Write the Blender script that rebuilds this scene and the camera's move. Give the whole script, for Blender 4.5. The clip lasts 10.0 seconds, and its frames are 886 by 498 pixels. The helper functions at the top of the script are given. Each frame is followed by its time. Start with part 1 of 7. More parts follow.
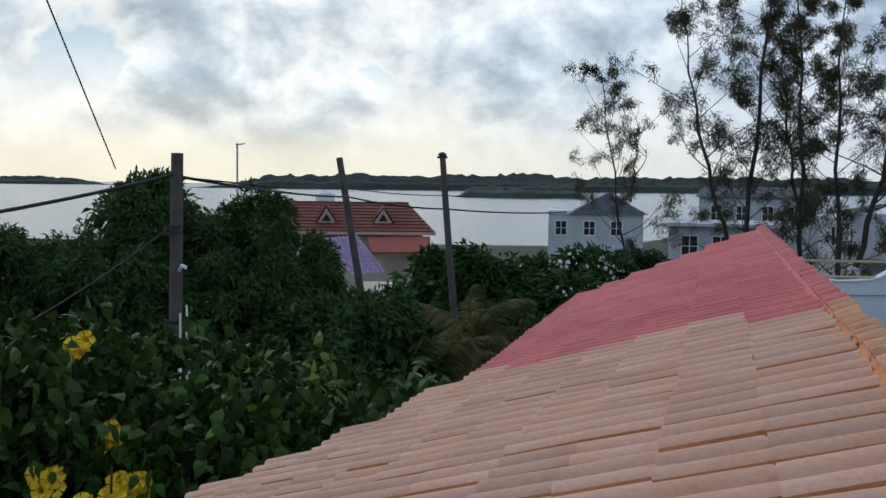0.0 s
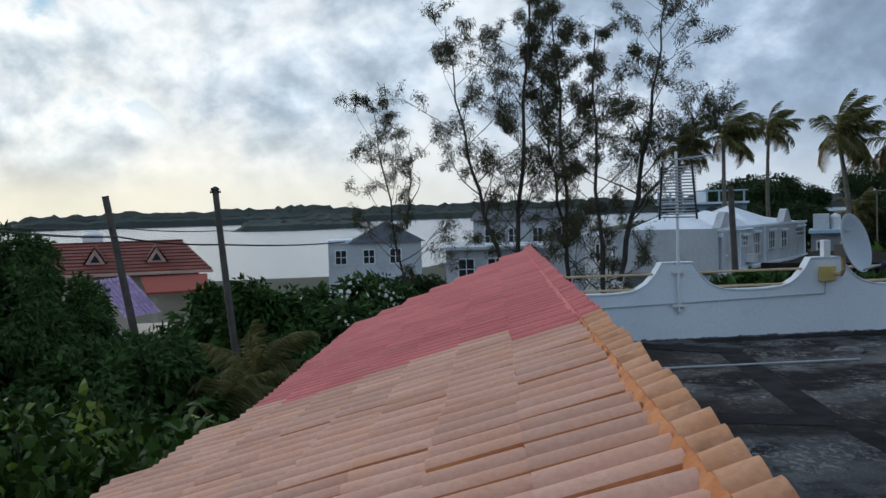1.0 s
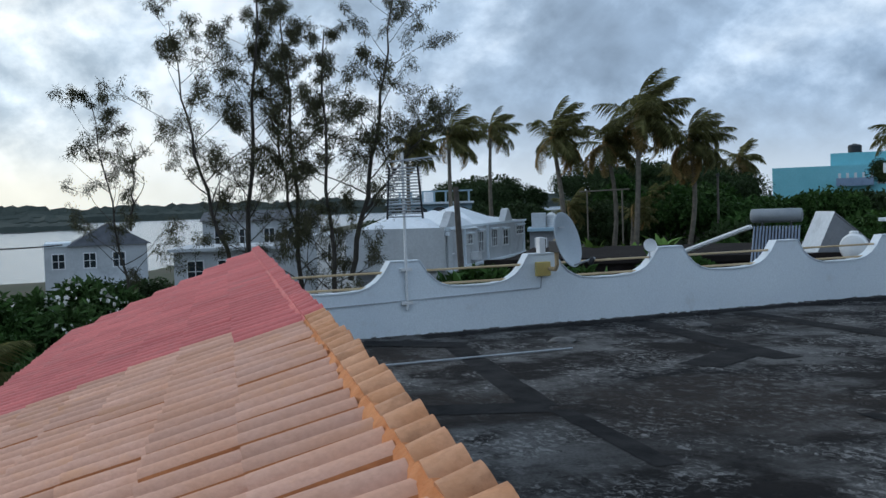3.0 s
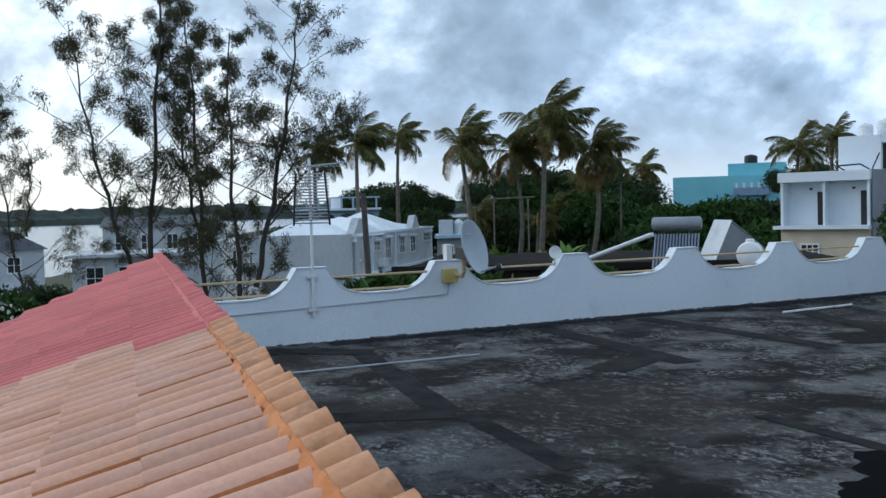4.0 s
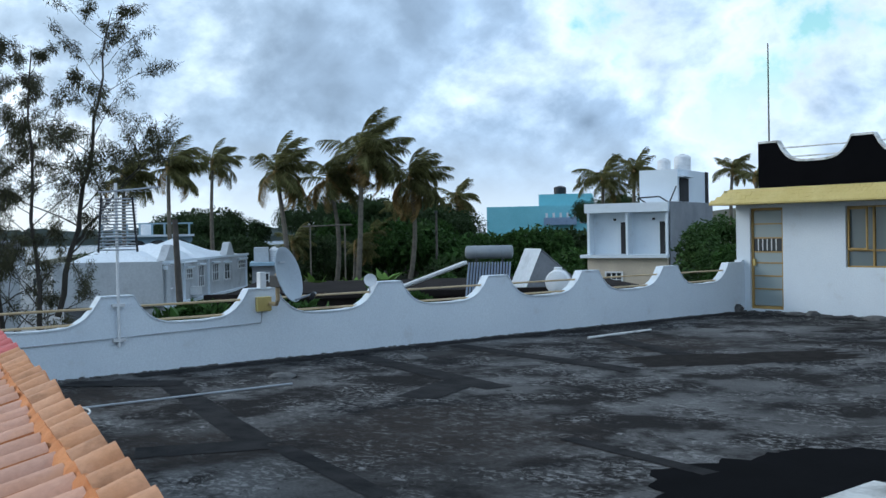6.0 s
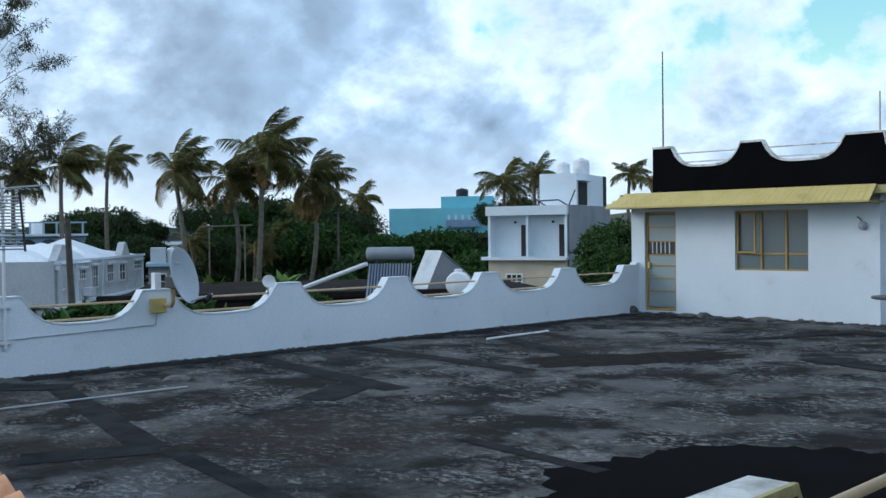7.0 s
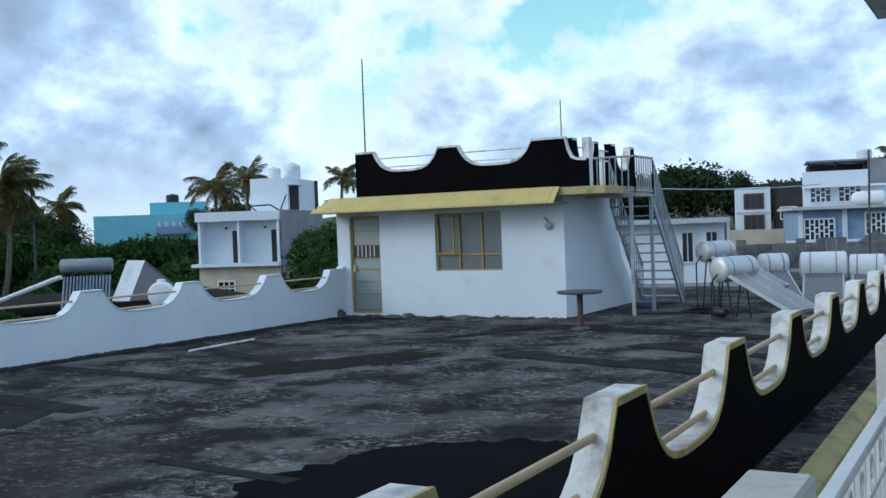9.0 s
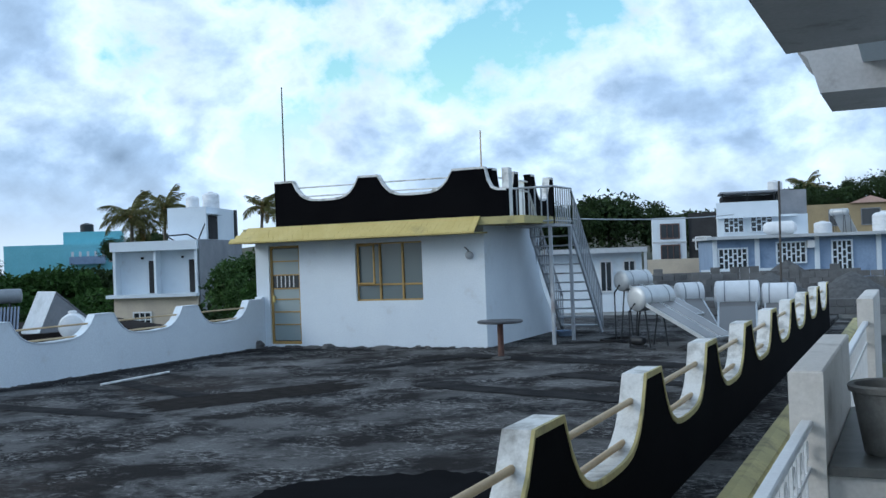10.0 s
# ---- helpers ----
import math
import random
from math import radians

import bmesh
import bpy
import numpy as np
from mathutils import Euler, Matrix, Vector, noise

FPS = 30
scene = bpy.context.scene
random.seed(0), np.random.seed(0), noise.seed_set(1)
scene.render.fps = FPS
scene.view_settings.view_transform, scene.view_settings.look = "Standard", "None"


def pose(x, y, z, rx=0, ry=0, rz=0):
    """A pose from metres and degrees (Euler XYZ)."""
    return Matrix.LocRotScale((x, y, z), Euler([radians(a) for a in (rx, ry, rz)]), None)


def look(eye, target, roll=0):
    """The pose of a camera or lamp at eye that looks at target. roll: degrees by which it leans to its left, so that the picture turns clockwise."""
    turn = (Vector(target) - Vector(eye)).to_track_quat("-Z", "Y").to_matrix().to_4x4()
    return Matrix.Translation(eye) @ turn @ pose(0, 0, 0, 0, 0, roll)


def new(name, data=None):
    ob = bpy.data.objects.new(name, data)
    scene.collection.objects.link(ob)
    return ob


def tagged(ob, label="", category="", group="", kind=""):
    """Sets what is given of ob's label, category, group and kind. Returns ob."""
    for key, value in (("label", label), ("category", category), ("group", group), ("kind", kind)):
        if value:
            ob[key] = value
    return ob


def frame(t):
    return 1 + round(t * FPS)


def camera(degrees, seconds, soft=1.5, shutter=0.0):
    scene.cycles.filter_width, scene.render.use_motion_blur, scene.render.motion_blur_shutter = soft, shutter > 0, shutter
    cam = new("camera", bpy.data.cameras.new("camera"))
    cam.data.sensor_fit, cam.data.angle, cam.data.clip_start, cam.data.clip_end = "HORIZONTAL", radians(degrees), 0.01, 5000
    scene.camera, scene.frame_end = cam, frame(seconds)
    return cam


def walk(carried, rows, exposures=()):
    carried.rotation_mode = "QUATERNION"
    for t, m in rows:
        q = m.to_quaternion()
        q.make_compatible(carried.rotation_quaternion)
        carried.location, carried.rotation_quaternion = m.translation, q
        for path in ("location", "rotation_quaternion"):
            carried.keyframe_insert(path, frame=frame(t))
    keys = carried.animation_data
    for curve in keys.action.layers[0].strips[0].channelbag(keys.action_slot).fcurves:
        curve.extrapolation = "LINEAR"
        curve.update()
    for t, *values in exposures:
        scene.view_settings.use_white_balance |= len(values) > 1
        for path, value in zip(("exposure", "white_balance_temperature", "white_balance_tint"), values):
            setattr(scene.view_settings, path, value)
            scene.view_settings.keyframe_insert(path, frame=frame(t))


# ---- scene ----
cam = camera(46.67, 10.0)
PATH = [
    (0, (-0.109, -0.136, 1.734), (-10.079, -0.579, 1.099), 0.66),
    (0.5, (-0.075, -0.111, 1.739), (-10.031, 0.696, 1.262), -0.61),
    (1, (-0.093, -0.090, 1.734), (-9.945, 1.585, 1.375), -1.70),
    (1.5, (-0.082, -0.074, 1.731), (-9.862, 1.990, 1.430), -2.51),
    (2, (-0.069, -0.060, 1.731), (-9.661, 2.741, 1.355), -3.20),
    (2.5, (-0.073, -0.058, 1.731), (-9.401, 3.521, 1.305), -2.54),
    (4, (-0.080, -0.056, 1.730), (-8.761, 4.889, 1.331), -1.55),
    (4.5, (-0.064, -0.053, 1.733), (-8.496, 5.313, 1.386), -1.61),
    (5, (-0.053, -0.049, 1.735), (-8.246, 5.678, 1.450), -1.75),
    (5.5, (-0.056, -0.043, 1.734), (-8.011, 6.013, 1.517), -1.47),
    (7, (-0.012, -0.017, 1.732), (-7.045, 7.089, 1.562), -0.70),
    (7.5, (0.012, 0.012, 1.737), (-6.683, 7.438, 1.528), -0.92),
    (8, (0.105, 0.070, 1.745), (-6.155, 7.866, 1.515), -1.56),
    (8.5, (0.177, 0.098, 1.762), (-5.556, 8.289, 1.544), -1.63),
    (9, (0.169, 0.148, 1.767), (-4.690, 8.886, 1.566), -2.06),
    (9.5, (0.142, 0.203, 1.767), (-4.154, 9.233, 1.664), -1.78),
    (10, (0.161, 0.217, 1.766), (-4.012, 9.304, 1.827), -2.11),
]
walk(cam, [(t, look(eye, target, roll)) for t, eye, target, roll in PATH], exposures=[(0, -0.40, 5950, 7), (1, -0.40, 5950, 7), (2.5, -0.33, 5950, 6), (4, 0.04, 5900, 5), (5.5, 0.12, 5800, 4), (7.5, 0.13, 5700, 3), (10, 0.11, 5600, 4)])

# ---- light ----
SUN_AZ, SUN_EL = 118.0, 9.0     # degrees: turned left from +Y, height
DARK_AZ, DARK_EL = 58.0, 8.4
GAP_AZ, GAP_EL = 20.6, 12.0


def toward(az, el):
    a, e = radians(az), radians(el)
    return Vector((-math.sin(a) * math.cos(e), math.cos(a) * math.cos(e), math.sin(e)))


world = bpy.data.worlds.new("evening_sky")
scene.world = world
world.use_nodes = True
wt = world.node_tree
wt.nodes.clear()


def wn(kind, **kw):
    n = wt.nodes.new(kind)
    for k, v in kw.items():
        n.inputs[k].default_value = v
    return n


def wmath(op, a, b=None):
    n = wt.nodes.new("ShaderNodeMath")
    n.operation = op
    for i, s in enumerate((a, b)):
        if s is None:
            continue
        if isinstance(s, (int, float)):
            n.inputs[i].default_value = s
        else:
            wt.links.new(s, n.inputs[i])
    return n.outputs[0]


def wramp(fac, stops, mode="LINEAR"):
    n = wt.nodes.new("ShaderNodeValToRGB")
    n.color_ramp.interpolation = mode
    e = n.color_ramp.elements
    while len(e) < len(stops):
        e.new(0.5)
    for el, (p, c) in zip(e, stops):
        el.position, el.color = p, (*c, 1)
    wt.links.new(fac, n.inputs[0])
    return n.outputs[0]


def wmix(fac, a, b, mode="MIX"):
    n = wt.nodes.new("ShaderNodeMix")
    n.data_type, n.blend_type = "RGBA", mode
    for i, s in ((0, fac), (6, a), (7, b)):
        if isinstance(s, (int, float)):
            n.inputs[i].default_value = s
        elif isinstance(s, tuple):
            n.inputs[i].default_value = (*s, 1)
        else:
            wt.links.new(s, n.inputs[i])
    return n.outputs[2]


coord = wt.nodes.new("ShaderNodeTexCoord").outputs["Generated"]
sep = wt.nodes.new("ShaderNodeSeparateXYZ")
wt.links.new(coord, sep.inputs[0])
zc = wmath("MAXIMUM", sep.outputs[2], 0.0)
# a cloud sheet overhead, seen ever flatter towards the horizon
flat = wmath("DIVIDE", 1.0, wmath("ADD", zc, 0.70))
comb = wt.nodes.new("ShaderNodeCombineXYZ")
wt.links.new(wmath("MULTIPLY", sep.outputs[0], flat), comb.inputs[0])
wt.links.new(wmath("MULTIPLY", sep.outputs[1], flat), comb.inputs[1])


def wnoise(scale, detail, rough, offset, distortion=0.0):
    mp = wt.nodes.new("ShaderNodeMapping")
    mp.inputs["Location"].default_value = offset
    wt.links.new(comb.outputs[0], mp.inputs[0])
    n = wn("ShaderNodeTexNoise", Scale=scale, Detail=detail, Roughness=rough, Distortion=distortion)
    wt.links.new(mp.outputs[0], n.inputs[0])
    return n.outputs[0]


def lobe(az, el, inner, outer):
    """1 towards one part of the sky, falling to 0 at the outer angle."""
    d = wt.nodes.new("ShaderNodeVectorMath")
    d.operation = "DOT_PRODUCT"
    wt.links.new(coord, d.inputs[0])
    d.inputs[1].default_value = toward(az, el)
    r = wt.nodes.new("ShaderNodeMapRange")
    r.interpolation_type = "SMOOTHSTEP"
    r.inputs[1].default_value, r.inputs[2].default_value = math.cos(radians(outer)), math.cos(radians(inner))
    wt.links.new(d.outputs["Value"], r.inputs[0])
    return r.outputs[0]


sky = wt.nodes.new("ShaderNodeTexSky")
sky.sky_type, sky.sun_disc = "NISHITA", False
sky.sun_elevation, sky.sun_rotation = radians(SUN_EL), radians(-SUN_AZ)
sky.altitude, sky.air_density, sky.dust_density = 10, 1.2, 0.6
blue = wmix(1.0, sky.outputs[0], (0.20, 0.26, 0.29), "MULTIPLY")
blue = wmix(1.0, blue, (0.58, 0.80, 0.94), "DARKEN")
big = wnoise(2.2, 3.0, 0.5, (3.1, 0.7, 0))
mid = wnoise(6.2, 12.0, 0.57, (8.2, 4.1, 0), 0.10)
sunny = toward(SUN_AZ, 0) * 0.03
mid_sunward = wnoise(6.2, 8.0, 0.53, (8.2 + sunny.x, 4.1 + sunny.y, 0), 0.10)
shade = wmath("ADD", wmath("MULTIPLY", big, 0.42), wmath("MULTIPLY", wmath("SUBTRACT", mid, 0.045), 0.89))
# a heavy grey bank over the palms, and a thinner, broken stretch beyond the rooftop room
shade = wmath("ADD", shade, wmath("MULTIPLY", lobe(DARK_AZ, DARK_EL, 3, 21), 0.10))
shade = wmath("SUBTRACT", shade, wmath("MULTIPLY", lobe(GAP_AZ, GAP_EL, 1, 13), 0.11))
shade = wmath("SUBTRACT", shade, wmath("MULTIPLY", lobe(SUN_AZ - 12, 8, 6, 38), 0.045))
cloud = wramp(shade, [(0.48, (1.0, 1.0, 1.02)), (0.55, (0.86, 0.91, 0.98)), (0.61, (0.68, 0.76, 0.87)), (0.68, (0.50, 0.59, 0.71)), (0.80, (0.40, 0.48, 0.59))])
silver = wmath("ADD", 1.0, wmath("MULTIPLY", wmath("SUBTRACT", mid_sunward, mid), 1.3))
cloud = wmix(1.0, cloud, silver, "MULTIPLY")
cover = wramp(shade, [(0.43, (0, 0, 0)), (0.51, (1, 1, 1))])
hazy = wramp(zc, [(0.06, (1, 1, 1)), (0.16, (0, 0, 0))])
dotn = wt.nodes.new("ShaderNodeVectorMath")
dotn.operation = "DOT_PRODUCT"
wt.links.new(coord, dotn.inputs[0])
dotn.inputs[1].default_value = toward(SUN_AZ, 2)
near_sun = wramp(dotn.outputs["Value"], [(0.30, (0.92, 0.98, 1.05)), (0.62, (1.02, 1.04, 1.06)), (0.80, (1.24, 1.21, 1.15)), (0.95, (1.40, 1.31, 1.16))])
cloud = wmix(1.0, cloud, near_sun, "MULTIPLY")
layer = wmix(wmath("MAXIMUM", cover, hazy), blue, cloud)
# brighter, clearer band low over the horizon, warm towards the sunset
low = wramp(zc, [(0.0, (1, 1, 1)), (0.025, (0.9, 0.9, 0.9)), (0.055, (0.35, 0.35, 0.35)), (0.10, (0, 0, 0))])
glow = wramp(dotn.outputs["Value"], [(0.0, (0.66, 0.74, 0.84)), (0.6, (0.88, 0.92, 0.96)), (0.80, (1.15, 1.08, 0.94)), (1.0, (1.36, 1.18, 0.84))])
sky_all = wmix(wmath("MULTIPLY", low, 0.9), layer, glow)
bg = wn("ShaderNodeBackground", Strength=1.0)
wt.links.new(sky_all, bg.inputs[0])
wo = wt.nodes.new("ShaderNodeOutputWorld")
wt.links.new(bg.outputs[0], wo.inputs[0])

sun = new("sun", bpy.data.lights.new("sun", "SUN"))
sun.data.energy, sun.data.angle, sun.data.color = 1.0, radians(20), (1.0, 0.93, 0.86)
sun.matrix_world = look((0, 0, 30), Vector((0, 0, 30)) - toward(SUN_AZ + 14, 22))

# ---- materials ----


def mat(name, col, col2=None, rough=0.8, metal=0.0, scale=6.0, fine=60.0, bump=0.15, dirt=0.0, dirt_col=(0.05, 0.05, 0.05), dirt_scale=1.2, island=0.0, obj=0.0, spec=0.3, edges=(0.35, 0.65)):
    """A painted or raw surface: two colours at two scales, stains, fine relief."""
    m = bpy.data.materials.new(name)
    m.use_nodes = True
    nt = m.node_tree
    bs = nt.nodes["Principled BSDF"]
    bs.inputs["Roughness"].default_value = rough
    bs.inputs["Metallic"].default_value = metal
    bs.inputs["Specular IOR Level"].default_value = spec
    geo = nt.nodes.new("ShaderNodeNewGeometry")

    def noise_of(s, d=5.0, r=0.6):
        n = nt.nodes.new("ShaderNodeTexNoise")
        n.inputs["Scale"].default_value, n.inputs["Detail"].default_value, n.inputs["Roughness"].default_value = s, d, r
        nt.links.new(geo.outputs["Position"], n.inputs["Vector"])
        return n.outputs[0]

    def ramp(f, a, b):
        r = nt.nodes.new("ShaderNodeMapRange")
        r.inputs[1].default_value, r.inputs[2].default_value = a, b
        nt.links.new(f, r.inputs[0])
        return r.outputs[0]

    def mix(f, a, b):
        n = nt.nodes.new("ShaderNodeMix")
        n.data_type = "RGBA"
        for i, s in ((0, f), (6, a), (7, b)):
            if isinstance(s, (tuple, list)):
                n.inputs[i].default_value = (*s, 1)
            elif isinstance(s, float):
                n.inputs[i].default_value = s
            else:
                nt.links.new(s, n.inputs[i])
        return n.outputs[2]

    col2 = col2 or tuple(c * 0.82 for c in col)
    out = mix(ramp(noise_of(scale), *edges), col, col2)
    fn = noise_of(fine, 3.0)
    out = mix(ramp(fn, 0.3, 1.6), out, tuple(c * 0.6 for c in col2))
    if dirt:
        out = mix(ramp(noise_of(dirt_scale, 8.0, 0.65), 0.62 - 0.25 * dirt, 0.80 - 0.15 * dirt), out, dirt_col)
    for amount, node, sock in ((island, geo, "Random Per Island"), (obj, None, "Random")):
        if amount:
            nd = node or nt.nodes.new("ShaderNodeObjectInfo")
            h = nt.nodes.new("ShaderNodeHueSaturation")
            r = nt.nodes.new("ShaderNodeMapRange")
            r.inputs[3].default_value, r.inputs[4].default_value = 1 - amount, 1 + amount
            nt.links.new(nd.outputs[sock], r.inputs[0])
            nt.links.new(r.outputs[0], h.inputs["Value"])
            nt.links.new(out, h.inputs["Color"])
            out = h.outputs[0]
    nt.links.new(out, bs.inputs["Base Color"])
    if bump:
        b = nt.nodes.new("ShaderNodeBump")
        b.inputs["Strength"].default_value, b.inputs["Distance"].default_value = bump, 0.01
        nt.links.new(fn, b.inputs["Height"])
        nt.links.new(b.outputs[0], bs.inputs["Normal"])
    return m


def leaf_mat(name, col, amount=0.35, rough=0.55, trans=0.12):
    """A leaf surface that lets part of the light through."""
    m = mat(name, col, tuple(c * 0.6 for c in col), rough, scale=1.5, fine=20, bump=0, island=amount, spec=0.10)
    nt = m.node_tree
    bs, out = nt.nodes["Principled BSDF"], nt.nodes["Material Output"]
    thin = nt.nodes.new("ShaderNodeBsdfTranslucent")
    nt.links.new(bs.inputs["Base Color"].links[0].from_socket, thin.inputs[0])
    both = nt.nodes.new("ShaderNodeMixShader")
    both.inputs[0].default_value = trans
    nt.links.new(bs.outputs[0], both.inputs[1])
    nt.links.new(thin.outputs[0], both.inputs[2])
    nt.links.new(both.outputs[0], out.inputs[0])
    return m


white = mat("white_paint", (0.76, 0.82, 0.87), (0.69, 0.75, 0.81), 0.75, scale=0.8, fine=45, dirt=0.02, dirt_col=(0.55, 0.56, 0.56), dirt_scale=1.6, bump=0.12)
white_worn = mat("worn_white_paint", (0.78, 0.78, 0.76), (0.66, 0.66, 0.64), 0.8, scale=2.5, fine=60, dirt=0.55, dirt_col=(0.25, 0.24, 0.22), dirt_scale=5.0)
# warm grey: bounced light on the white balcony is mixed into this colour
balcony_bounce_white = mat("balcony_bounce_white", (0.70, 0.67, 0.63), (0.60, 0.57, 0.53), 0.8, scale=1.2, fine=45, dirt=0.2, dirt_col=(0.34, 0.31, 0.28), dirt_scale=3.5)
black = mat("black_paint", (0.004, 0.004, 0.005), (0.006, 0.006, 0.007), 0.95, scale=1.2, fine=40, bump=0.1, spec=0.03)
yellow = mat("yellow_paint", (0.62, 0.50, 0.20), (0.55, 0.43, 0.15), 0.6, scale=2, fine=50, dirt=0.2, dirt_col=(0.3, 0.24, 0.1))
yellow_dull = mat("dull_yellow_paint", (0.50, 0.43, 0.19), (0.40, 0.35, 0.16), 0.7, scale=2, fine=50, dirt=0.45, dirt_col=(0.12, 0.11, 0.07), dirt_scale=3)
tan_pipe = mat("tan_pipe", (0.58, 0.45, 0.28), (0.50, 0.37, 0.21), 0.5, scale=4, fine=80, dirt=0.2, dirt_col=(0.2, 0.13, 0.07))
concrete = mat("grey_concrete", (0.30, 0.30, 0.29), (0.2, 0.2, 0.19), 0.9, scale=1.5, fine=30, bump=0.3, dirt=0.4, dirt_col=(0.1, 0.1, 0.1))
bitumen = mat("bitumen", (0.017, 0.017, 0.018), (0.038, 0.037, 0.037), 0.95, scale=3, fine=40, bump=0.5, spec=0.03)
damp = mat("damp_stain", (0.016, 0.014, 0.013), (0.030, 0.027, 0.025), 0.95, scale=5, fine=30, bump=0.5, spec=0.03)
wet = mat("wet_bitumen", (0.004, 0.004, 0.0045), (0.006, 0.006, 0.007), 0.95, scale=2, fine=40, bump=0.1, spec=0.03)
rubble_m = mat("rubble", (0.16, 0.155, 0.15), (0.07, 0.07, 0.07), 0.95, scale=6, fine=40, bump=0.6)
tile_cream = mat("cream_roof_paint", (0.64, 0.375, 0.28), (0.60, 0.32, 0.21), 0.8, scale=4, fine=70, dirt=0.25, dirt_col=(0.60, 0.31, 0.17), dirt_scale=5, obj=0.10, island=0.05, bump=0.2)
# old orange coat, deepened to draw the shadow line between rolls
tile_flank = mat("orange_flank_shade", (0.50, 0.19, 0.07), (0.36, 0.125, 0.045), 0.85, scale=5, fine=60, bump=0.3)
tile_cap = mat("orange_cap_paint", (0.66, 0.35, 0.20), (0.56, 0.26, 0.12), 0.7, scale=6, fine=60, dirt=0.35, dirt_col=(0.28, 0.13, 0.06), dirt_scale=9, obj=0.10, island=0.08, bump=0.3)
tile_red = mat("red_roof_paint", (0.62, 0.160, 0.150), (0.50, 0.120, 0.115), 0.65, scale=2, fine=60, dirt=0.25, dirt_col=(0.42, 0.16, 0.15), dirt_scale=2.5, obj=0.06, island=0.07, bump=0.2)
mortar = mat("orange_mortar", (0.66, 0.29, 0.12), (0.52, 0.19, 0.065), 0.85, scale=8, fine=60, bump=0.4)
wood_pole = mat("weathered_pole", (0.13, 0.115, 0.10), (0.08, 0.07, 0.062), 0.9, scale=3, fine=30, bump=0.5)
cable_m = mat("black_cable", (0.02, 0.02, 0.022), None, 0.6, bump=0)
bark = mat("bark", (0.075, 0.065, 0.055), (0.045, 0.04, 0.034), 0.95, scale=4, fine=25, bump=0.6)
palm_bark = mat("palm_bark", (0.20, 0.175, 0.14), (0.12, 0.105, 0.085), 0.9, scale=5, fine=20, bump=0.5)
leaf_dark = leaf_mat("mango_leaves", (0.078, 0.140, 0.042))
leaf_mid = leaf_mat("broad_leaves", (0.060, 0.120, 0.030))
leaf_bush = leaf_mat("creeper_leaves", (0.046, 0.090, 0.016), 0.55)
leaf_young = leaf_mat("young_leaves", (0.18, 0.26, 0.04), 0.4)
leaf_casu = leaf_mat("casuarina_needles", (0.10, 0.10, 0.055), 0.4, trans=0.35)
leaf_wood = leaf_mat("wood_leaves", (0.050, 0.080, 0.030))
leaf_palm = leaf_mat("palm_fronds", (0.20, 0.195, 0.075), 0.45, trans=0.4)
leaf_dry = leaf_mat("dry_fronds", (0.42, 0.29, 0.12), 0.4, trans=0.4)
leaf_banana = leaf_mat("banana_leaves", (0.16, 0.27, 0.06), 0.3)
petal = mat("yellow_petals", (0.85, 0.62, 0.02), (0.75, 0.45, 0.01), 0.6, scale=30, bump=0)
blossom = mat("white_blossom", (0.75, 0.72, 0.68), None, 0.7, bump=0)
metal_grey = mat("grey_metal_paint", (0.44, 0.47, 0.50), (0.36, 0.38, 0.41), 0.5, metal=0.2, scale=4, fine=60, dirt=0.2, dirt_col=(0.2, 0.12, 0.08))
steel = mat("brushed_steel", (0.60, 0.62, 0.63), (0.50, 0.52, 0.53), 0.45, metal=0.5, scale=3, fine=60, bump=0.05)
tarred = mat("tarred_wall", (0.020, 0.017, 0.016), (0.034, 0.029, 0.027), 0.95, scale=1.5, fine=20, bump=0.3, spec=0.03)
dull_steel = mat("dull_steel", (0.30, 0.32, 0.34), (0.24, 0.26, 0.28), 0.5, metal=0.4, scale=3, fine=60, bump=0.05)
dark_metal = mat("dark_metal", (0.05, 0.052, 0.056), None, 0.5, metal=0.5, bump=0.1)
dish_m = mat("dish_paint", (0.42, 0.47, 0.52), (0.37, 0.42, 0.47), 0.5, scale=2, fine=40, bump=0.05)
plastic_white = mat("white_plastic", (0.78, 0.79, 0.80), (0.7, 0.71, 0.72), 0.4, bump=0.03)
frame_paint = mat("ochre_frame_paint", (0.45, 0.30, 0.10), (0.36, 0.23, 0.08), 0.6, scale=4, fine=60)
red_tile = mat("red_house_roof", (0.20, 0.048, 0.032), (0.13, 0.034, 0.024), 0.75, scale=1.5, fine=18, bump=0.4, dirt=0.3, dirt_col=(0.08, 0.03, 0.025))
red_flat = mat("red_sheet", (0.34, 0.07, 0.045), None, 0.7, bump=0.1)
cream = mat("cream_wall", (0.62, 0.54, 0.42), (0.52, 0.45, 0.36), 0.85, scale=1, fine=20)
pink_trim = mat("pink_trim", (0.62, 0.42, 0.35), None, 0.8)
purple = mat("purple_tiles", (0.36, 0.25, 0.46), (0.27, 0.18, 0.36), 0.6, scale=2, fine=25, bump=0.2, island=0.12)
slate = mat("slate_roof", (0.10, 0.105, 0.12), (0.06, 0.065, 0.075), 0.7, scale=2, fine=15, bump=0.3)
white_roof = mat("white_sheet_roof", (0.80, 0.84, 0.88), (0.72, 0.76, 0.8), 0.6, scale=0.6, fine=8, dirt=0.15, dirt_col=(0.45, 0.47, 0.48))
grey_wall = mat("pale_grey_wall", (0.56, 0.58, 0.60), (0.46, 0.48, 0.50), 0.85, scale=0.5, fine=10, dirt=0.3, dirt_col=(0.30, 0.31, 0.32), dirt_scale=0.8)
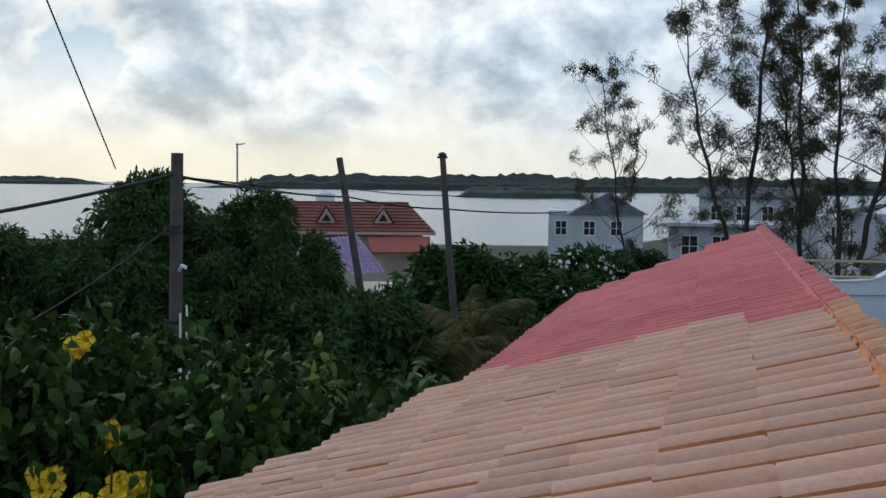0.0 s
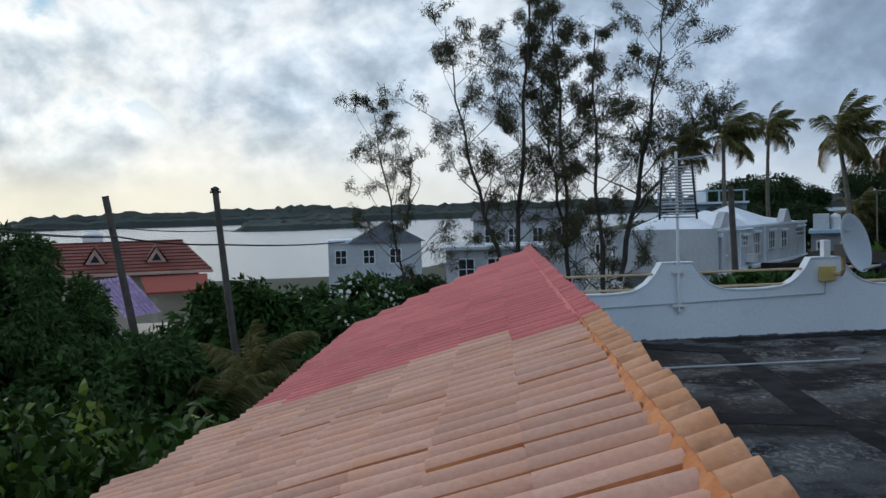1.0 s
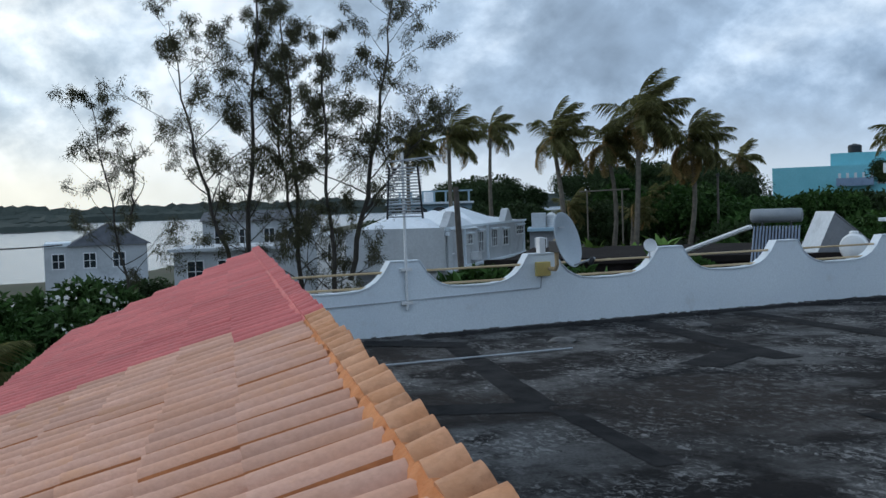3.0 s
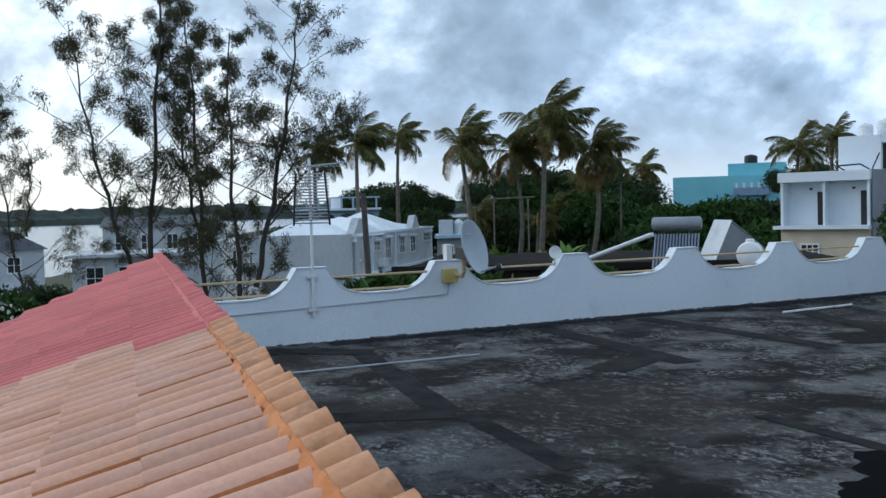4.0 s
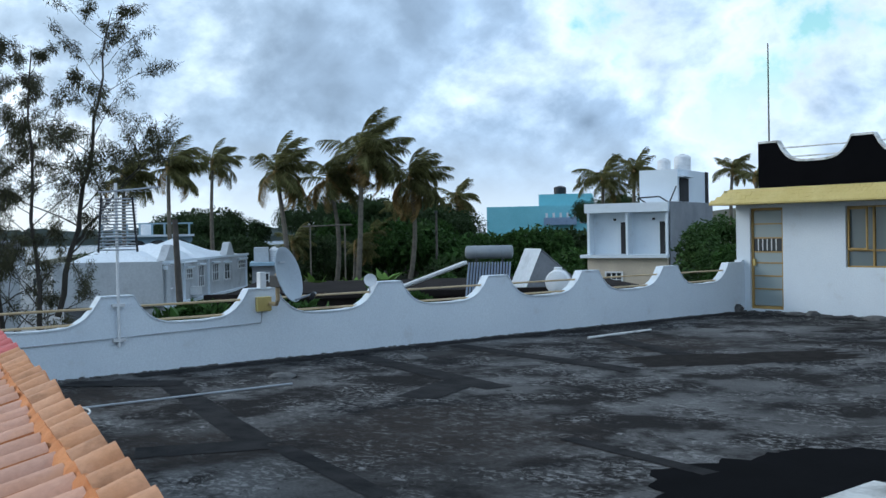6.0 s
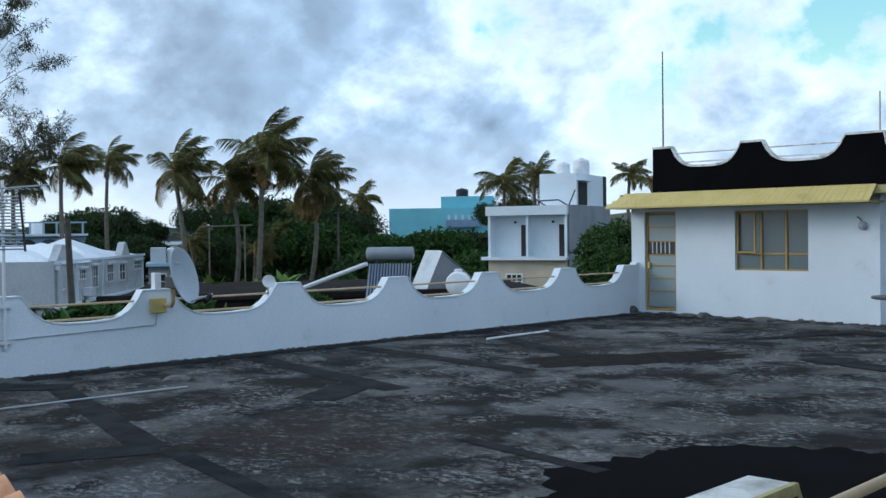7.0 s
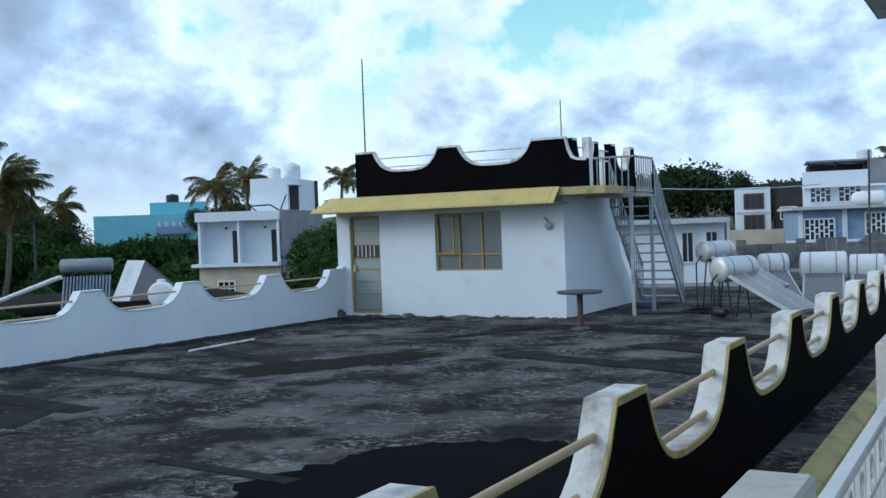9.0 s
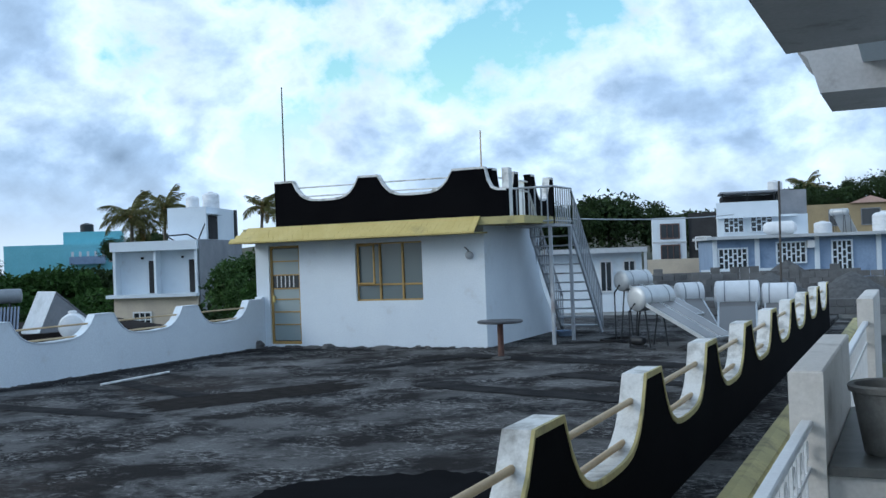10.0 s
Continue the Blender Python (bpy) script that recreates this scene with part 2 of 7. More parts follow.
raw_wall = mat("raw_render_wall", (0.30, 0.31, 0.33), (0.22, 0.23, 0.25), 0.9, scale=0.8, fine=14, bump=0.3)
teal = mat("teal_wall", (0.26, 0.60, 0.68), (0.22, 0.54, 0.62), 0.8, scale=0.4, fine=8)
blue_wall = mat("blue_wall", (0.30, 0.39, 0.54), (0.24, 0.32, 0.46), 0.85, scale=0.6, fine=10, dirt=0.25, dirt_col=(0.12, 0.17, 0.26))
pale_blue = mat("pale_blue_wall", (0.42, 0.56, 0.66), (0.34, 0.48, 0.58), 0.85, scale=0.5, fine=10)
teal_blue = mat("strong_blue_paint", (0.10, 0.28, 0.46), (0.08, 0.22, 0.38), 0.8, scale=0.5, fine=10)
dark_wall = mat("dark_block_wall", (0.045, 0.045, 0.048), (0.03, 0.03, 0.032), 0.9, scale=1, fine=12)
ochre_wall = mat("ochre_wall", (0.42, 0.33, 0.19), (0.34, 0.27, 0.16), 0.85, scale=0.6, fine=10)
block_m = mat("concrete_block", (0.17, 0.17, 0.17), (0.11, 0.11, 0.112), 0.95, scale=2, fine=20, bump=0.4, obj=0.15, island=0.15)
gravel = mat("gravel_heap", (0.12, 0.12, 0.12), (0.07, 0.07, 0.07), 0.95, scale=8, fine=30, bump=0.8)
earth = mat("ground_cover", (0.045, 0.060, 0.028), (0.075, 0.065, 0.045), 0.95, scale=0.12, fine=3, bump=0.5)
earth_red = mat("red_sign_board", (0.4, 0.03, 0.03), None, 0.6)
table_m = mat("table_top", (0.085, 0.088, 0.095), (0.06, 0.062, 0.068), 0.45, scale=4, fine=40)
table_leg = mat("rusty_pipe", (0.16, 0.085, 0.065), (0.10, 0.06, 0.05), 0.7, scale=8, fine=50)
pot_m = mat("cement_pot", (0.20, 0.195, 0.18), (0.14, 0.135, 0.125), 0.9, scale=7, fine=60, bump=0.4, dirt=0.3, dirt_col=(0.07, 0.07, 0.065), dirt_scale=6)
soil = mat("soil", (0.05, 0.035, 0.025), None, 0.95, scale=20, bump=0.5)
slab_tile = mat("dark_sill_stone", (0.14, 0.14, 0.13), (0.09, 0.09, 0.085), 0.5, scale=6, fine=60)
soffit = mat("soffit_plaster", (0.50, 0.50, 0.51), (0.42, 0.42, 0.43), 0.9, scale=2, fine=30, dirt=0.25, dirt_col=(0.22, 0.21, 0.2), dirt_scale=3)
# mangrove green lightened, so that distance haze sits in the colour
island_m = mat("hazed_mangrove", (0.075, 0.088, 0.075), (0.05, 0.062, 0.055), 0.95, scale=0.02, fine=0.2, bump=0)


def roof_concrete():
    """Old roof concrete: pale worn grey showing through black algae, in streaks, blotches and fine crusts."""
    m = bpy.data.materials.new("stained_concrete")
    m.use_nodes = True
    nt = m.node_tree
    bs = nt.nodes["Principled BSDF"]
    bs.inputs["Roughness"].default_value, bs.inputs["Specular IOR Level"].default_value = 0.95, 0.04
    geo = nt.nodes.new("ShaderNodeNewGeometry")

    def field(scale, detail, rough, stretch=(1, 1, 1), dist=0.0):
        mp = nt.nodes.new("ShaderNodeMapping")
        mp.inputs["Scale"].default_value = stretch
        nt.links.new(geo.outputs["Position"], mp.inputs[0])
        n = nt.nodes.new("ShaderNodeTexNoise")
        for k, v in (("Scale", scale), ("Detail", detail), ("Roughness", rough), ("Distortion", dist)):
            n.inputs[k].default_value = v
        nt.links.new(mp.outputs[0], n.inputs[0])
        return n.outputs[0]

    def ramp(f, a, b):
        r = nt.nodes.new("ShaderNodeMapRange")
        r.inputs[1].default_value, r.inputs[2].default_value = a, b
        nt.links.new(f, r.inputs[0])
        return r.outputs[0]

    def mix(f, a, b):
        n = nt.nodes.new("ShaderNodeMix")
        n.data_type = "RGBA"
        for i, s_ in ((0, f), (6, a), (7, b)):
            if isinstance(s_, tuple):
                n.inputs[i].default_value = (*s_, 1)
            else:
                nt.links.new(s_, n.inputs[i])
        return n.outputs[2]

    big, stain = field(0.38, 5, 0.6), field(0.9, 9, 0.62)
    crust, fine_, speck = field(7.0, 8, 0.74, (1, 1.3, 1), 0.5), field(38, 4, 0.65), field(11, 9, 0.78, (1, 1.3, 1), 0.6)
    rough_zone = ramp(field(0.55, 6, 0.6, (1, 1, 1), 0.2), 0.50, 0.60)
    c = mix(ramp(big, 0.40, 0.62), (0.140, 0.138, 0.136), (0.056, 0.054, 0.052))
    c = mix(ramp(stain, 0.46, 0.55), c, (0.022, 0.020, 0.019))
    c = mix(ramp(fine_, 0.42, 0.95), c, (0.022, 0.022, 0.023))
    dark = nt.nodes.new("ShaderNodeMath")
    dark.operation = "MULTIPLY"
    nt.links.new(ramp(crust, 0.42, 0.50), dark.inputs[0])
    nt.links.new(rough_zone, dark.inputs[1])
    c = mix(dark.outputs[0], c, (0.016, 0.016, 0.017))
    pale = nt.nodes.new("ShaderNodeMath")
    pale.operation = "MULTIPLY"
    nt.links.new(ramp(speck, 0.50, 0.58), pale.inputs[0])
    nt.links.new(ramp(field(1.3, 8, 0.7, (1, 1, 1), 0.2), 0.46, 0.58), pale.inputs[1])
    c = mix(pale.outputs[0], c, (0.225, 0.22, 0.216))
    c = mix(ramp(field(5.5, 10, 0.72, (1, 1.4, 1)), 0.60, 0.66), c, (0.014, 0.014, 0.014))
    ragged = field(1.6, 8, 0.7, (1, 1, 1), 0.3)
    for spot, size in (((-6.9, 5.6, 0), 1.35), ((-7.9, 3.7, 0), 0.8), ((-9.6, 12.2, 0), 1.0), ((-10.9, 4.2, 0), 1.0)):
        dist = nt.nodes.new("ShaderNodeVectorMath")
        dist.operation = "DISTANCE"
        dist.inputs[1].default_value = spot
        nt.links.new(geo.outputs["Position"], dist.inputs[0])
        edge = nt.nodes.new("ShaderNodeMath")
        edge.operation = "MULTIPLY_ADD"
        edge.inputs[1].default_value = size * 2.2
        nt.links.new(ragged, edge.inputs[0])
        nt.links.new(dist.outputs["Value"], edge.inputs[2])
        zone = nt.nodes.new("ShaderNodeMath")
        zone.operation = "MULTIPLY"
        nt.links.new(ramp(edge.outputs[0], size * 2.25, size * 1.75), zone.inputs[0])
        nt.links.new(ramp(crust, 0.36, 0.56), zone.inputs[1])
        c = mix(zone.outputs[0], c, (0.036, 0.031, 0.028))
    nt.links.new(c, bs.inputs["Base Color"])
    b = nt.nodes.new("ShaderNodeBump")
    b.inputs["Strength"].default_value, b.inputs["Distance"].default_value = 0.8, 0.02
    nt.links.new(crust, b.inputs["Height"])
    nt.links.new(b.outputs[0], bs.inputs["Normal"])
    return m


concrete_dark = roof_concrete()


def glass_mat(name, tint, rough=0.08):
    m = bpy.data.materials.new(name)
    m.use_nodes = True
    b = m.node_tree.nodes["Principled BSDF"]
    b.inputs["Base Color"].default_value = (*tint, 1)
    b.inputs["Roughness"].default_value = rough
    b.inputs["Specular IOR Level"].default_value = 0.6
    return m


glass = glass_mat("dark_glass", (0.03, 0.035, 0.04))
frosted = glass_mat("frosted_glass", (0.27, 0.32, 0.32), 0.35)
window_glass = glass_mat("window_glass", (0.13, 0.16, 0.165), 0.2)

water_m = bpy.data.materials.new("lagoon_water")
water_m.use_nodes = True
_b = water_m.node_tree.nodes["Principled BSDF"]
_b.inputs["Base Color"].default_value = (0.10, 0.13, 0.15, 1)
_b.inputs["Roughness"].default_value = 0.22
_n = water_m.node_tree.nodes.new("ShaderNodeTexNoise")
_n.inputs["Scale"].default_value, _n.inputs["Detail"].default_value = 0.35, 6
_g = water_m.node_tree.nodes.new("ShaderNodeNewGeometry")
water_m.node_tree.links.new(_g.outputs["Position"], _n.inputs["Vector"])
_u = water_m.node_tree.nodes.new("ShaderNodeBump")
_u.inputs["Strength"].default_value, _u.inputs["Distance"].default_value = 0.5, 0.4
water_m.node_tree.links.new(_n.outputs[0], _u.inputs["Height"])
water_m.node_tree.links.new(_u.outputs[0], _b.inputs["Normal"])


# ---- mesh tools ----
class Shape:
    """Collects vertices and faces of one mesh."""

    def __init__(self):
        self.v, self.f = [], []

    def add(self, verts, faces, m=None):
        k = len(self.v)
        self.v += [tuple(m @ Vector(p)) if m is not None else tuple(p) for p in verts]
        self.f += [tuple(i + k for i in f) for f in faces]
        return self

    def box(self, a, b, m=None, bevel=0.0):
        (x0, y0, z0), (x1, y1, z1) = a, b
        if bevel:
            c = bevel
            ring = lambda d, z: [(x0 + d, y0 + d, z), (x1 - d, y0 + d, z), (x1 - d, y1 - d, z), (x0 + d, y1 - d, z)]
            v = ring(c, z0) + ring(0, z0 + c) + ring(0, z1 - c) + ring(c, z1)
            f = [(3, 2, 1, 0), (12, 13, 14, 15)]
            for k in range(3):
                for i in range(4):
                    j = (i + 1) % 4
                    f.append((4 * k + i, 4 * k + j, 4 * k + 4 + j, 4 * k + 4 + i))
            return self.add(v, f, m)
        v = [(x0, y0, z0), (x1, y0, z0), (x1, y1, z0), (x0, y1, z0), (x0, y0, z1), (x1, y0, z1), (x1, y1, z1), (x0, y1, z1)]
        return self.add(v, [(3, 2, 1, 0), (4, 5, 6, 7), (0, 1, 5, 4), (1, 2, 6, 5), (2, 3, 7, 6), (3, 0, 4, 7)], m)

    def tube(self, pts, radii, n=8, cap=True):
        pts = [Vector(p) for p in pts]
        if isinstance(radii, (int, float)):
            radii = [radii] * len(pts)
        v, f = [], []
        up = Vector((0.13, 0.31, 0.94))
        for i, p in enumerate(pts):
            d = (pts[min(i + 1, len(pts) - 1)] - pts[max(i - 1, 0)]).normalized()
            a = d.cross(up)
            if a.length < 0.05:
                a = d.cross(Vector((1, 0, 0)))
            a.normalize()
            b = d.cross(a)
            for k in range(n):
                t = 2 * math.pi * k / n
                v.append(p + (a * math.cos(t) + b * math.sin(t)) * radii[i])
        for i in range(len(pts) - 1):
            for k in range(n):
                j = (k + 1) % n
                f.append((i * n + k, i * n + j, i * n + n + j, i * n + n + k))
        if cap:
            f += [tuple(range(n))[::-1], tuple(range(len(v) - n, len(v)))]
        return self.add(v, f)

    def lathe(self, profile, n=24, m=None, close=True):
        v, f = [], []
        for r, z in profile:
            for k in range(n):
                t = 2 * math.pi * k / n
                v.append((r * math.cos(t), r * math.sin(t), z))
        for i in range(len(profile) - 1):
            for k in range(n):
                j = (k + 1) % n
                f.append((i * n + k, i * n + j, i * n + n + j, i * n + n + k))
        if close:
            f += [tuple(range(n))[::-1], tuple(range(len(v) - n, len(v)))]
        return self.add(v, f, m)

    def extrude(self, outline, axis, a, b, m=None):
        """A flat outline of (u, w) pairs drawn out between a and b along an axis: x gives (y, z), y gives (x, z), z gives (x, y)."""
        k = len(outline)
        put = {"x": lambda u, w, s: (s, u, w), "y": lambda u, w, s: (u, s, w), "z": lambda u, w, s: (u, w, s)}[axis]
        v = [put(u, w, a) for u, w in outline] + [put(u, w, b) for u, w in outline]
        f = [tuple(range(k))[::-1], tuple(range(k, 2 * k))] + [(i, (i + 1) % k, k + (i + 1) % k, k + i) for i in range(k)]
        return self.add(v, f, m)

    def mesh(self, name, material, smooth=False, fix=True):
        me = bpy.data.meshes.new(name)
        me.from_pydata(self.v, [], self.f)
        if fix:
            bm = bmesh.new()
            bm.from_mesh(me)
            bmesh.ops.recalc_face_normals(bm, faces=bm.faces)
            bm.to_mesh(me)
            bm.free()
        me.materials.append(material)
        if smooth:
            me.polygons.foreach_set("use_smooth", [True] * len(me.polygons))
            me.set_sharp_from_angle(angle=radians(40))
        return me


def part(name, shape, material, parent, label="", smooth=False, fix=True):
    ob = new(name, shape if isinstance(shape, bpy.types.Mesh) else shape.mesh(name, material, smooth, fix))
    if parent is not None:
        ob.parent = parent
        if parent.parent is None:
            ob.matrix_parent_inverse = parent.matrix_basis.inverted()
    if label:
        ob["label"] = label
    return ob


def thing(name, label, category, group="", kind="", at=(0, 0, 0)):
    ob = new(name)
    ob.empty_display_size = 0.1
    ob.location = at
    return tagged(ob, label, category, group, kind)


def solid(name, shape, material, label="", category="", group="", kind="", smooth=False, fix=True):
    return tagged(part(name, shape, material, None, "", smooth, fix), label, category, group, kind)


# ---- ground, sea, far shore ----
def smooth01(t):
    t = min(1.0, max(0.0, t))
    return t * t * (3 - 2 * t)


def ground_z(x, y):
    hill = 6.2 * smooth01((y - 14) / 50) + 7.0 * smooth01((y - 62) / 110) * smooth01((x + 140) / 60)
    shore = smooth01((-x - 125 - 0.5 * max(0, y - 10)) / 60)
    return -6.2 + hill * (1 - shore) - 2.2 * shore + 0.25 * noise.noise((x * 0.05, y * 0.05, 0))


g = Shape()
xs = sorted({-3000, -1500, -800, -500, -350, -280, *range(-240, 121, 8), 200, 400, 900, 2000, 4000})
ys = sorted({-4000, -2000, -900, -400, -200, *range(-120, 241, 8), 300, 450, 800, 1600, 4000})
g.v = [(x, y, ground_z(x, y)) for y in ys for x in xs]
nx = len(xs)
g.f = [(j * nx + i, j * nx + i + 1, j * nx + nx + i + 1, j * nx + nx + i) for j in range(len(ys) - 1) for i in range(nx - 1)]
solid("ground", g, earth, "dark green and earthy ground falling to the lagoon", "ground", kind="structure", smooth=True, fix=False)
w = Shape()
w.add([(-4400, -4000, -6.6), (-60, -4000, -6.6), (-60, 4000, -6.6), (-4400, 4000, -6.6)], [(0, 1, 2, 3)])
solid("water", w, water_m, "pale grey rippled lagoon water under the evening sky", "water", kind="structure", fix=False)


def far_wood(name, label, x, y0, y1, depth, base, top, seed, step=7.0):
    """A long low wooded shore with an uneven crown line."""
    rng = random.Random(seed)
    s = Shape()
    n = int((y1 - y0) / step)
    for row in range(3):
        v = []
        for i in range(n + 1):
            y = y0 + (y1 - y0) * i / n
            end = smooth01(min(i, n - i) / (0.10 * n))
            h = (top - base) * (0.55 + 0.2 * row) * end * (0.72 + 0.28 * noise.noise((y * 0.012, row * 5.1, seed)) + 0.22 * rng.random())
            xx = x - depth * row / 3
            v += [(xx, y, base), (xx - 2, y, base + h * 0.7), (xx - 6 - 4 * rng.random(), y + rng.uniform(-3, 3), base + h)]
        f = []
        for i in range(n):
            for k in range(2):
                f.append((3 * i + k, 3 * i + 3 + k, 3 * i + 4 + k, 3 * i + 1 + k))
        s.add(v, f)
    return solid(name, s, island_m, label, "wood", kind="stuff", fix=False)


far_wood("far_shore", "hazy dark wooded shore across the lagoon", -1240, -380, 900, 90, -6.6, 17, 3)
far_wood("far_headland", "thin dark wooded headland on the sea horizon", -1700, -1500, -640, 60, -6.6, 9, 5)
far_wood("mangrove_islet", "low dark mangrove islet in the lagoon", -640, -20, 60, 30, -6.6, 3.5, 8, 3.0)

# ---- terrace ----
WPX = lambda y: -12.66 + 0.04 * (y - 4.4)     # line of the white parapet
t = Shape()
t.extrude([(-12.74, 3.30), (-1.56, 0.66), (-1.56, 27.0), (WPX(27) - 0.06, 27.0)], "z", -0.25, 0.0)
floor = solid("floor", t, concrete_dark, "dark stained weathered concrete roof terrace", "terrace floor", kind="structure")
b = Shape()
b.extrude([(-12.6, 3.45), (-1.6, 0.8), (-1.6, 26.8), (WPX(26.8), 26.8)], "z", -6.6, -0.26)
solid("lower_storeys", b, white, "plain white lower storeys under the terrace", "wall", kind="structure")


def wavy_patch(name, cx, cy, rx, ry, turn, z, material, label, seed, rough=0.25, n=72):
    s = Shape()
    m = pose(cx, cy, 0, 0, 0, turn)
    v = [(0, 0, z)]
    for i in range(n):
        a = 2 * math.pi * i / n
        r = 1 + rough * (noise.noise((math.cos(a) * 1.7, math.sin(a) * 1.7, seed)) + 0.5 * noise.noise((math.cos(a) * 6, math.sin(a) * 6, seed + 9)) + 0.3 * noise.noise((math.cos(a) * 17, math.sin(a) * 17, seed + 4)))
        v.append((rx * r * math.cos(a), ry * r * math.sin(a), z))
    s.add(v, [(0, 1 + i, 1 + (i + 1) % n) for i in range(n)], m)
    return solid(name, s, material, label, "patch", kind="structure", fix=False)


def strip_patch(a, c, width, z, material, label):
    a, c = Vector((*a, 0)), Vector((*c, 0))
    d = (c - a).normalized()
    side = Vector((-d.y, d.x, 0)) * width / 2
    s = Shape()
    n = 14
    v = []
    for i in range(n + 1):
        p = a.lerp(c, i / n)
        for sg in (1, -1):
            q = p + side * sg * (1 + 0.12 * noise.noise((i * 0.9, sg * 3, a.x)))
            v.append((q.x, q.y, z))
    s.add(v, [(2 * i, 2 * i + 1, 2 * i + 3, 2 * i + 2) for i in range(n)])
    return solid("repair_strip", s, material, label, "patch", group="bitumen repair strips", kind="structure", fix=False)


wavy_patch("wet_patch", -2.95, 6.05, 1.55, 1.75, 12, 0.004, wet, "black wet bitumen patch on the terrace", 2.2, 0.22, 160)
wavy_patch("damp_patch", -7.85, 11.55, 1.75, 0.62, 62, 0.004, damp,  "dark damp stain on the terrace concrete", 7.7, 0.5)
STRIP_Z = 0.003
for a, c, wd in (((-7.35, 4.27), (-5.45, 3.94), 0.20), ((-11.6, 5.25), (-7.54, 4.21), 0.30), ((-7.95, 3.3), (-7.50, 4.25), 0.42), ((-11.9, 8.25), (-8.3, 7.62), 0.36), ((-9.0, 7.75), (-8.45, 6.57), 0.50), ((-11.9, 10.05), (-8.15, 9.68), 0.34), ((-5.92, 6.15), (-4.35, 5.96), 0.16),
                 ((-11.2, 12.5), (-8.6, 11.3), 0.35), ((-12.3, 4.3), (-11.3, 5.3), 0.45), ((-12.35, 5.2), (-11.95, 17.6), 0.34), ((-6.05, 12.9), (-1.9, 11.6), 0.45), ((-7.8, 14.6), (-6.9, 16.9), 0.28), ((-7.0, 16.6), (-2.0, 15.2), 0.55), ((-4.6, 14.2), (-2.0, 13.2), 0.4)):
    STRIP_Z += 0.0006
    strip_patch(a, c, wd, STRIP_Z, bitumen, "dark bitumen repair strip on the terrace")


def wave_top(starts, spacing, flat, z_top, z_dip, end):
    """The outline of a parapet's top: flat crests with hollow curves between them."""
    out = []
    for k, y in enumerate(starts):
        out += [(y - flat / 2, z_top), (y + flat / 2, z_top)]
        if k + 1 < len(starts):
            a, c = y + flat / 2, starts[k + 1] - flat / 2
            n = 16
            for i in range(1, n):
                u = i / n
                e = abs(2 * u - 1)
                out.append((a + (c - a) * u, z_dip + (z_top - z_dip) * (e ** 4.4 * 0.9 + e * e * 0.1)))
    return out


def rail(name, a, b_, r, material, parent):
    part(name, Shape().tube([a, b_], r, 10), material, parent, "tan painted pipe rail", True)


# white parapet, facing the terrace, with pipe rails through its crests
wp = thing("parapet_white", "white painted scalloped roof parapet with tan pipe rails", "parapet", kind="structure", at=(-12.4, 8, 0))
crests = [3.05, 5.10, 7.13, 9.27, 11.42, 13.56, 15.71, 17.68]
side = Shape()
prof = [(2.83, -0.3)] + wave_top(crests, 2.0, 0.42, 0.98, 0.60, 18.0) + [(17.91, 1.04), (18.02, 1.04), (18.02, -0.3)]
turn = Matrix.Translation((-12.66, 4.4, 0)) @ Matrix(((1, 0.04, 0, 0), (0, 1, 0, 0), (0, 0, 1, 0), (0, 0, 0, 1))) @ Matrix.Translation((0, -4.4, 0))
side.extrude(prof, "x", -0.16, 0.0, turn)
part("wall_body", side, white, wp)
cop = Shape()
top = wave_top(crests, 2.0, 0.42, 0.98, 0.60, 18.0)
v = []
for y, z in top:
    v += [(-0.155, y, z + 0.004), (-0.155, y, z + 0.02), (0.012, y, z + 0.02), (0.012, y, z + 0.004)]
cop.add(v, [(4 * i + k, 4 * i + 4 + k, 4 * i + 4 + (k + 1) % 4, 4 * i + (k + 1) % 4) for i in range(len(top) - 1) for k in range(4)], turn)
part("coping", cop, white, wp, "white coping following the scallops")
for za, zb in ((0.85, 0.85), (0.66, 0.66)):
    for k in range(len(crests) - 1):
        inset = 0.12 if za > 0.8 else 0.0
        a = turn @ Vector((-0.07, crests[k] + 0.1 + inset, za))
        c = turn @ Vector((-0.07, crests[k + 1] - 0.1 - inset, zb))
        rail("pipe_rail", a, c, 0.016, tan_pipe, wp)
# dirt skirt of broken mortar at the wall's foot
rng = random.Random(4)
sk = Shape()
for i in range(800):
    y = rng.uniform(3.3, 17.9)
    x = WPX(y) + abs(rng.gauss(0, 0.07))
    r = rng.uniform(0.006, 0.024)
    sk.box((-r, -r * 1.6, 0), (r, r * 1.6, r * rng.uniform(0.4, 1.1)), pose(x, y, -0.002, rng.uniform(-8, 8), rng.uniform(-8, 8), rng.uniform(0, 180)))
for i in range(260):
    x = rng.uniform(-12.2, -7.1)
    r = rng.uniform(0.006, 0.026) * (1.8 if i % 17 == 0 else 1)
    sk.box((-r * 1.6, -r, 0), (r * 1.6, r, r * rng.uniform(0.5, 1.2)), pose(x, 17.98 - abs(rng.gauss(0, 0.05)), -0.002, rng.uniform(-8, 8), rng.uniform(-8, 8), rng.uniform(0, 180)))
solid("mortar_crumbs", sk, rubble_m, "dark crumbled mortar along the foot of the parapet", "rubble", kind="stuff")

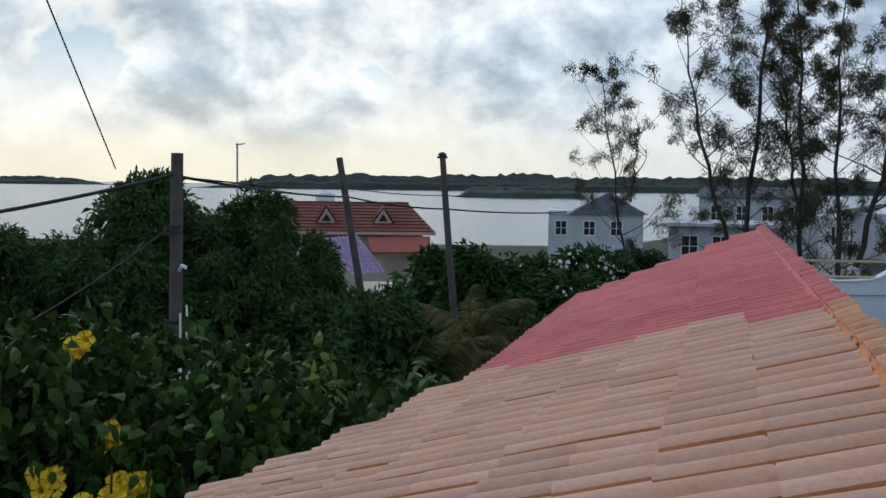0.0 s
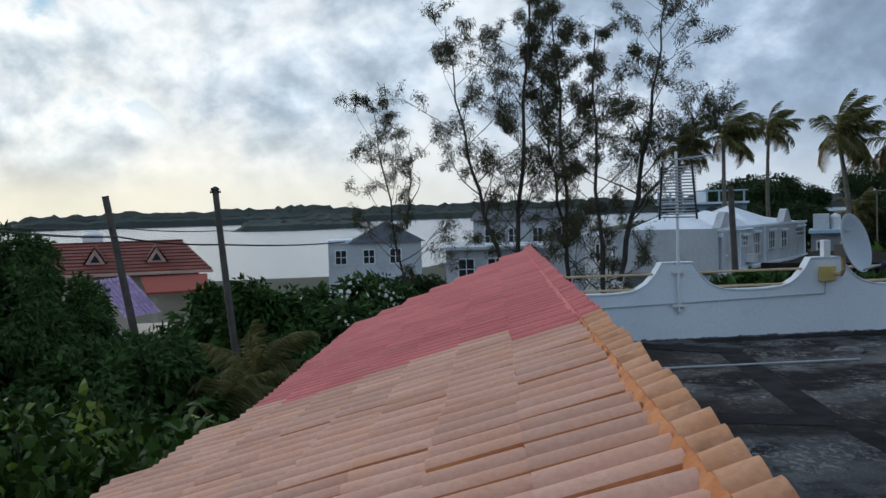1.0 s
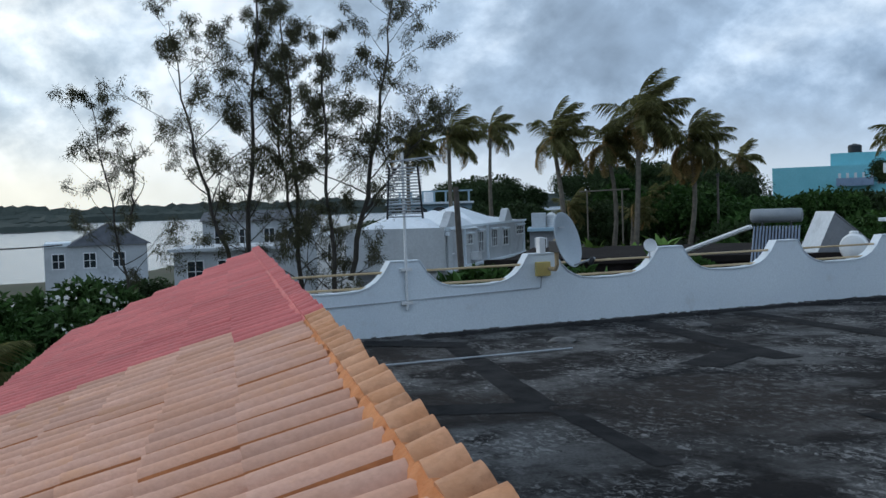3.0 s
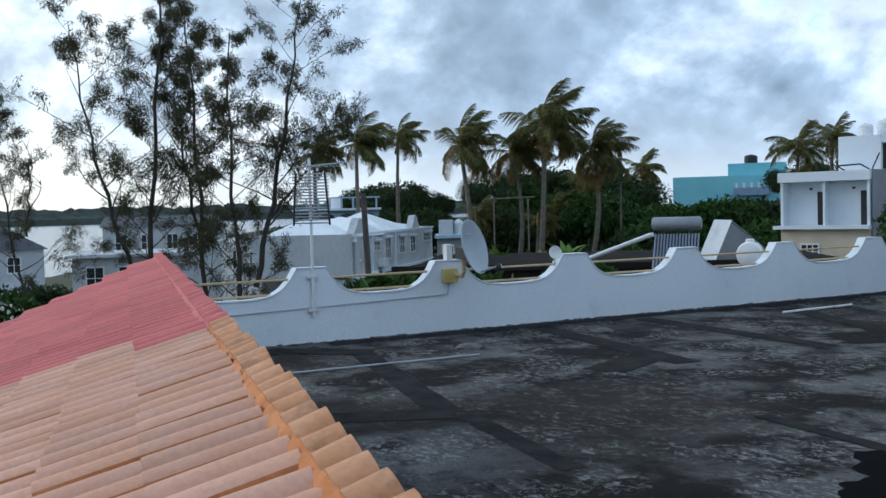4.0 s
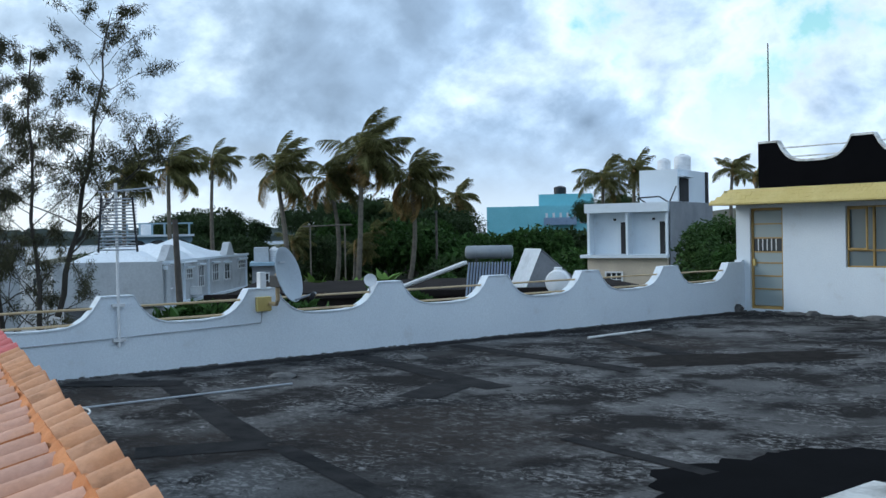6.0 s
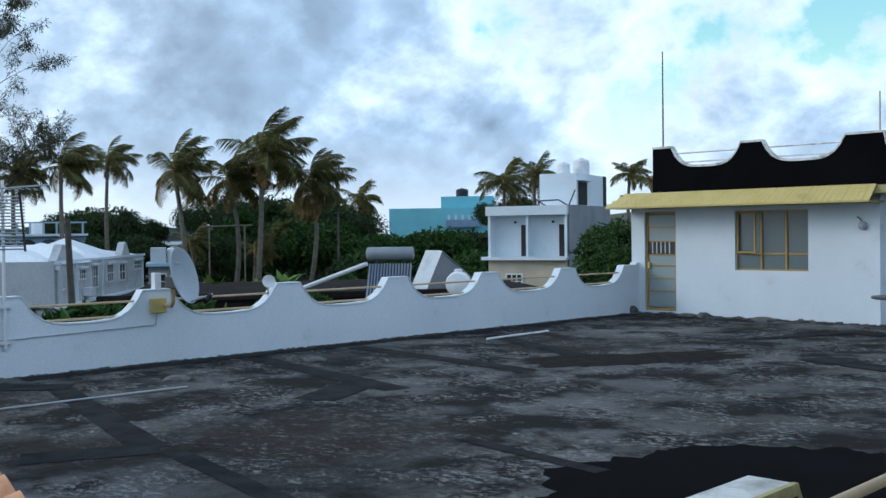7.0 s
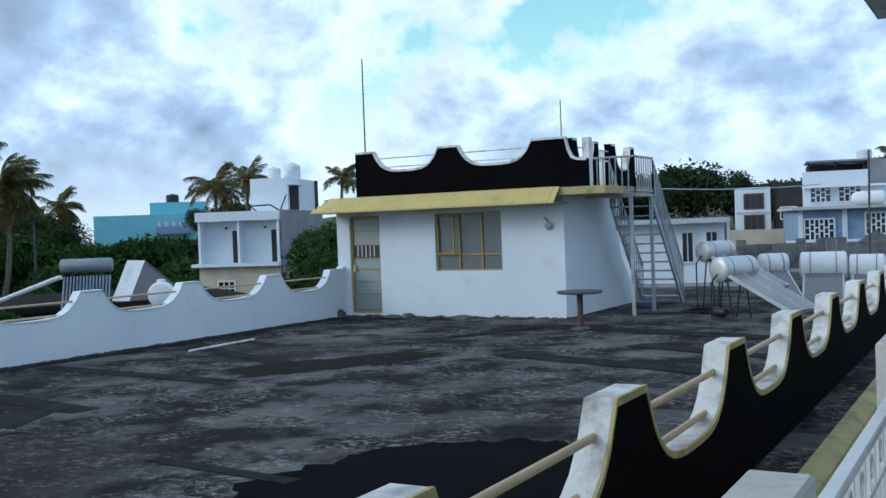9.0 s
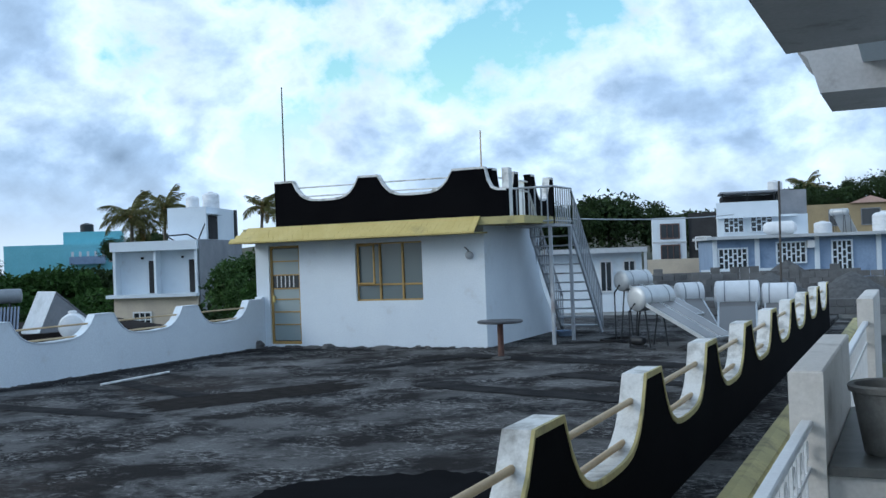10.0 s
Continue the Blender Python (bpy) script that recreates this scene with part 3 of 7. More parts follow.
# black parapet beside the camera: black outside, worn white top and hollows, ochre line on the edge
bp = thing("parapet_black", "black painted scalloped roof parapet with worn white top and pipe rails", "parapet", kind="structure", at=(-1.5, 10, 0))
bcrests = [4.70 + 2.07 * k for k in range(-2, 9)]
btop = [(0.2, 0.97)] + wave_top(bcrests, 2.07, 0.42, 0.98, 0.54, 22)
bprof = [(0.2, -0.6)] + btop + [(bcrests[-1] + 0.23, -0.6)]
part("wall_body", Shape().extrude(bprof, "x", -1.545, -1.405), white_worn, bp)
part("outer_face", Shape().extrude([(0.2, -0.6)] + [(y, z - 0.036) for y, z in btop] + [(bcrests[-1] + 0.25, -0.6)], "x", -1.404, -1.392), black, bp, "black painted outer face")
ed = Shape()
v = []
for y, z in btop:
    v += [(-1.404, y, z - 0.034), (-1.404, y, z + 0.003), (-1.386, y, z + 0.003), (-1.386, y, z - 0.034)]
ed.add(v, [(4 * i + k, 4 * i + 4 + k, 4 * i + 4 + (k + 1) % 4, 4 * i + (k + 1) % 4) for i in range(len(btop) - 1) for k in range(4)])
part("edge_line", ed, yellow_dull, bp, "ochre painted line along the top edge")
for k in range(len(bcrests) - 1):
    for z in (0.82, 0.60):
        inset = 0.10 if z > 0.7 else -0.04
        rail("pipe_rail", (-1.475, bcrests[k] + 0.1 + inset, z), (-1.475, bcrests[k + 1] - 0.1 - inset, z), 0.021, tan_pipe, bp)

# ledge and yellow tiled eave outside the black parapet
lg = thing("eave_ledge", "dark concrete ledge with a dull yellow ribbed eave outside the parapet", "eave", kind="structure", at=(-1.2, 10, 0))
part("ledge", Shape().box((-1.39, 1.0, -0.2), (-1.09, 24, 0.08)), concrete_dark, lg)
part("edge_band", Shape().extrude([(-1.088, 0.0), (-1.088, 0.10), (-1.02, 0.10), (-0.93, 0.05), (-0.93, 0.0)], "y", 1.0, 24), yellow_dull, lg, "dull yellow painted band")
rb = Shape()
for i in range(230):
    y = 1.5 + i * 0.1
    for x, z in ((-0.93, 0.03), (-0.84, -0.02)):
        rb.add([(x, y, z), (x + 0.085, y, z - 0.05), (x + 0.085, y + 0.08, z - 0.05), (x, y + 0.08, z), (x, y + 0.04, z + 0.018), (x + 0.085, y + 0.04, z - 0.028)], [(0, 1, 5, 4), (4, 5, 2, 3), (1, 2, 5)])
part("eave_ribs", rb, yellow_dull, lg, "ribbed yellow eave tiles", fix=False)
part("eave_board", Shape().box((-0.95, 1.0, -0.25), (-0.76, 24, -0.09)), yellow_dull, lg)

# ---- tiled roof ----
ROOF0, SLOPE = Vector((-3.6, 1.01, 1.34)), math.tan(radians(20.0))
RA = Vector((-0.9765, 0.2155, 0))
RD = Vector((-0.2155, -0.9765, 0))
DOWN = (RD - Vector((0, 0, SLOPE))).normalized()
RUP = RA.cross(DOWN)
RUP = -RUP if RUP.z < 0 else RUP
COS = math.cos(math.atan(SLOPE))


def roof_m(along, down, lift=0.0, tip=0.0, yaw=0.0):
    """Pose on the roof: x along the ridge, y up the slope, z out of it."""
    p = ROOF0 + RA * along + DOWN * (down / COS) + RUP * (lift - 0.035)
    r = Matrix((RA, -DOWN, RUP)).transposed().to_4x4()
    return Matrix.Translation(p) @ r @ pose(0, 0, 0, tip, 0, yaw)


PITCH = 0.11                                            # one roll; a tile has two
ROWS = [0.26 + 0.2 * i for i in range(12)]              # lower end of each course, down the slope
RED_FROM = [-0.08, 0.30, 0.38, 0.50, 0.62, 0.80, 0.95]  # where the red coat begins; none on the lower courses
ROW_END = [9, 9, 9, 9, 9, 9, 9, 1.0, 0.45, 0.10, -0.15, -0.5]


def tile_shape(length, h=0.058):
    """One double-roll tile with its own thickness: two rolls, a shallow trough between them, lower end at y = 0."""
    n, r = 14, PITCH * 0.49
    line = [(-PITCH * 0.99, -0.006)]
    for c in (-PITCH / 2, PITCH / 2):
        for i in range(1, n):
            x, z = c - r * math.cos(math.pi * i / n), h * math.sin(math.pi * i / n)
            line.append((x, max(z, 0.030) if x * c < 0 or abs(x) < PITCH / 2 else z))
    line.append((PITCH * 0.99, -0.006))
    k = len(line)
    v = [(x, 0, z) for x, z in line] + [(x, length, z) for x, z in line] + [(x, 0.004, z - 0.022) for x, z in line]
    f = [(i, i + 1, k + i + 1, k + i) for i in range(k - 1)] + [(2 * k + i, 2 * k + i + 1, i + 1, i) for i in range(k - 1)]
    return Shape().add(v, f)


TILE_FACES = len(tile_shape(0.24).f) // 2


def shade_flanks(me, tiles):
    """Orange undercoat with painted shadow on each tile's outer flanks, below the cream rolls."""
    me.materials.append(tile_flank)
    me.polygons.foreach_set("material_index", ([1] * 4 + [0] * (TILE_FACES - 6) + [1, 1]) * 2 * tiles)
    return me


tr = thing("tiled_roof", "barrel-tiled lean-to roof, cream with a freshly painted red far half", "roof", kind="structure", at=(-4, 0.5, 0.6))
A0, A1 = -2.75, 6.4
verge = lambda down: A1 - 1.12 * down
deck = Shape()
pts = [(A0, -0.045), (A1 - 0.1, -0.045), (verge(1.44) - 0.08, 1.44), (0.9, 1.44), (-0.6, 2.40), (A0, 2.40)]
k = len(pts)
tv = [tuple(roof_m(a, d, -0.025).translation) for a, d in pts] + [tuple(roof_m(a, d, -0.10).translation) for a, d in pts]
deck.add(tv, [tuple(range(k)), tuple(range(2 * k - 1, k - 1, -1))] + [(i, k + i, k + (i + 1) % k, (i + 1) % k) for i in range(k)])
part("bedding", deck, mortar, tr, "orange painted mortar bedding")
hw = Shape()
hp = [(A0, -0.04), (A1 - 0.25, -0.04), (A1 - 0.25, 0.06), (A0, 0.06)]
hw.add([(*roof_m(a, d).translation.xy, -6.4) for a, d in hp] + [(*roof_m(a, d).translation.xy, 1.27) for a, d in hp], [(3, 2, 1, 0), (4, 5, 6, 7)] + [(i, (i + 1) % 4, 4 + (i + 1) % 4, 4 + i) for i in range(4)])
part("high_wall", hw, white_worn, tr)
hw = Shape()
hp = [(A0, 1.2), (4.6, 1.2), (4.6, 1.34), (A0, 1.34)]
hw.add([(*roof_m(a, d).translation.xy, -6.4) for a, d in hp] + [(*roof_m(a, d).translation.xy, 0.72) for a, d in hp], [(3, 2, 1, 0), (4, 5, 6, 7)] + [(i, (i + 1) % 4, 4 + (i + 1) % 4, 4 + i) for i in range(4)])
part("low_wall", hw, white_worn, tr)


# ---- penthouse ----
def scallop_wall(parent, crests, flat, z0, z1, zd, y0, y1, facing, axis="y", trim=white_worn):
    line = wave_top(crests, 0, flat, z1, zd, 0)
    part("parapet_wall", Shape().extrude([(line[0][0], z0)] + line + [(line[-1][0], z0)], axis, y0, y1), facing, parent, "black painted scalloped parapet")
    s, v = Shape(), []
    for u, z in line:
        for dy, dz in ((y0 - 0.012, -0.03), (y0 - 0.012, 0.012), (y1 + 0.004, 0.012), (y1 + 0.004, -0.03)):
            v.append((u, dy, z + dz) if axis == "y" else (dy, u, z + dz))
    s.add(v, [(4 * i + k, 4 * i + 4 + k, 4 * i + 4 + (k + 1) % 4, 4 * i + (k + 1) % 4) for i in range(len(line) - 1) for k in range(4)])
    part("parapet_coping", s, trim, parent, "off-white coping")


PX0, PX1, PY0, PY1 = -12.3, -7.16, 18.0, 21.6
ph = thing("penthouse", "small white rooftop room with yellow tiled eave and black scalloped parapet", "rooftop room", at=(-9.7, 19.5, 0))
ZT = 2.30
DX0, DX1, WX0, WX1, WZ0, WZ1 = -11.98, -11.24, -9.93, -8.46, 0.92, 2.06
TH = 0.18
for nm, a, c in (("wall_pier", (PX0, PY0, -0.2), (DX0, PY0 + TH, ZT)), ("lintel", (DX0, PY0, 2.08), (DX1, PY0 + TH, ZT)), ("wall_pier", (DX1, PY0, -0.2), (WX0, PY0 + TH, ZT)), ("sill_wall", (WX0, PY0, -0.2), (WX1, PY0 + TH, WZ0)),
                 ("lintel", (WX0, PY0, WZ1), (WX1, PY0 + TH, ZT)), ("wall_pier", (WX1, PY0, -0.2), (PX1, PY0 + TH, ZT)), ("threshold", (DX0, PY0, -0.2), (DX1, PY0 + TH, 0.06))):
    part(nm, Shape().box(a, c), white, ph)
sidew = Shape().extrude([(PY0 + TH, -0.2), (22.2, -0.2), (21.9, 0.3), (21.3, 0.9), (20.9, 1.5), (20.6, ZT), (PY0 + TH, ZT)], "x", PX1 - 0.18, PX1)
part("side_wall", sidew, white, ph)
part("back_walls", Shape().box((PX0, PY0 + TH, -0.2), (PX0 + 0.18, PY1, ZT)).box((PX0 + 0.18, PY1 - 0.18, -0.2), (PX1 - 0.18, PY1, ZT)), white, ph)
part("roof_slab", Shape().box((PX0 - 0.02, 17.62, ZT), (PX1 + 0.02, PY1, 2.44)).box((PX1 + 0.02, 17.62, ZT), (-6.2, 20.2, 2.44)), yellow_dull, ph, "yellow painted slab edge")
# sloping yellow eave: rows of small tiles
eave = Shape()
for r in range(4):
    y1, y2 = 17.62 - 0.08 * r, 17.62 - 0.08 * (r + 1)
    z1, z2 = 2.46 - 0.07 * r, 2.46 - 0.07 * (r + 1)
    x0 = -12.2 - 0.085 * r
    n = 46
    for i in range(n):
        a = x0 + (PX1 + 0.10 - x0) * i / n
        c = x0 + (PX1 + 0.10 - x0) * (i + 1) / n - 0.006
        lift = 0.003 * ((i * 7 + r * 3) % 3)
        eave.add([(a, y1, z1), (c, y1, z1), (c, y2, z2 + lift), (a, y2, z2 + lift), (a, y2, z2 - 0.03), (c, y2, z2 - 0.03), (a, y1, z1 - 0.04), (c, y1, z1 - 0.04)], [(0, 1, 2, 3), (3, 2, 5, 4), (0, 3, 4, 6), (1, 7, 5, 2), (6, 4, 5, 7)])
part("eave_tiles", eave, yellow, ph, "bright yellow ribbed eave tiles", fix=False)
part("eave_board", Shape().box((-12.45, 17.32, 2.145), (PX1 + 0.08, 18.0, 2.175)), yellow_dull, ph)
scallop_wall(ph, [-11.36, -9.42, -7.42], 0.42, 2.44, 3.36, 2.96, 17.70, 17.84, black)
end = [(-7.21, 3.36), (-6.98, 3.36), (-6.93, 3.14), (-6.86, 3.0), (-6.75, 2.95), (-6.56, 2.94)]
part("parapet_wall", Shape().extrude([(-7.21, 2.44)] + end + [(-6.56, 2.44)], "y", 17.701, 17.839), black, ph)
s, v = Shape(), []
for u, z in end:
    v += [(u, 17.688, z - 0.028), (u, 17.688, z + 0.012), (u, 17.845, z + 0.012), (u, 17.845, z - 0.028)]
s.add(v, [(4 * i + k, 4 * i + 4 + k, 4 * i + 4 + (k + 1) % 4, 4 * i + (k + 1) % 4) for i in range(len(end) - 1) for k in range(4)])
part("parapet_coping", s, white_worn, ph)
part("parapet_post", Shape().box((-6.69, 17.842, 2.44), (-6.56, 18.02, 3.34), bevel=0.006), white_worn, ph, "white end post")
scallop_wall(ph, [18.0, 19.15], 0.24, 2.44, 3.34, 2.86, -7.04, -6.90, black, "x")
scallop_wall(ph, [20.1, 21.3], 0.24, 2.44, 3.34, 2.86, -7.04, -6.90, black, "x")
scallop_wall(ph, [-11.4, -9.5, -7.6], 0.42, 2.44, 3.30, 2.92, 21.3, 21.44, white)
for z in (3.22, 3.04):
    for a, c in ((-11.2, -9.6), (-9.25, -7.6)):
        part("pipe_rail", Shape().tube([(a, 17.77, z), (c, 17.77, z)], 0.016, 8), white_worn, ph, "", True)
        part("pipe_rail", Shape().tube([(a, 21.37, z), (c, 21.37, z)], 0.016, 8), white_worn, ph, "", True)
for y in (17.8, 19.0):
    for z in (3.2, 3.0):
        part("pipe_rail", Shape().tube([(-6.97, y + 0.1, z), (-6.97, y + 1.3, z)], 0.016, 8), white_worn, ph, "", True)
# door
dr = thing("door_1", "ochre framed metal door with frosted glass panes, shut", "door", kind="structure", at=(-11.6, 18.06, 0))
fr = Shape()
for a, c in (((DX0, 18.05, 0.06), (DX0 + 0.05, 18.11, 2.08)), ((DX1 - 0.05, 18.05, 0.06), (DX1, 18.11, 2.08)), ((DX0 + 0.05, 18.05, 2.03), (DX1 - 0.05, 18.11, 2.08)), ((DX0 + 0.05, 18.05, 0.06), (DX1 - 0.05, 18.11, 0.12))):
    fr.box(a, c)
part("door_frame", fr, frame_paint, dr)
zs = [0.12, 0.46, 0.72, 0.98, 1.20, 1.48, 1.76, 2.03]
for i in range(7):
    mt = glass if i == 4 else frosted
    part("pane", Shape().box((DX0 + 0.05, 18.075, zs[i] + 0.012), (DX1 - 0.05, 18.085, zs[i + 1] - 0.012)), mt, dr, "clear pane" if i == 4 else "frosted pane")
    if i:
        part("crossbar", Shape().box((DX0 + 0.05, 18.06, zs[i] - 0.012), (DX1 - 0.05, 18.10, zs[i] + 0.012)), frame_paint, dr)
for i in range(5):
    x = DX0 + 0.14 + i * 0.1
    part("guard_bar", Shape().box((x, 18.064, 1.23), (x + 0.02, 18.072, 1.46)), plastic_white, dr)
part("door_handle", Shape().box((DX0 + 0.055, 18.02, 0.92), (DX0 + 0.10, 18.058, 1.06), bevel=0.008), yellow, dr, "yellow lock case")
# window
wd = thing("window_1", "ochre framed three-light window with grey frosted panes", "window", kind="structure", at=(-9.3, 18.06, 0.9))
xsw = [WX0, WX0 + 0.52, WX0 + 1.02, WX1]
fr = Shape()
fr.box((WX0, 18.06, WZ0), (WX1, 18.11, WZ0 + 0.03)).box((WX0, 18.06, WZ1 - 0.03), (WX1, 18.11, WZ1)).box((WX0, 18.06, WZ0 + 0.03), (WX0 + 0.03, 18.11, WZ1 - 0.03)).box((WX1 - 0.03, 18.06, WZ0 + 0.03), (WX1, 18.11, WZ1 - 0.03))
part("window_frame", fr, frame_paint, wd)
part("transom", Shape().box((WX0 + 0.03, 18.058, WZ0 + 0.30), (WX1 - 0.03, 18.108, WZ0 + 0.335)), frame_paint, wd)
for x in xsw[1:3]:
    part("mullion", Shape().box((x - 0.018, 18.052, WZ0 + 0.03), (x + 0.018, 18.104, WZ1 - 0.03)), frame_paint, wd)
for i in range(3):
    for z0, z1 in ((WZ0 + 0.03, WZ0 + 0.30), (WZ0 + 0.335, WZ1 - 0.03)):
        part("pane", Shape().box((xsw[i] + 0.03, 18.08, z0), (xsw[i + 1] - 0.02, 18.086, z1)), window_glass, wd)
cs = Shape()
m = pose(WX0 + 0.03, 18.05, 0, 0, 0, -14)
cs.box((0, -0.02, 1.25), (0.03, 0.01, 2.03), m).box((0.42, -0.02, 1.25), (0.45, 0.01, 2.03), m).box((0.03, -0.02, 1.25), (0.42, 0.01, 1.28), m).box((0.03, -0.02, 2.0), (0.42, 0.01, 2.03), m)
part("casement", cs, frame_paint, wd, "ochre casement standing ajar")
# wall lamp, pipe
lm = thing("wall_lamp", "small grey round wall lamp on the white wall", "wall lamp", at=(-7.45, 17.98, 1.75))
part("lamp_body", Shape().lathe([(0.03, 0), (0.075, 0.01), (0.08, 0.05), (0.05, 0.09), (0.02, 0.10)], 16, Matrix.Translation((-7.45, 18.0, 1.75)) @ pose(0, 0, 0, 90, 0, 0)), metal_grey, lm, "", True)
part("lamp_arm", Shape().tube([(-7.55, 17.99, 1.9), (-7.50, 17.95, 1.88), (-7.45, 17.95, 1.82)], 0.012, 6), dark_metal, lm)
for x, h, nm in ((-11.43, 5.3, "tall"), (-7.10, 4.06, "short")):
    a = thing("antenna_pole", "%s thin metal pole on the black parapet" % nm, "antenna", group="roof poles", at=(x, 17.77, 3.36))
    part("pole", Shape().tube([(x, 17.87, 2.45), (x, 17.87, h)], [0.018, 0.012], 8), tan_pipe if nm == "short" else wood_pole, a, "", True)
rng = random.Random(9)
for i, (x, y, sx, sz) in enumerate(((-12.1, 17.75, 0.10, 0.16), (-10.5, 17.8, 0.14, 0.09), (-9.2, 17.7, 0.24, 0.07), (-10.9, 17.85, 0.2, 0.05), (-8.3, 17.82, 0.05, 0.06), (-11.0, 8.6, 0.16, 0.06), (-10.85, 6.4, 0.18, 0.06))):
    s = Shape().lathe([(sx, 0), (sx * 0.95, sz * 0.5), (sx * 0.5, sz)], 9, pose(x, y, -0.003, 0, 0, rng.uniform(0, 90)))
    for k, p in enumerate(s.v):
        s.v[k] = (p[0] + rng.uniform(-0.02, 0.02), p[1] + rng.uniform(-0.02, 0.02), p[2])
    solid("rubble_lump", s, rubble_m, "dark lump of rubble lying on the terrace", "rubble", "rubble lumps")

# ---- metal stair behind the penthouse ----
st = thing("metal_stair", "grey painted steel stair with barred railings and a landing", "stair", at=(-6.6, 20, 0))
LX0, LX1, LY0, LY1, LZ = -6.98, -5.98, 18.65, 19.75, 2.20
part("landing", Shape().box((LX0, LY0, LZ + 0.045), (LX1, LY1, LZ + 0.09)), metal_grey, st)
for x, y in ((LX1 - 0.10, LY0 + 0.04), (LX1 - 0.04, LY1 - 0.04)):
    part("post", Shape().box((x - 0.03, y - 0.03, 0), (x + 0.03, y + 0.03, LZ + 0.045)), metal_grey, st)
top_y, bot_y = LY1, 21.7
for x in (LX0 + 0.12, LX1 - 0.02):
    part("stringer", Shape().extrude([(top_y, LZ + 0.05), (top_y, LZ - 0.12), (bot_y - 0.12, 0.0), (bot_y, 0.0)], "x", x - 0.02, x + 0.02), metal_grey, st)
for i in range(11):
    u = (i + 0.7) / 11.5
    y, z = top_y + (bot_y - top_y) * u, LZ * (1 - u)
    part("tread", Shape().box((LX0 + 0.14, y - 0.10, z - 0.015), (LX1 - 0.04, y + 0.10, z + 0.015)), metal_grey, st)


def barred_rail(a, c, n, h=0.70):
    a, c = Vector(a), Vector(c)
    up = Vector((0, 0, h))
    part("handrail", Shape().tube([a + up, c + up], 0.022, 8), metal_grey, st, "", True)
    part("bottom_rail", Shape().tube([a + up * 0.08, c + up * 0.08], 0.016, 6), metal_grey, st, "", True)
    for i in range(n + 1):
        p = a.lerp(c, i / n)
        part("baluster", Shape().box((p.x - 0.011, p.y - 0.011, p.z), (p.x + 0.011, p.y + 0.011, p.z + h)), metal_grey, st)


barred_rail((LX0 + 0.02, LY0, LZ + 0.09), (LX1, LY0, LZ + 0.09), 8)
barred_rail((LX1, LY0, LZ + 0.09), (LX1, LY1, LZ + 0.09), 8)
barred_rail((LX1, top_y, LZ + 0.05), (LX1, bot_y - 0.05, 0.1), 16)
barred_rail((LX0 + 0.12, top_y, LZ + 0.05), (LX0 + 0.12, bot_y - 0.05, 0.1), 14)

# ---- round table ----
tb = thing("round_table", "round dark table on a single rusty pedestal", "table", at=(-6.18, 16.2, 0))
part("tabletop", Shape().lathe([(0.36, 0.60), (0.385, 0.612), (0.385, 0.632), (0.37, 0.645)], 40, pose(-6.18, 16.2, 0)), table_m, tb, "", True)
part("pedestal", Shape().lathe([(0.055, 0.03), (0.05, 0.3), (0.05, 0.60)], 14, pose(-6.18, 16.2, 0)), table_leg, tb, "rusty reddish pipe", True)
part("foot", Shape().lathe([(0.17, 0.0), (0.16, 0.03), (0.08, 0.05)], 12, pose(-6.18, 16.2, 0)), rubble_m, tb, "mortar foot")

# ---- solar water heaters ----


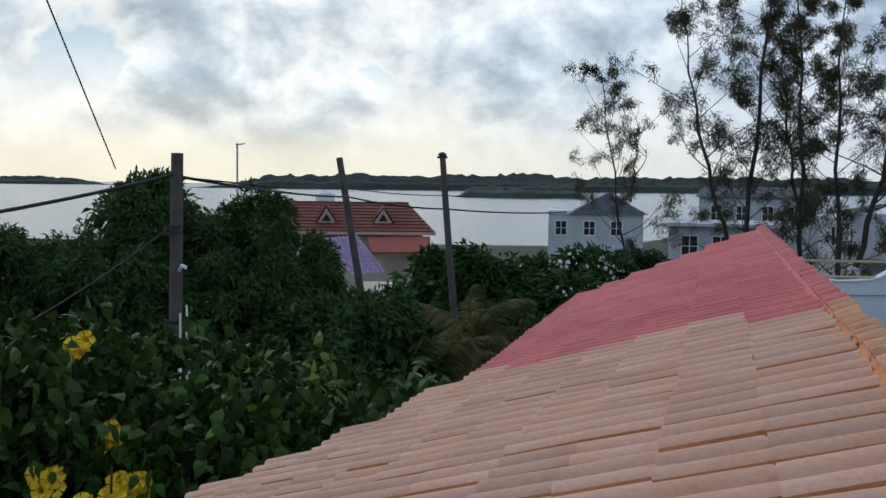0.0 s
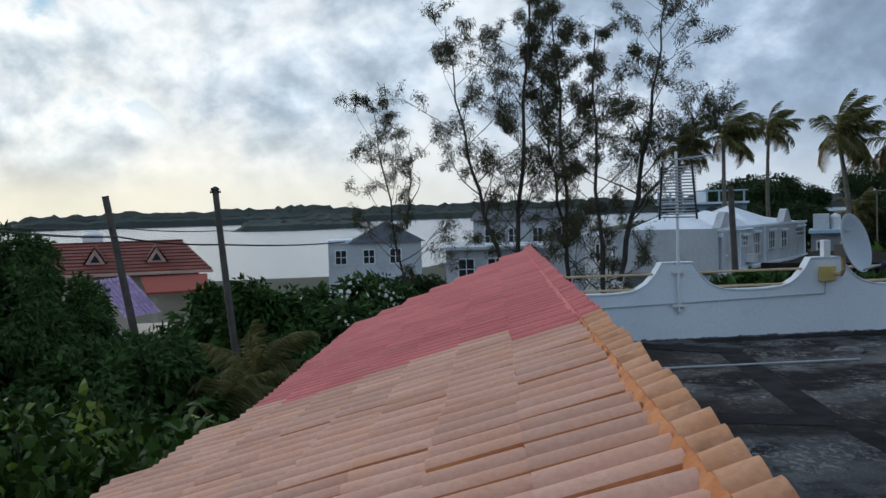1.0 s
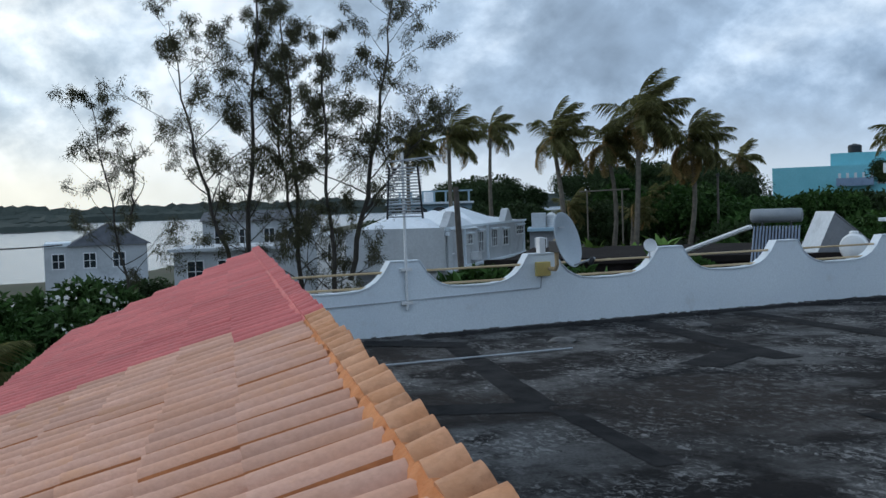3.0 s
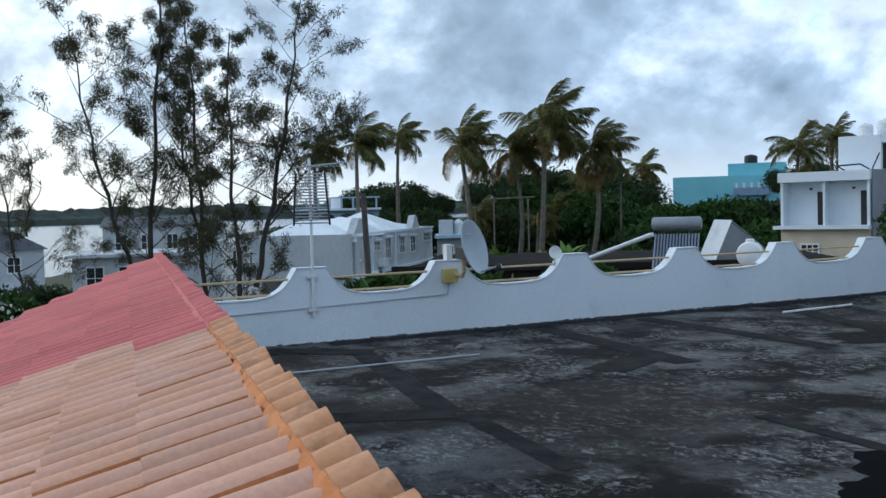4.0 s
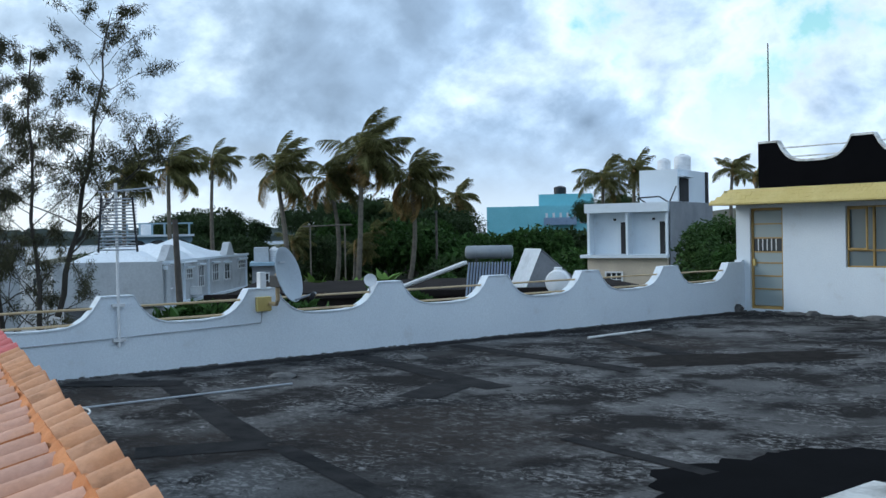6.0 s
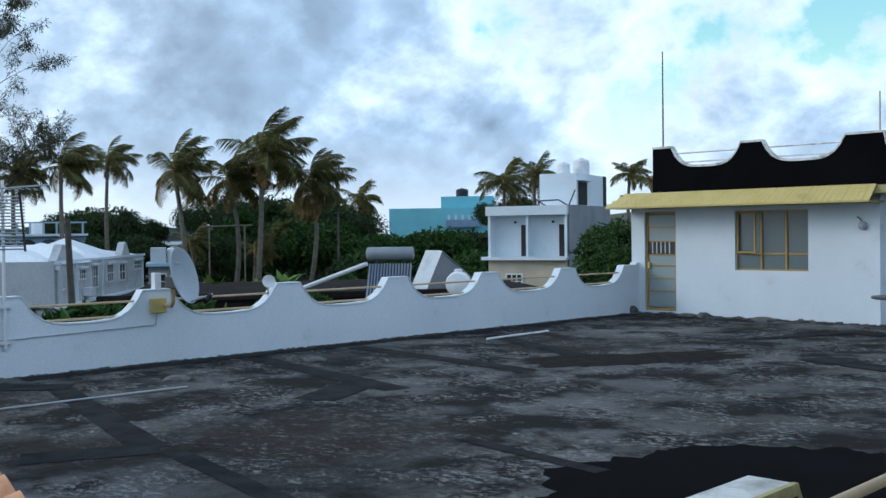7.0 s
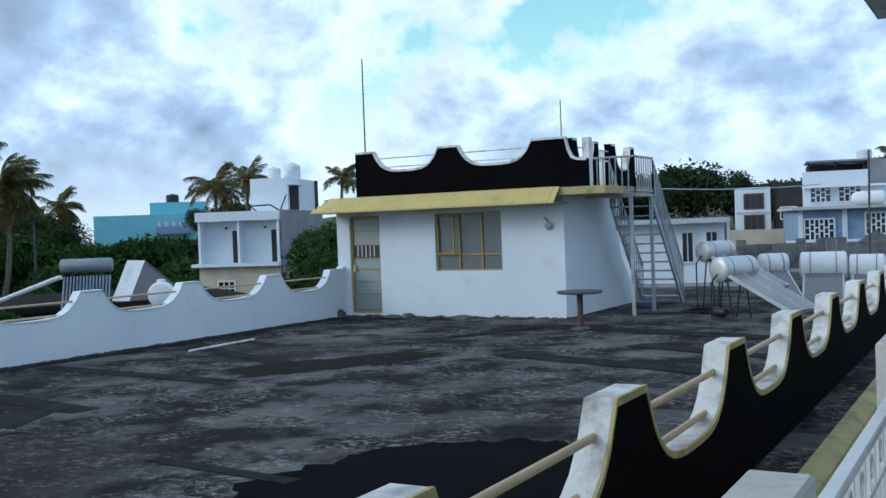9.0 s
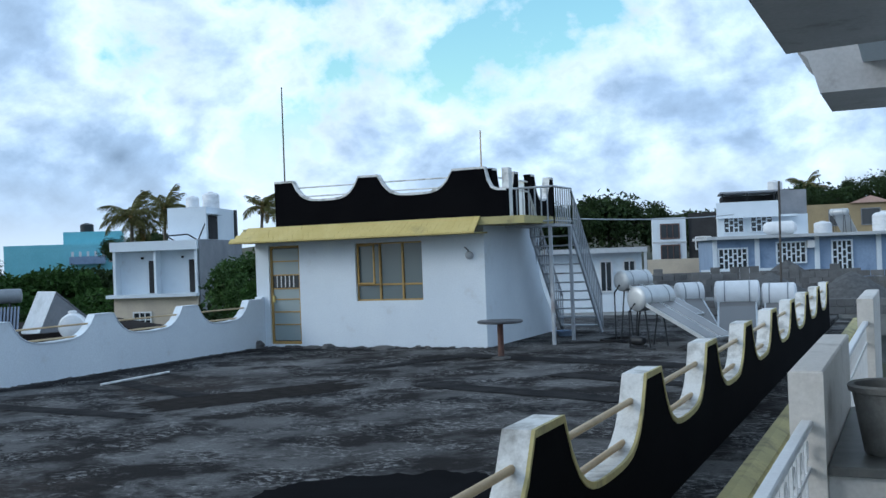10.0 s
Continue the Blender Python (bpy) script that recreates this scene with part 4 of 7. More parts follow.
def heater(name, label, at, yaw, tank_len=1.5, r=0.26, tilt=28, tank_z=0.85, panels=2, tubes=False, scale=1.0, shell=None):
    m = pose(*at, 0, 0, yaw) @ Matrix.Scale(scale, 4)
    h = thing(name, label, "solar heater", "solar water heaters", at=at)
    tm = m @ Matrix.Translation((0, 0, tank_z)) @ pose(0, 0, 0, 0, 90, 0)
    part("tank", Shape().lathe([(r * 0.55, -tank_len / 2 - 0.05), (r * 0.9, -tank_len / 2 - 0.03), (r, -tank_len / 2), (r, tank_len / 2), (r * 0.9, tank_len / 2 + 0.03), (r * 0.55, tank_len / 2 + 0.05)], 28, tm), shell or steel, h, "white cylindrical tank" if shell is plastic_white else "steel cylindrical tank", True)
    for x in (-tank_len * 0.3, tank_len * 0.3):
        part("strap", Shape().lathe([(r + 0.002, x - 0.012), (r + 0.008, x - 0.012), (r + 0.008, x + 0.012), (r + 0.002, x + 0.012)], 28, tm, False), dull_steel, h, "", True)
        for y in (-0.2, 0.25):
            p, q = m @ Vector((x, y, 0)), m @ Vector((x, y * 0.3, tank_z - r * 0.8))
            part("leg", Shape().tube([p, q], 0.02 * scale, 6), dark_metal, h)
    if not tubes and shell is None:
        e, f_ = m @ Vector((-tank_len / 2 - 0.06, 0, tank_z - 0.1)), m @ Vector((-tank_len / 2 - 0.22, 0.05, tank_z - 0.3))
        part("pipe", Shape().tube([e, f_, Vector((f_.x, f_.y, 0.03)), Vector((f_.x + 0.5, f_.y - 0.25, 0.03))], 0.016, 7), dark_metal, h, "dark water pipe", True)
    L = 1.9
    c, s_ = math.cos(radians(tilt)), math.sin(radians(tilt))
    for k in range(panels):
        w_ = tank_len / panels
        x0 = -tank_len / 2 + k * w_ + 0.02
        pm = m @ pose(0, -r * 0.8, tank_z - (r + 0.08 if tubes else 0.12)) @ Matrix(((1, 0, 0, 0), (0, c, -s_, 0), (0, s_, c, 0), (0, 0, 0, 1))) @ Matrix.Translation((0, -L, 0))
        if tubes:
            part("backing", Shape().box((x0, 0.02, -0.07), (x0 + w_ - 0.04, L - 0.05, -0.05), pm), dark_metal, h, "dark backing sheet")
            for j in range(15):
                xx = x0 + (j + 0.5) * w_ / 15
                part("tube", Shape().tube([pm @ Vector((xx, 0, 0)), pm @ Vector((xx, L, 0))], 0.021 * scale, 7), tube_glass, h, "", True)
        else:
            part("panel_frame", Shape().box((x0, 0, -0.05), (x0 + w_ - 0.04, L, 0.03), pm), steel, h)
            part("panel_glass", Shape().box((x0 + 0.04, 0.04, 0.031), (x0 + w_ - 0.08, L - 0.04, 0.038), pm), solar_glass, h, "dark solar glass")
    return h


tube_glass = glass_mat("tube_glass", (0.16, 0.20, 0.27), 0.15)
solar_glass = glass_mat("solar_glass", (0.15, 0.145, 0.14), 0.07)
heater("solar_heater", "steel solar water heater with tilted glass panels on the terrace", (-4.14, 18.4, 0.0), 62, 1.05, 0.30, 24, 1.18, 2, False, 0.74)
heater("solar_heater", "steel solar water heater set further back on the terrace", (-4.78, 19.7, 0.0), 62, 0.95, 0.27, 24, 1.60, 2, False, 0.72)

# ---- balcony beside the camera ----
bal = thing("balcony_parapet", "white balcony parapet walls with a white barred rail between them", "balcony parapet", kind="structure", at=(-0.3, 4, 0))
for y0, y1 in ((0.9, 2.45), (4.88, 6.75), (10.7, 12.6)):
    part("parapet_block", Shape().box((-0.36, y0, -1.0), (-0.215, y1, 1.21), bevel=0.008), balcony_bounce_white, bal)
for y0, y1 in ((2.45, 4.88), (6.75, 10.7)):
    part("handrail", Shape().box((-0.315, y0, 0.965), (-0.265, y1, 1.0), bevel=0.006), plastic_white, bal)
    part("bottom_rail", Shape().box((-0.305, y0, 0.30), (-0.275, y1, 0.33)), plastic_white, bal)
    n = int((y1 - y0) / 0.13)
    part("mid_rail", Shape().box((-0.303, y0, 0.78), (-0.277, y1, 0.80)), plastic_white, bal)
    for i in range(1, n):
        y = y0 + (y1 - y0) * i / n
        part("baluster", Shape().box((-0.30, y - 0.011, 0.33), (-0.28, y + 0.011, 0.965)), plastic_white, bal)
        if i % 2:
            part("oval_ring", Shape().lathe([(0.032, -0.008), (0.045, -0.008), (0.045, 0.008), (0.032, 0.008)], 14, Matrix.Translation((-0.29, y + 0.065, 0.88)) @ pose(0, 0, 0, 0, 90, 0), False), plastic_white, bal)
part("inner_shelf_wall", Shape().box((-0.213, 4.95, -1.0), (0.6, 6.6, 0.755)), balcony_bounce_white, bal, "white shelf wall behind the parapet")
part("shelf_top", Shape().box((-0.212, 4.90, 0.757), (0.62, 6.62, 0.80), bevel=0.005), slab_tile, bal, "dark stone shelf")
pot = thing("flower_pot", "round grey cement flower pot with soil on the stone shelf", "flower pot", at=(0.05, 5.25, 0.80))
part("pot_body", Shape().lathe([(0.12, 0.0), (0.13, 0.01), (0.175, 0.28), (0.19, 0.285), (0.195, 0.31), (0.185, 0.32), (0.165, 0.315), (0.155, 0.27)], 32, pose(0.05, 5.25, 0.80)), pot_m, pot, "", True)
part("soil", Shape().lathe([(0.158, 0.262), (0.10, 0.268)], 24, pose(0.05, 5.25, 0.80)), soil, pot)
# slabs of the storey above
sl = thing("upper_slabs", "grey soffit slab and white moulded cornice of the storey above", "ceiling slab", kind="structure", at=(0.5, 6, 3))
part("soffit", Shape().extrude([(-0.56, 1.2), (3.5, 1.2), (3.5, 5.6), (-0.56, 7.28)][0:1] + [(3.5, 1.2), (3.5, 6.6), (-0.56, 7.28)], "z", 3.0, 3.16), soffit, sl)
part("upper_wall", Shape().box((-0.17, 8.4, 3.22), (3.5, 10.6, 4.4)), white, sl)
part("teal_strip", Shape().box((-0.24, 8.5, 3.3), (-0.175, 8.6, 4.4)), teal, sl, "teal painted strip")
part("cornice", Shape().extrude([(-0.74, 3.52), (-0.70, 3.40), (-0.60, 3.30), (-0.55, 3.15), (-0.51, 3.0), (3.5, 3.0), (3.5, 3.52)], "y", 9.3, 10.7), soffit, sl, "white moulded cornice", True)
part("house_wall", Shape().box((1.9, 0.9, -1.0), (2.1, 12.5, 3.0)), white, sl)
part("balcony_floor", Shape().box((-0.36, 0.9, -1.2), (1.9, 12.5, -1.01)), concrete, sl)

# ---- things on the white parapet ----
dish = thing("satellite_dish", "pale grey satellite dish on a yellow wall bracket", "satellite dish", at=(-12.2, 7.3, 0.8))
DC = Vector((-11.88, 7.06, 1.18))
aim = (Vector((0.80, 0.55, 0.25))).normalized()
q = aim.to_track_quat("Z", "Y").to_matrix().to_4x4()
dm = Matrix.Translation(DC) @ q
R = 0.37
bowl = Shape()
prof = [(R * i / 8 + 1e-4, 0.10 * (i / 8) ** 2) for i in range(9)]
bowl.lathe(prof + [(R + 0.008, 0.10), (R + 0.008, 0.09)] + [(r, z - 0.012) for r, z in prof[::-1]], 40, dm, False)
part("bowl", bowl, dish_m, dish, "pale grey pressed bowl", True)
part("badge", Shape().box((-0.09, 0.17, 0.045), (0.09, 0.19, 0.05), dm), metal_grey, dish)
part("feed_arm", Shape().tube([dm @ Vector((0, -R * 0.95, 0.08)), dm @ Vector((0, -R * 0.9, 0.40))], 0.014, 8), metal_grey, dish, "", True)
part("receiver", Shape().lathe([(0.02, 0), (0.035, 0.02), (0.035, 0.08), (0.02, 0.11)], 14, dm @ Matrix.Translation((0, -R * 0.86, 0.38)) @ pose(0, 0, 0, 130, 0, 0)), dark_metal, dish, "", True)
part("mast", Shape().tube([(-12.49, 7.22, 0.78), (-12.33, 7.22, 0.78), (-12.25, 7.20, 0.84), (-12.23, 7.18, 1.2)], 0.03, 12), tan_pipe, dish, "tan bent pipe", True)
part("clamp", Shape().box((-12.29, 7.10, 1.02), (-11.97, 7.20, 1.18), bevel=0.01), dark_metal, dish)
part("bracket_plate", Shape().box((-12.548, 7.02, 0.68), (-12.49, 7.24, 0.88), bevel=0.008), yellow, dish, "yellow wall plate")
part("switch_box", Shape().box((-12.64, 7.10, 0.98), (-12.54, 7.19, 1.22), bevel=0.008), plastic_white, dish, "white box")
ant = thing("tv_antenna", "tall grid television antenna on a mast fixed to the parapet", "antenna", at=(-12.55, 5.1, 0.3))
part("mast", Shape().tube([(-12.60, 5.10, 0.35), (-12.60, 5.10, 2.42)], 0.02, 10), plastic_white, ant, "", True)
for z in (0.42, 0.86):
    part("clamp", Shape().box((-12.63, 5.02, z), (-12.58, 5.18, z + 0.04)), plastic_white, ant)
fwd = Vector((0.55, 0.83, 0))
for sgn in (-1, 1):
    e0 = Vector((-12.57, 5.10, 1.88)) + fwd * 0.24 * sgn
    part("grid_side", Shape().tube([e0 + Vector((0, 0, -0.33)), e0 + Vector((0, 0, 0.36)) - fwd * 0.05 * sgn], 0.016, 6), dark_metal, ant)
for i in range(17):
    z = 1.58 + i * 0.04
    c0 = Vector((-12.57, 5.10, z))
    part("grid_wire", Shape().tube([c0 - fwd * 0.24, c0 + fwd * 0.24], 0.010, 5), metal_grey, ant)
part("boom", Shape().tube([Vector((-12.5, 5.1, 2.30)) - fwd * 0.25, Vector((-12.5, 5.1, 2.36)) + fwd * 0.5], 0.012, 6), metal_grey, ant)
for i in range(9):
    c0 = Vector((-12.5, 5.1, 2.31)) + fwd * (-0.22 + 0.08 * i)
    part("element", Shape().tube([c0 + Vector((-0.14, 0.09, 0)), c0 + Vector((0.14, -0.09, 0))], 0.006, 5), metal_grey, ant)


def cable(pts, r, label, name="cable", sag=0.0, mat_=None):
    pts = [Vector(p) for p in pts]
    line = []
    for a, c in zip(pts, pts[1:]):
        for i in range(13):
            u = i / 12
            p = a.lerp(c, u)
            p.z -= sag * 4 * u * (1 - u)
            line.append(p)
    return solid(name, Shape().tube(line[:1] + [p for p, o in zip(line[1:], line) if (p - o).length > 1e-4], r, 6), mat_ or cable_m, label, "cable", smooth=True)


cable([(WPX(3.2) + 0.012, 3.2, 0.42), (WPX(5.2) + 0.012, 5.2, 0.47), (WPX(7.1) + 0.012, 7.1, 0.52), (WPX(7.12) + 0.012, 7.12, 0.70)], 0.007, "thin grey aerial cable clipped along the parapet", "aerial_cable", mat_=metal_grey)
solid("floor_pipe", Shape().tube([(-10.35, 3.6, 0.02), (-10.2, 6.15, 0.02)], 0.012, 8), metal_grey, "thin grey pipe lying on the terrace", "pipe", smooth=True)
solid("floor_pipe", Shape().tube([(-10.95, 12.0, 0.022), (-11.0, 13.6, 0.022)], 0.02, 8), white_worn, "short pale pipe lying by the parapet", "pipe", smooth=True)
solid("wire_coil", Shape().tube([(-9.1 + 0.22 * math.cos(a * 0.3), 3.15 + 0.22 * math.sin(a * 0.3), 0.05 + 0.006 * a) for a in range(42)], 0.009, 6), white_worn, "loose coil of pale wire on the terrace", "wire", smooth=True)

# ---- street poles and lines ----


def street_pole(at, top, r0, r1, bend, label, cap=False):
    a, c = Vector(at), Vector(top)
    pts = [a.lerp(c, i / 8) + Vector((0, bend * math.sin(math.pi * i / 8), 0)) for i in range(9)]
    p = thing("utility_pole", label, "utility pole", "utility poles", at=at)
    part("shaft", Shape().tube(pts, [r0 + (r1 - r0) * i / 8 for i in range(9)], 10), wood_pole, p, "", True)
    if cap:
        part("insulator_bar", Shape().box((c.x - 0.05, c.y - 0.12, c.z - 0.10), (c.x + 0.05, c.y + 0.12, c.z - 0.05)), dark_metal, p)
        part("cap", Shape().lathe([(0.10, 0), (0.10, 0.05), (0.03, 0.09)], 10, pose(c.x, c.y, c.z - 0.04)), dark_metal, p)
    return p


p1 = street_pole((-12.5, -4.06, -6.3), (-12.54, -3.95, 2.07), 0.10, 0.075, 0.0, "grey square-cut timber utility pole with cables")
part("street_light", Shape().tube([(-12.5, -3.93, 0.62), (-12.42, -3.86, 0.70), (-12.38, -3.80, 0.68)], 0.025, 8), plastic_white, p1, "small pale street light", True)
part("riser_pipe", Shape().tube([(-12.4, -3.88, -0.9), (-12.4, -3.88, 0.12)], 0.014, 8), plastic_white, p1)
part("riser_pipe", Shape().tube([(-12.4, -3.80, -0.75), (-12.4, -3.80, 0.22)], 0.014, 8), plastic_white, p1)
part("meter_plate", Shape().box((-12.42, -3.90, -0.62), (-12.37, -3.76, -0.42), bevel=0.005), plastic_white, p1)
for z in (-0.02, 1.08, 1.15):
    part("band", Shape().lathe([(0.105, z), (0.115, z), (0.115, z + 0.04), (0.105, z + 0.04)], 12, pose(-12.52, -4.0, 0), False), dark_metal, p1)
street_pole((-23.95, -2.2, -6.3), (-23.85, -3.62, 2.31), 0.12, 0.075, 0.0, "leaning weathered timber utility pole")
street_pole((-24.1, -0.2, -6.3), (-24.08, -1.24, 2.42), 0.11, 0.07, -0.12, "bent timber utility pole with a cap and insulators", True)
street_pole((-36.1, 17.3, -6.0), (-36.23, 17.04, 2.38), 0.16, 0.11, 0.0, "dark timber utility pole by the white villa")
cable([(-8.0, -5.7, 1.2), (-12.45, -4.0, 1.80), (-23.9, -3.4, 1.40), (-24.2, -1.15, 1.14), (-34.0, 2.4, 0.85)], 0.020, "thick black bundled overhead cable between poles", "overhead_cable", 0.06)
cable([(-12.6, -3.95, 1.78), (-23.95, -3.5, 1.62), (-24.1, -1.2, 1.46), (-36.0, 2.6, 1.28)], 0.012, "thin black overhead wire between poles", "overhead_wire", 0.05)
cable([(-6.4, -4.1, 0.25), (-12.35, -4.0, 1.17)], 0.008, "thin black overhead wire to a house", "overhead_wire", 0.1)
cable([(-12.75, -3.9, 1.32), (-21.7, -4.1, -0.3)], 0.010, "thin black wire into the trees", "overhead_wire", 0.15)
cable([(-9.3, -4.6, 4.47), (-15.1, -5.66, 1.9)], 0.010, "thin black guy wire slanting down from above", "guy_wire", 0.0)
am = thing("house_aerial", "thin television aerial rising above the mango trees", "antenna", at=(-22.0, -5.6, -3.0))
part("mast", Shape().tube([(-22.0, -5.55, -3.0), (-22.0, -5.55, 2.55)], 0.02, 6), metal_grey, am)
part("boom", Shape().tube([(-22.0, -5.58, 2.52), (-22.0, -5.38, 2.54)], 0.015, 6), metal_grey, am)


# ---- vegetation ----
def leaves(centres, spread, count, length, width, seed, droop=0.25, up=0.35, fold=0.25, shape=None, out=None):
    """Many single leaves: each a folded four-cornered blade, scattered round the centres."""
    rg = np.random.default_rng(seed)
    c = np.asarray(centres, float)
    n = len(c) * count
    base = np.repeat(c, count, 0)
    d = rg.normal(size=(n, 3))
    d /= np.linalg.norm(d, axis=1)[:, None]
    rad = np.cbrt(rg.random(n))[:, None]
    face = d if out is None else np.repeat(np.asarray(out, float), count, 0) * 1.3 + d * 0.5
    sp = np.asarray(spread, float)
    sp = np.repeat(sp, count, 0) if sp.ndim == 2 else sp
    pos = base + d * rad * sp
    ax = rg.normal(size=(n, 3)) * (1.0 if out is None else 0.6) + face * 0.8
    ax[:, 2] -= droop * 2
    ax /= np.linalg.norm(ax, axis=1)[:, None]
    nr = rg.normal(size=(n, 3)) * (0.6 if out is None else 0.45) + face * 0.6
    nr[:, 2] += up
    sd = np.cross(ax, nr)
    sd /= np.linalg.norm(sd, axis=1)[:, None] + 1e-9
    nr = np.cross(sd, ax)
    k = rg.uniform(0.65, 1.25, n)[:, None]
    L, W = length * k, width * k
    v = np.stack([pos, pos + ax * L * 0.45 + sd * W * 0.5 + nr * W * fold, pos + ax * L - nr * L * 0.12, pos + ax * L * 0.45 - sd * W * 0.5 + nr * W * fold], 1).reshape(-1, 3)
    s = Shape()
    if shape == "ovate":
        rows = [pos] + [pos + ax * L * q + sd * W * hw * sg + nr * W * (fold * hw * 2 - 0.5 * q * q) for sg, q, hw in ((1, 0.28, 0.5), (1, 0.66, 0.36), (0, 1.0, 0.0), (-1, 0.66, 0.36), (-1, 0.28, 0.5))]
        s.v = np.stack(rows, 1).reshape(-1, 3).tolist()
        k6 = np.arange(n)[:, None] * 6
        s.f = (k6 + np.array([0, 1, 5])).tolist() + (k6 + np.array([1, 2, 4, 5])).tolist() + (k6 + np.array([2, 3, 4])).tolist()
        return s
    s.v = v.tolist()
    f = np.arange(n * 4).reshape(n, 4)
    s.f = f.tolist()
    return s


def crown_points(centre, radii, n, seed, low=-0.5, shell=0.55):
    rg = np.random.default_rng(seed)
    out = []
    while len(out) < n:
        d = rg.normal(size=3)
        d /= np.linalg.norm(d)
        if d[2] < low:
            continue
        bump = 0.93 + 0.20 * noise.noise(tuple(d * 2.2 + seed)) + 0.22 * noise.noise(tuple(d * 4.6 + seed))
        out.append(np.array(centre) + d * np.array(radii) * (shell + (1 - shell) * rg.random() ** 0.5) * bump)
    return np.array(out)


def crown_lumps(centre, radii, n, per, seed, low=-0.45):
    """Leaf clumps on the outer sides of n rounded lumps that make up a crown, and the way each faces."""
    rg = np.random.default_rng(seed)
    pts, ways = [], []
    size = (radii[0] * radii[1] * radii[2]) ** (1 / 3)
    while len(pts) < n * per:
        d = rg.normal(size=3)
        d /= np.linalg.norm(d)
        if d[2] < low:
            continue
        lump = size * rg.uniform(0.17, 0.36)
        c = np.array(centre) + d * (np.array(radii) - lump * 0.8) * rg.uniform(0.80, 1.06)
        w_ = rg.normal(size=(per * 3, 3))
        w_ /= np.linalg.norm(w_, axis=1)[:, None]
        w_ = w_[(w_ @ d > -0.15) & (w_[:, 2] > -0.5)][:per]
        pts += list(c + w_ * lump * np.array((1, 1, 0.8)) * rg.uniform(0.85, 1.1, (len(w_), 1)))
        ways += list(w_ * 0.8 + d * 0.35)
    return np.array(pts), np.array(ways)


def broad_tree(name, label, at, height, centre, radii, clumps, per, leaf, material, seed, spread=0.55, group="", trunk=0.2, core=True, aspect=0.45):
    t_ = thing(name, label, "tree", group, at=at)
    rg = random.Random(seed)
    base, top = Vector(at), Vector(centre)
    s = Shape()
    s.tube([base - Vector((0, 0, 0.3)), base.lerp(top, 0.4) + Vector((0.1, 0.1, 0)), top], [trunk, trunk * 0.75, trunk * 0.4], 8)
    for i in range(7):
        p = base.lerp(top, 0.35 + 0.08 * i)
        e = top + Vector((rg.uniform(-1, 1) * radii[0], rg.uniform(-1, 1) * radii[1], rg.uniform(-0.3, 0.7) * radii[2])) * 0.75
        s.tube([p, p.lerp(e, 0.5) + Vector((0, 0, 0.15 * radii[2])), e], [trunk * 0.4, trunk * 0.25, trunk * 0.08], 6)
    part("trunk", s, bark, t_, "", True, False)
    per_lump = 13 if clumps > 200 else 9
    pts, ways = crown_lumps(centre, radii, max(10, int(clumps * 1.05) // per_lump), per_lump, seed)
    part("crown", leaves(pts, spread * 0.62, per, leaf, leaf * aspect, seed, 0.45, out=ways), material, t_, "", False, False)
    if core:
        pts = crown_points(centre, [r * 0.72 for r in radii], max(20, clumps // 3), seed + 5, -0.9, 0.2)
        part("inner_leaves", leaves(pts, spread * 1.5, max(24, per // 2), leaf * 1.7, leaf * 1.0, seed + 1), material, t_, "", False, False)
    return t_


# mango trees behind the street pole
broad_tree("mango_tree", "large dense dark green mango tree", (-17.2, -6.1, -6.2), 8, (-17.3, -6.15, -1.3), (2.7, 1.8, 3.15), 430, 150, 0.13, leaf_dark, 11, 0.36, "garden trees", 0.3, aspect=0.34)
broad_tree("mango_tree", "broad dark green mango tree beside the road", (-17.6, -4.1, -6.2), 8, (-17.8, -4.25, -1.4), (2.5, 1.65, 2.95), 400, 150, 0.13, leaf_dark, 12, 0.36, "garden trees", 0.28, aspect=0.34)
broad_tree("mango_tree", "low dark green mango tree", (-16.0, -8.3, -6.2), 6, (-16.0, -8.4, -1.7), (2.1, 2.0, 2.65), 330, 150, 0.13, leaf_dark, 13, 0.36, "garden trees", 0.25, aspect=0.34)
broad_tree("garden_tree", "dark leafy tree in the shaded garden", (-15.9, -2.3, -6.2), 5, (-16.3, -2.35, -2.45), (2.1, 1.6, 2.5), 330, 120, 0.15, leaf_dark, 14, 0.40, "garden trees", 0.2)
broad_tree("garden_tree", "dark bushy tree below the purple roof", (-24.5, -3.4, -6.2), 5, (-24.8, -3.3, -2.9), (1.6, 1.7, 2.1), 150, 90, 0.2, leaf_dark, 26, 0.5, "garden trees", 0.2)
broad_tree("garden_tree", "leafy green tree behind the leaning pole", (-22.8, -1.2, -6.2), 6, (-25.5, 0.0, -2.4), (2.0, 1.8, 2.8), 130, 90, 0.22, leaf_mid, 15, 0.55, "garden trees", 0.2)
broad_tree("garden_tree", "bright green leafy tree near the purple roof", (-28, -2.0, -6.2), 6, (-28, -1.6, -2.2), (1.6, 1.6, 2.3), 90, 90, 0.22, leaf_mid, 16, 0.5, "garden trees", 0.2)
fr_t = broad_tree("frangipani_tree", "spreading tree with white blossom among dark leaves", (-25.5, 2.2, -6.2), 6, (-25.8, 2.0, -2.0), (2.2, 2.2, 2.1), 140, 80, 0.24, leaf_dark, 17, 0.55, "garden trees", 0.2)
part("blossoms", leaves(crown_points((-25.6, 2.0, -1.9), (2.25, 2.25, 2.1), 60, 18, 0.0, 0.9), 0.2, 4, 0.11, 0.11, 19), blossom, fr_t, "white blossom", False, False)
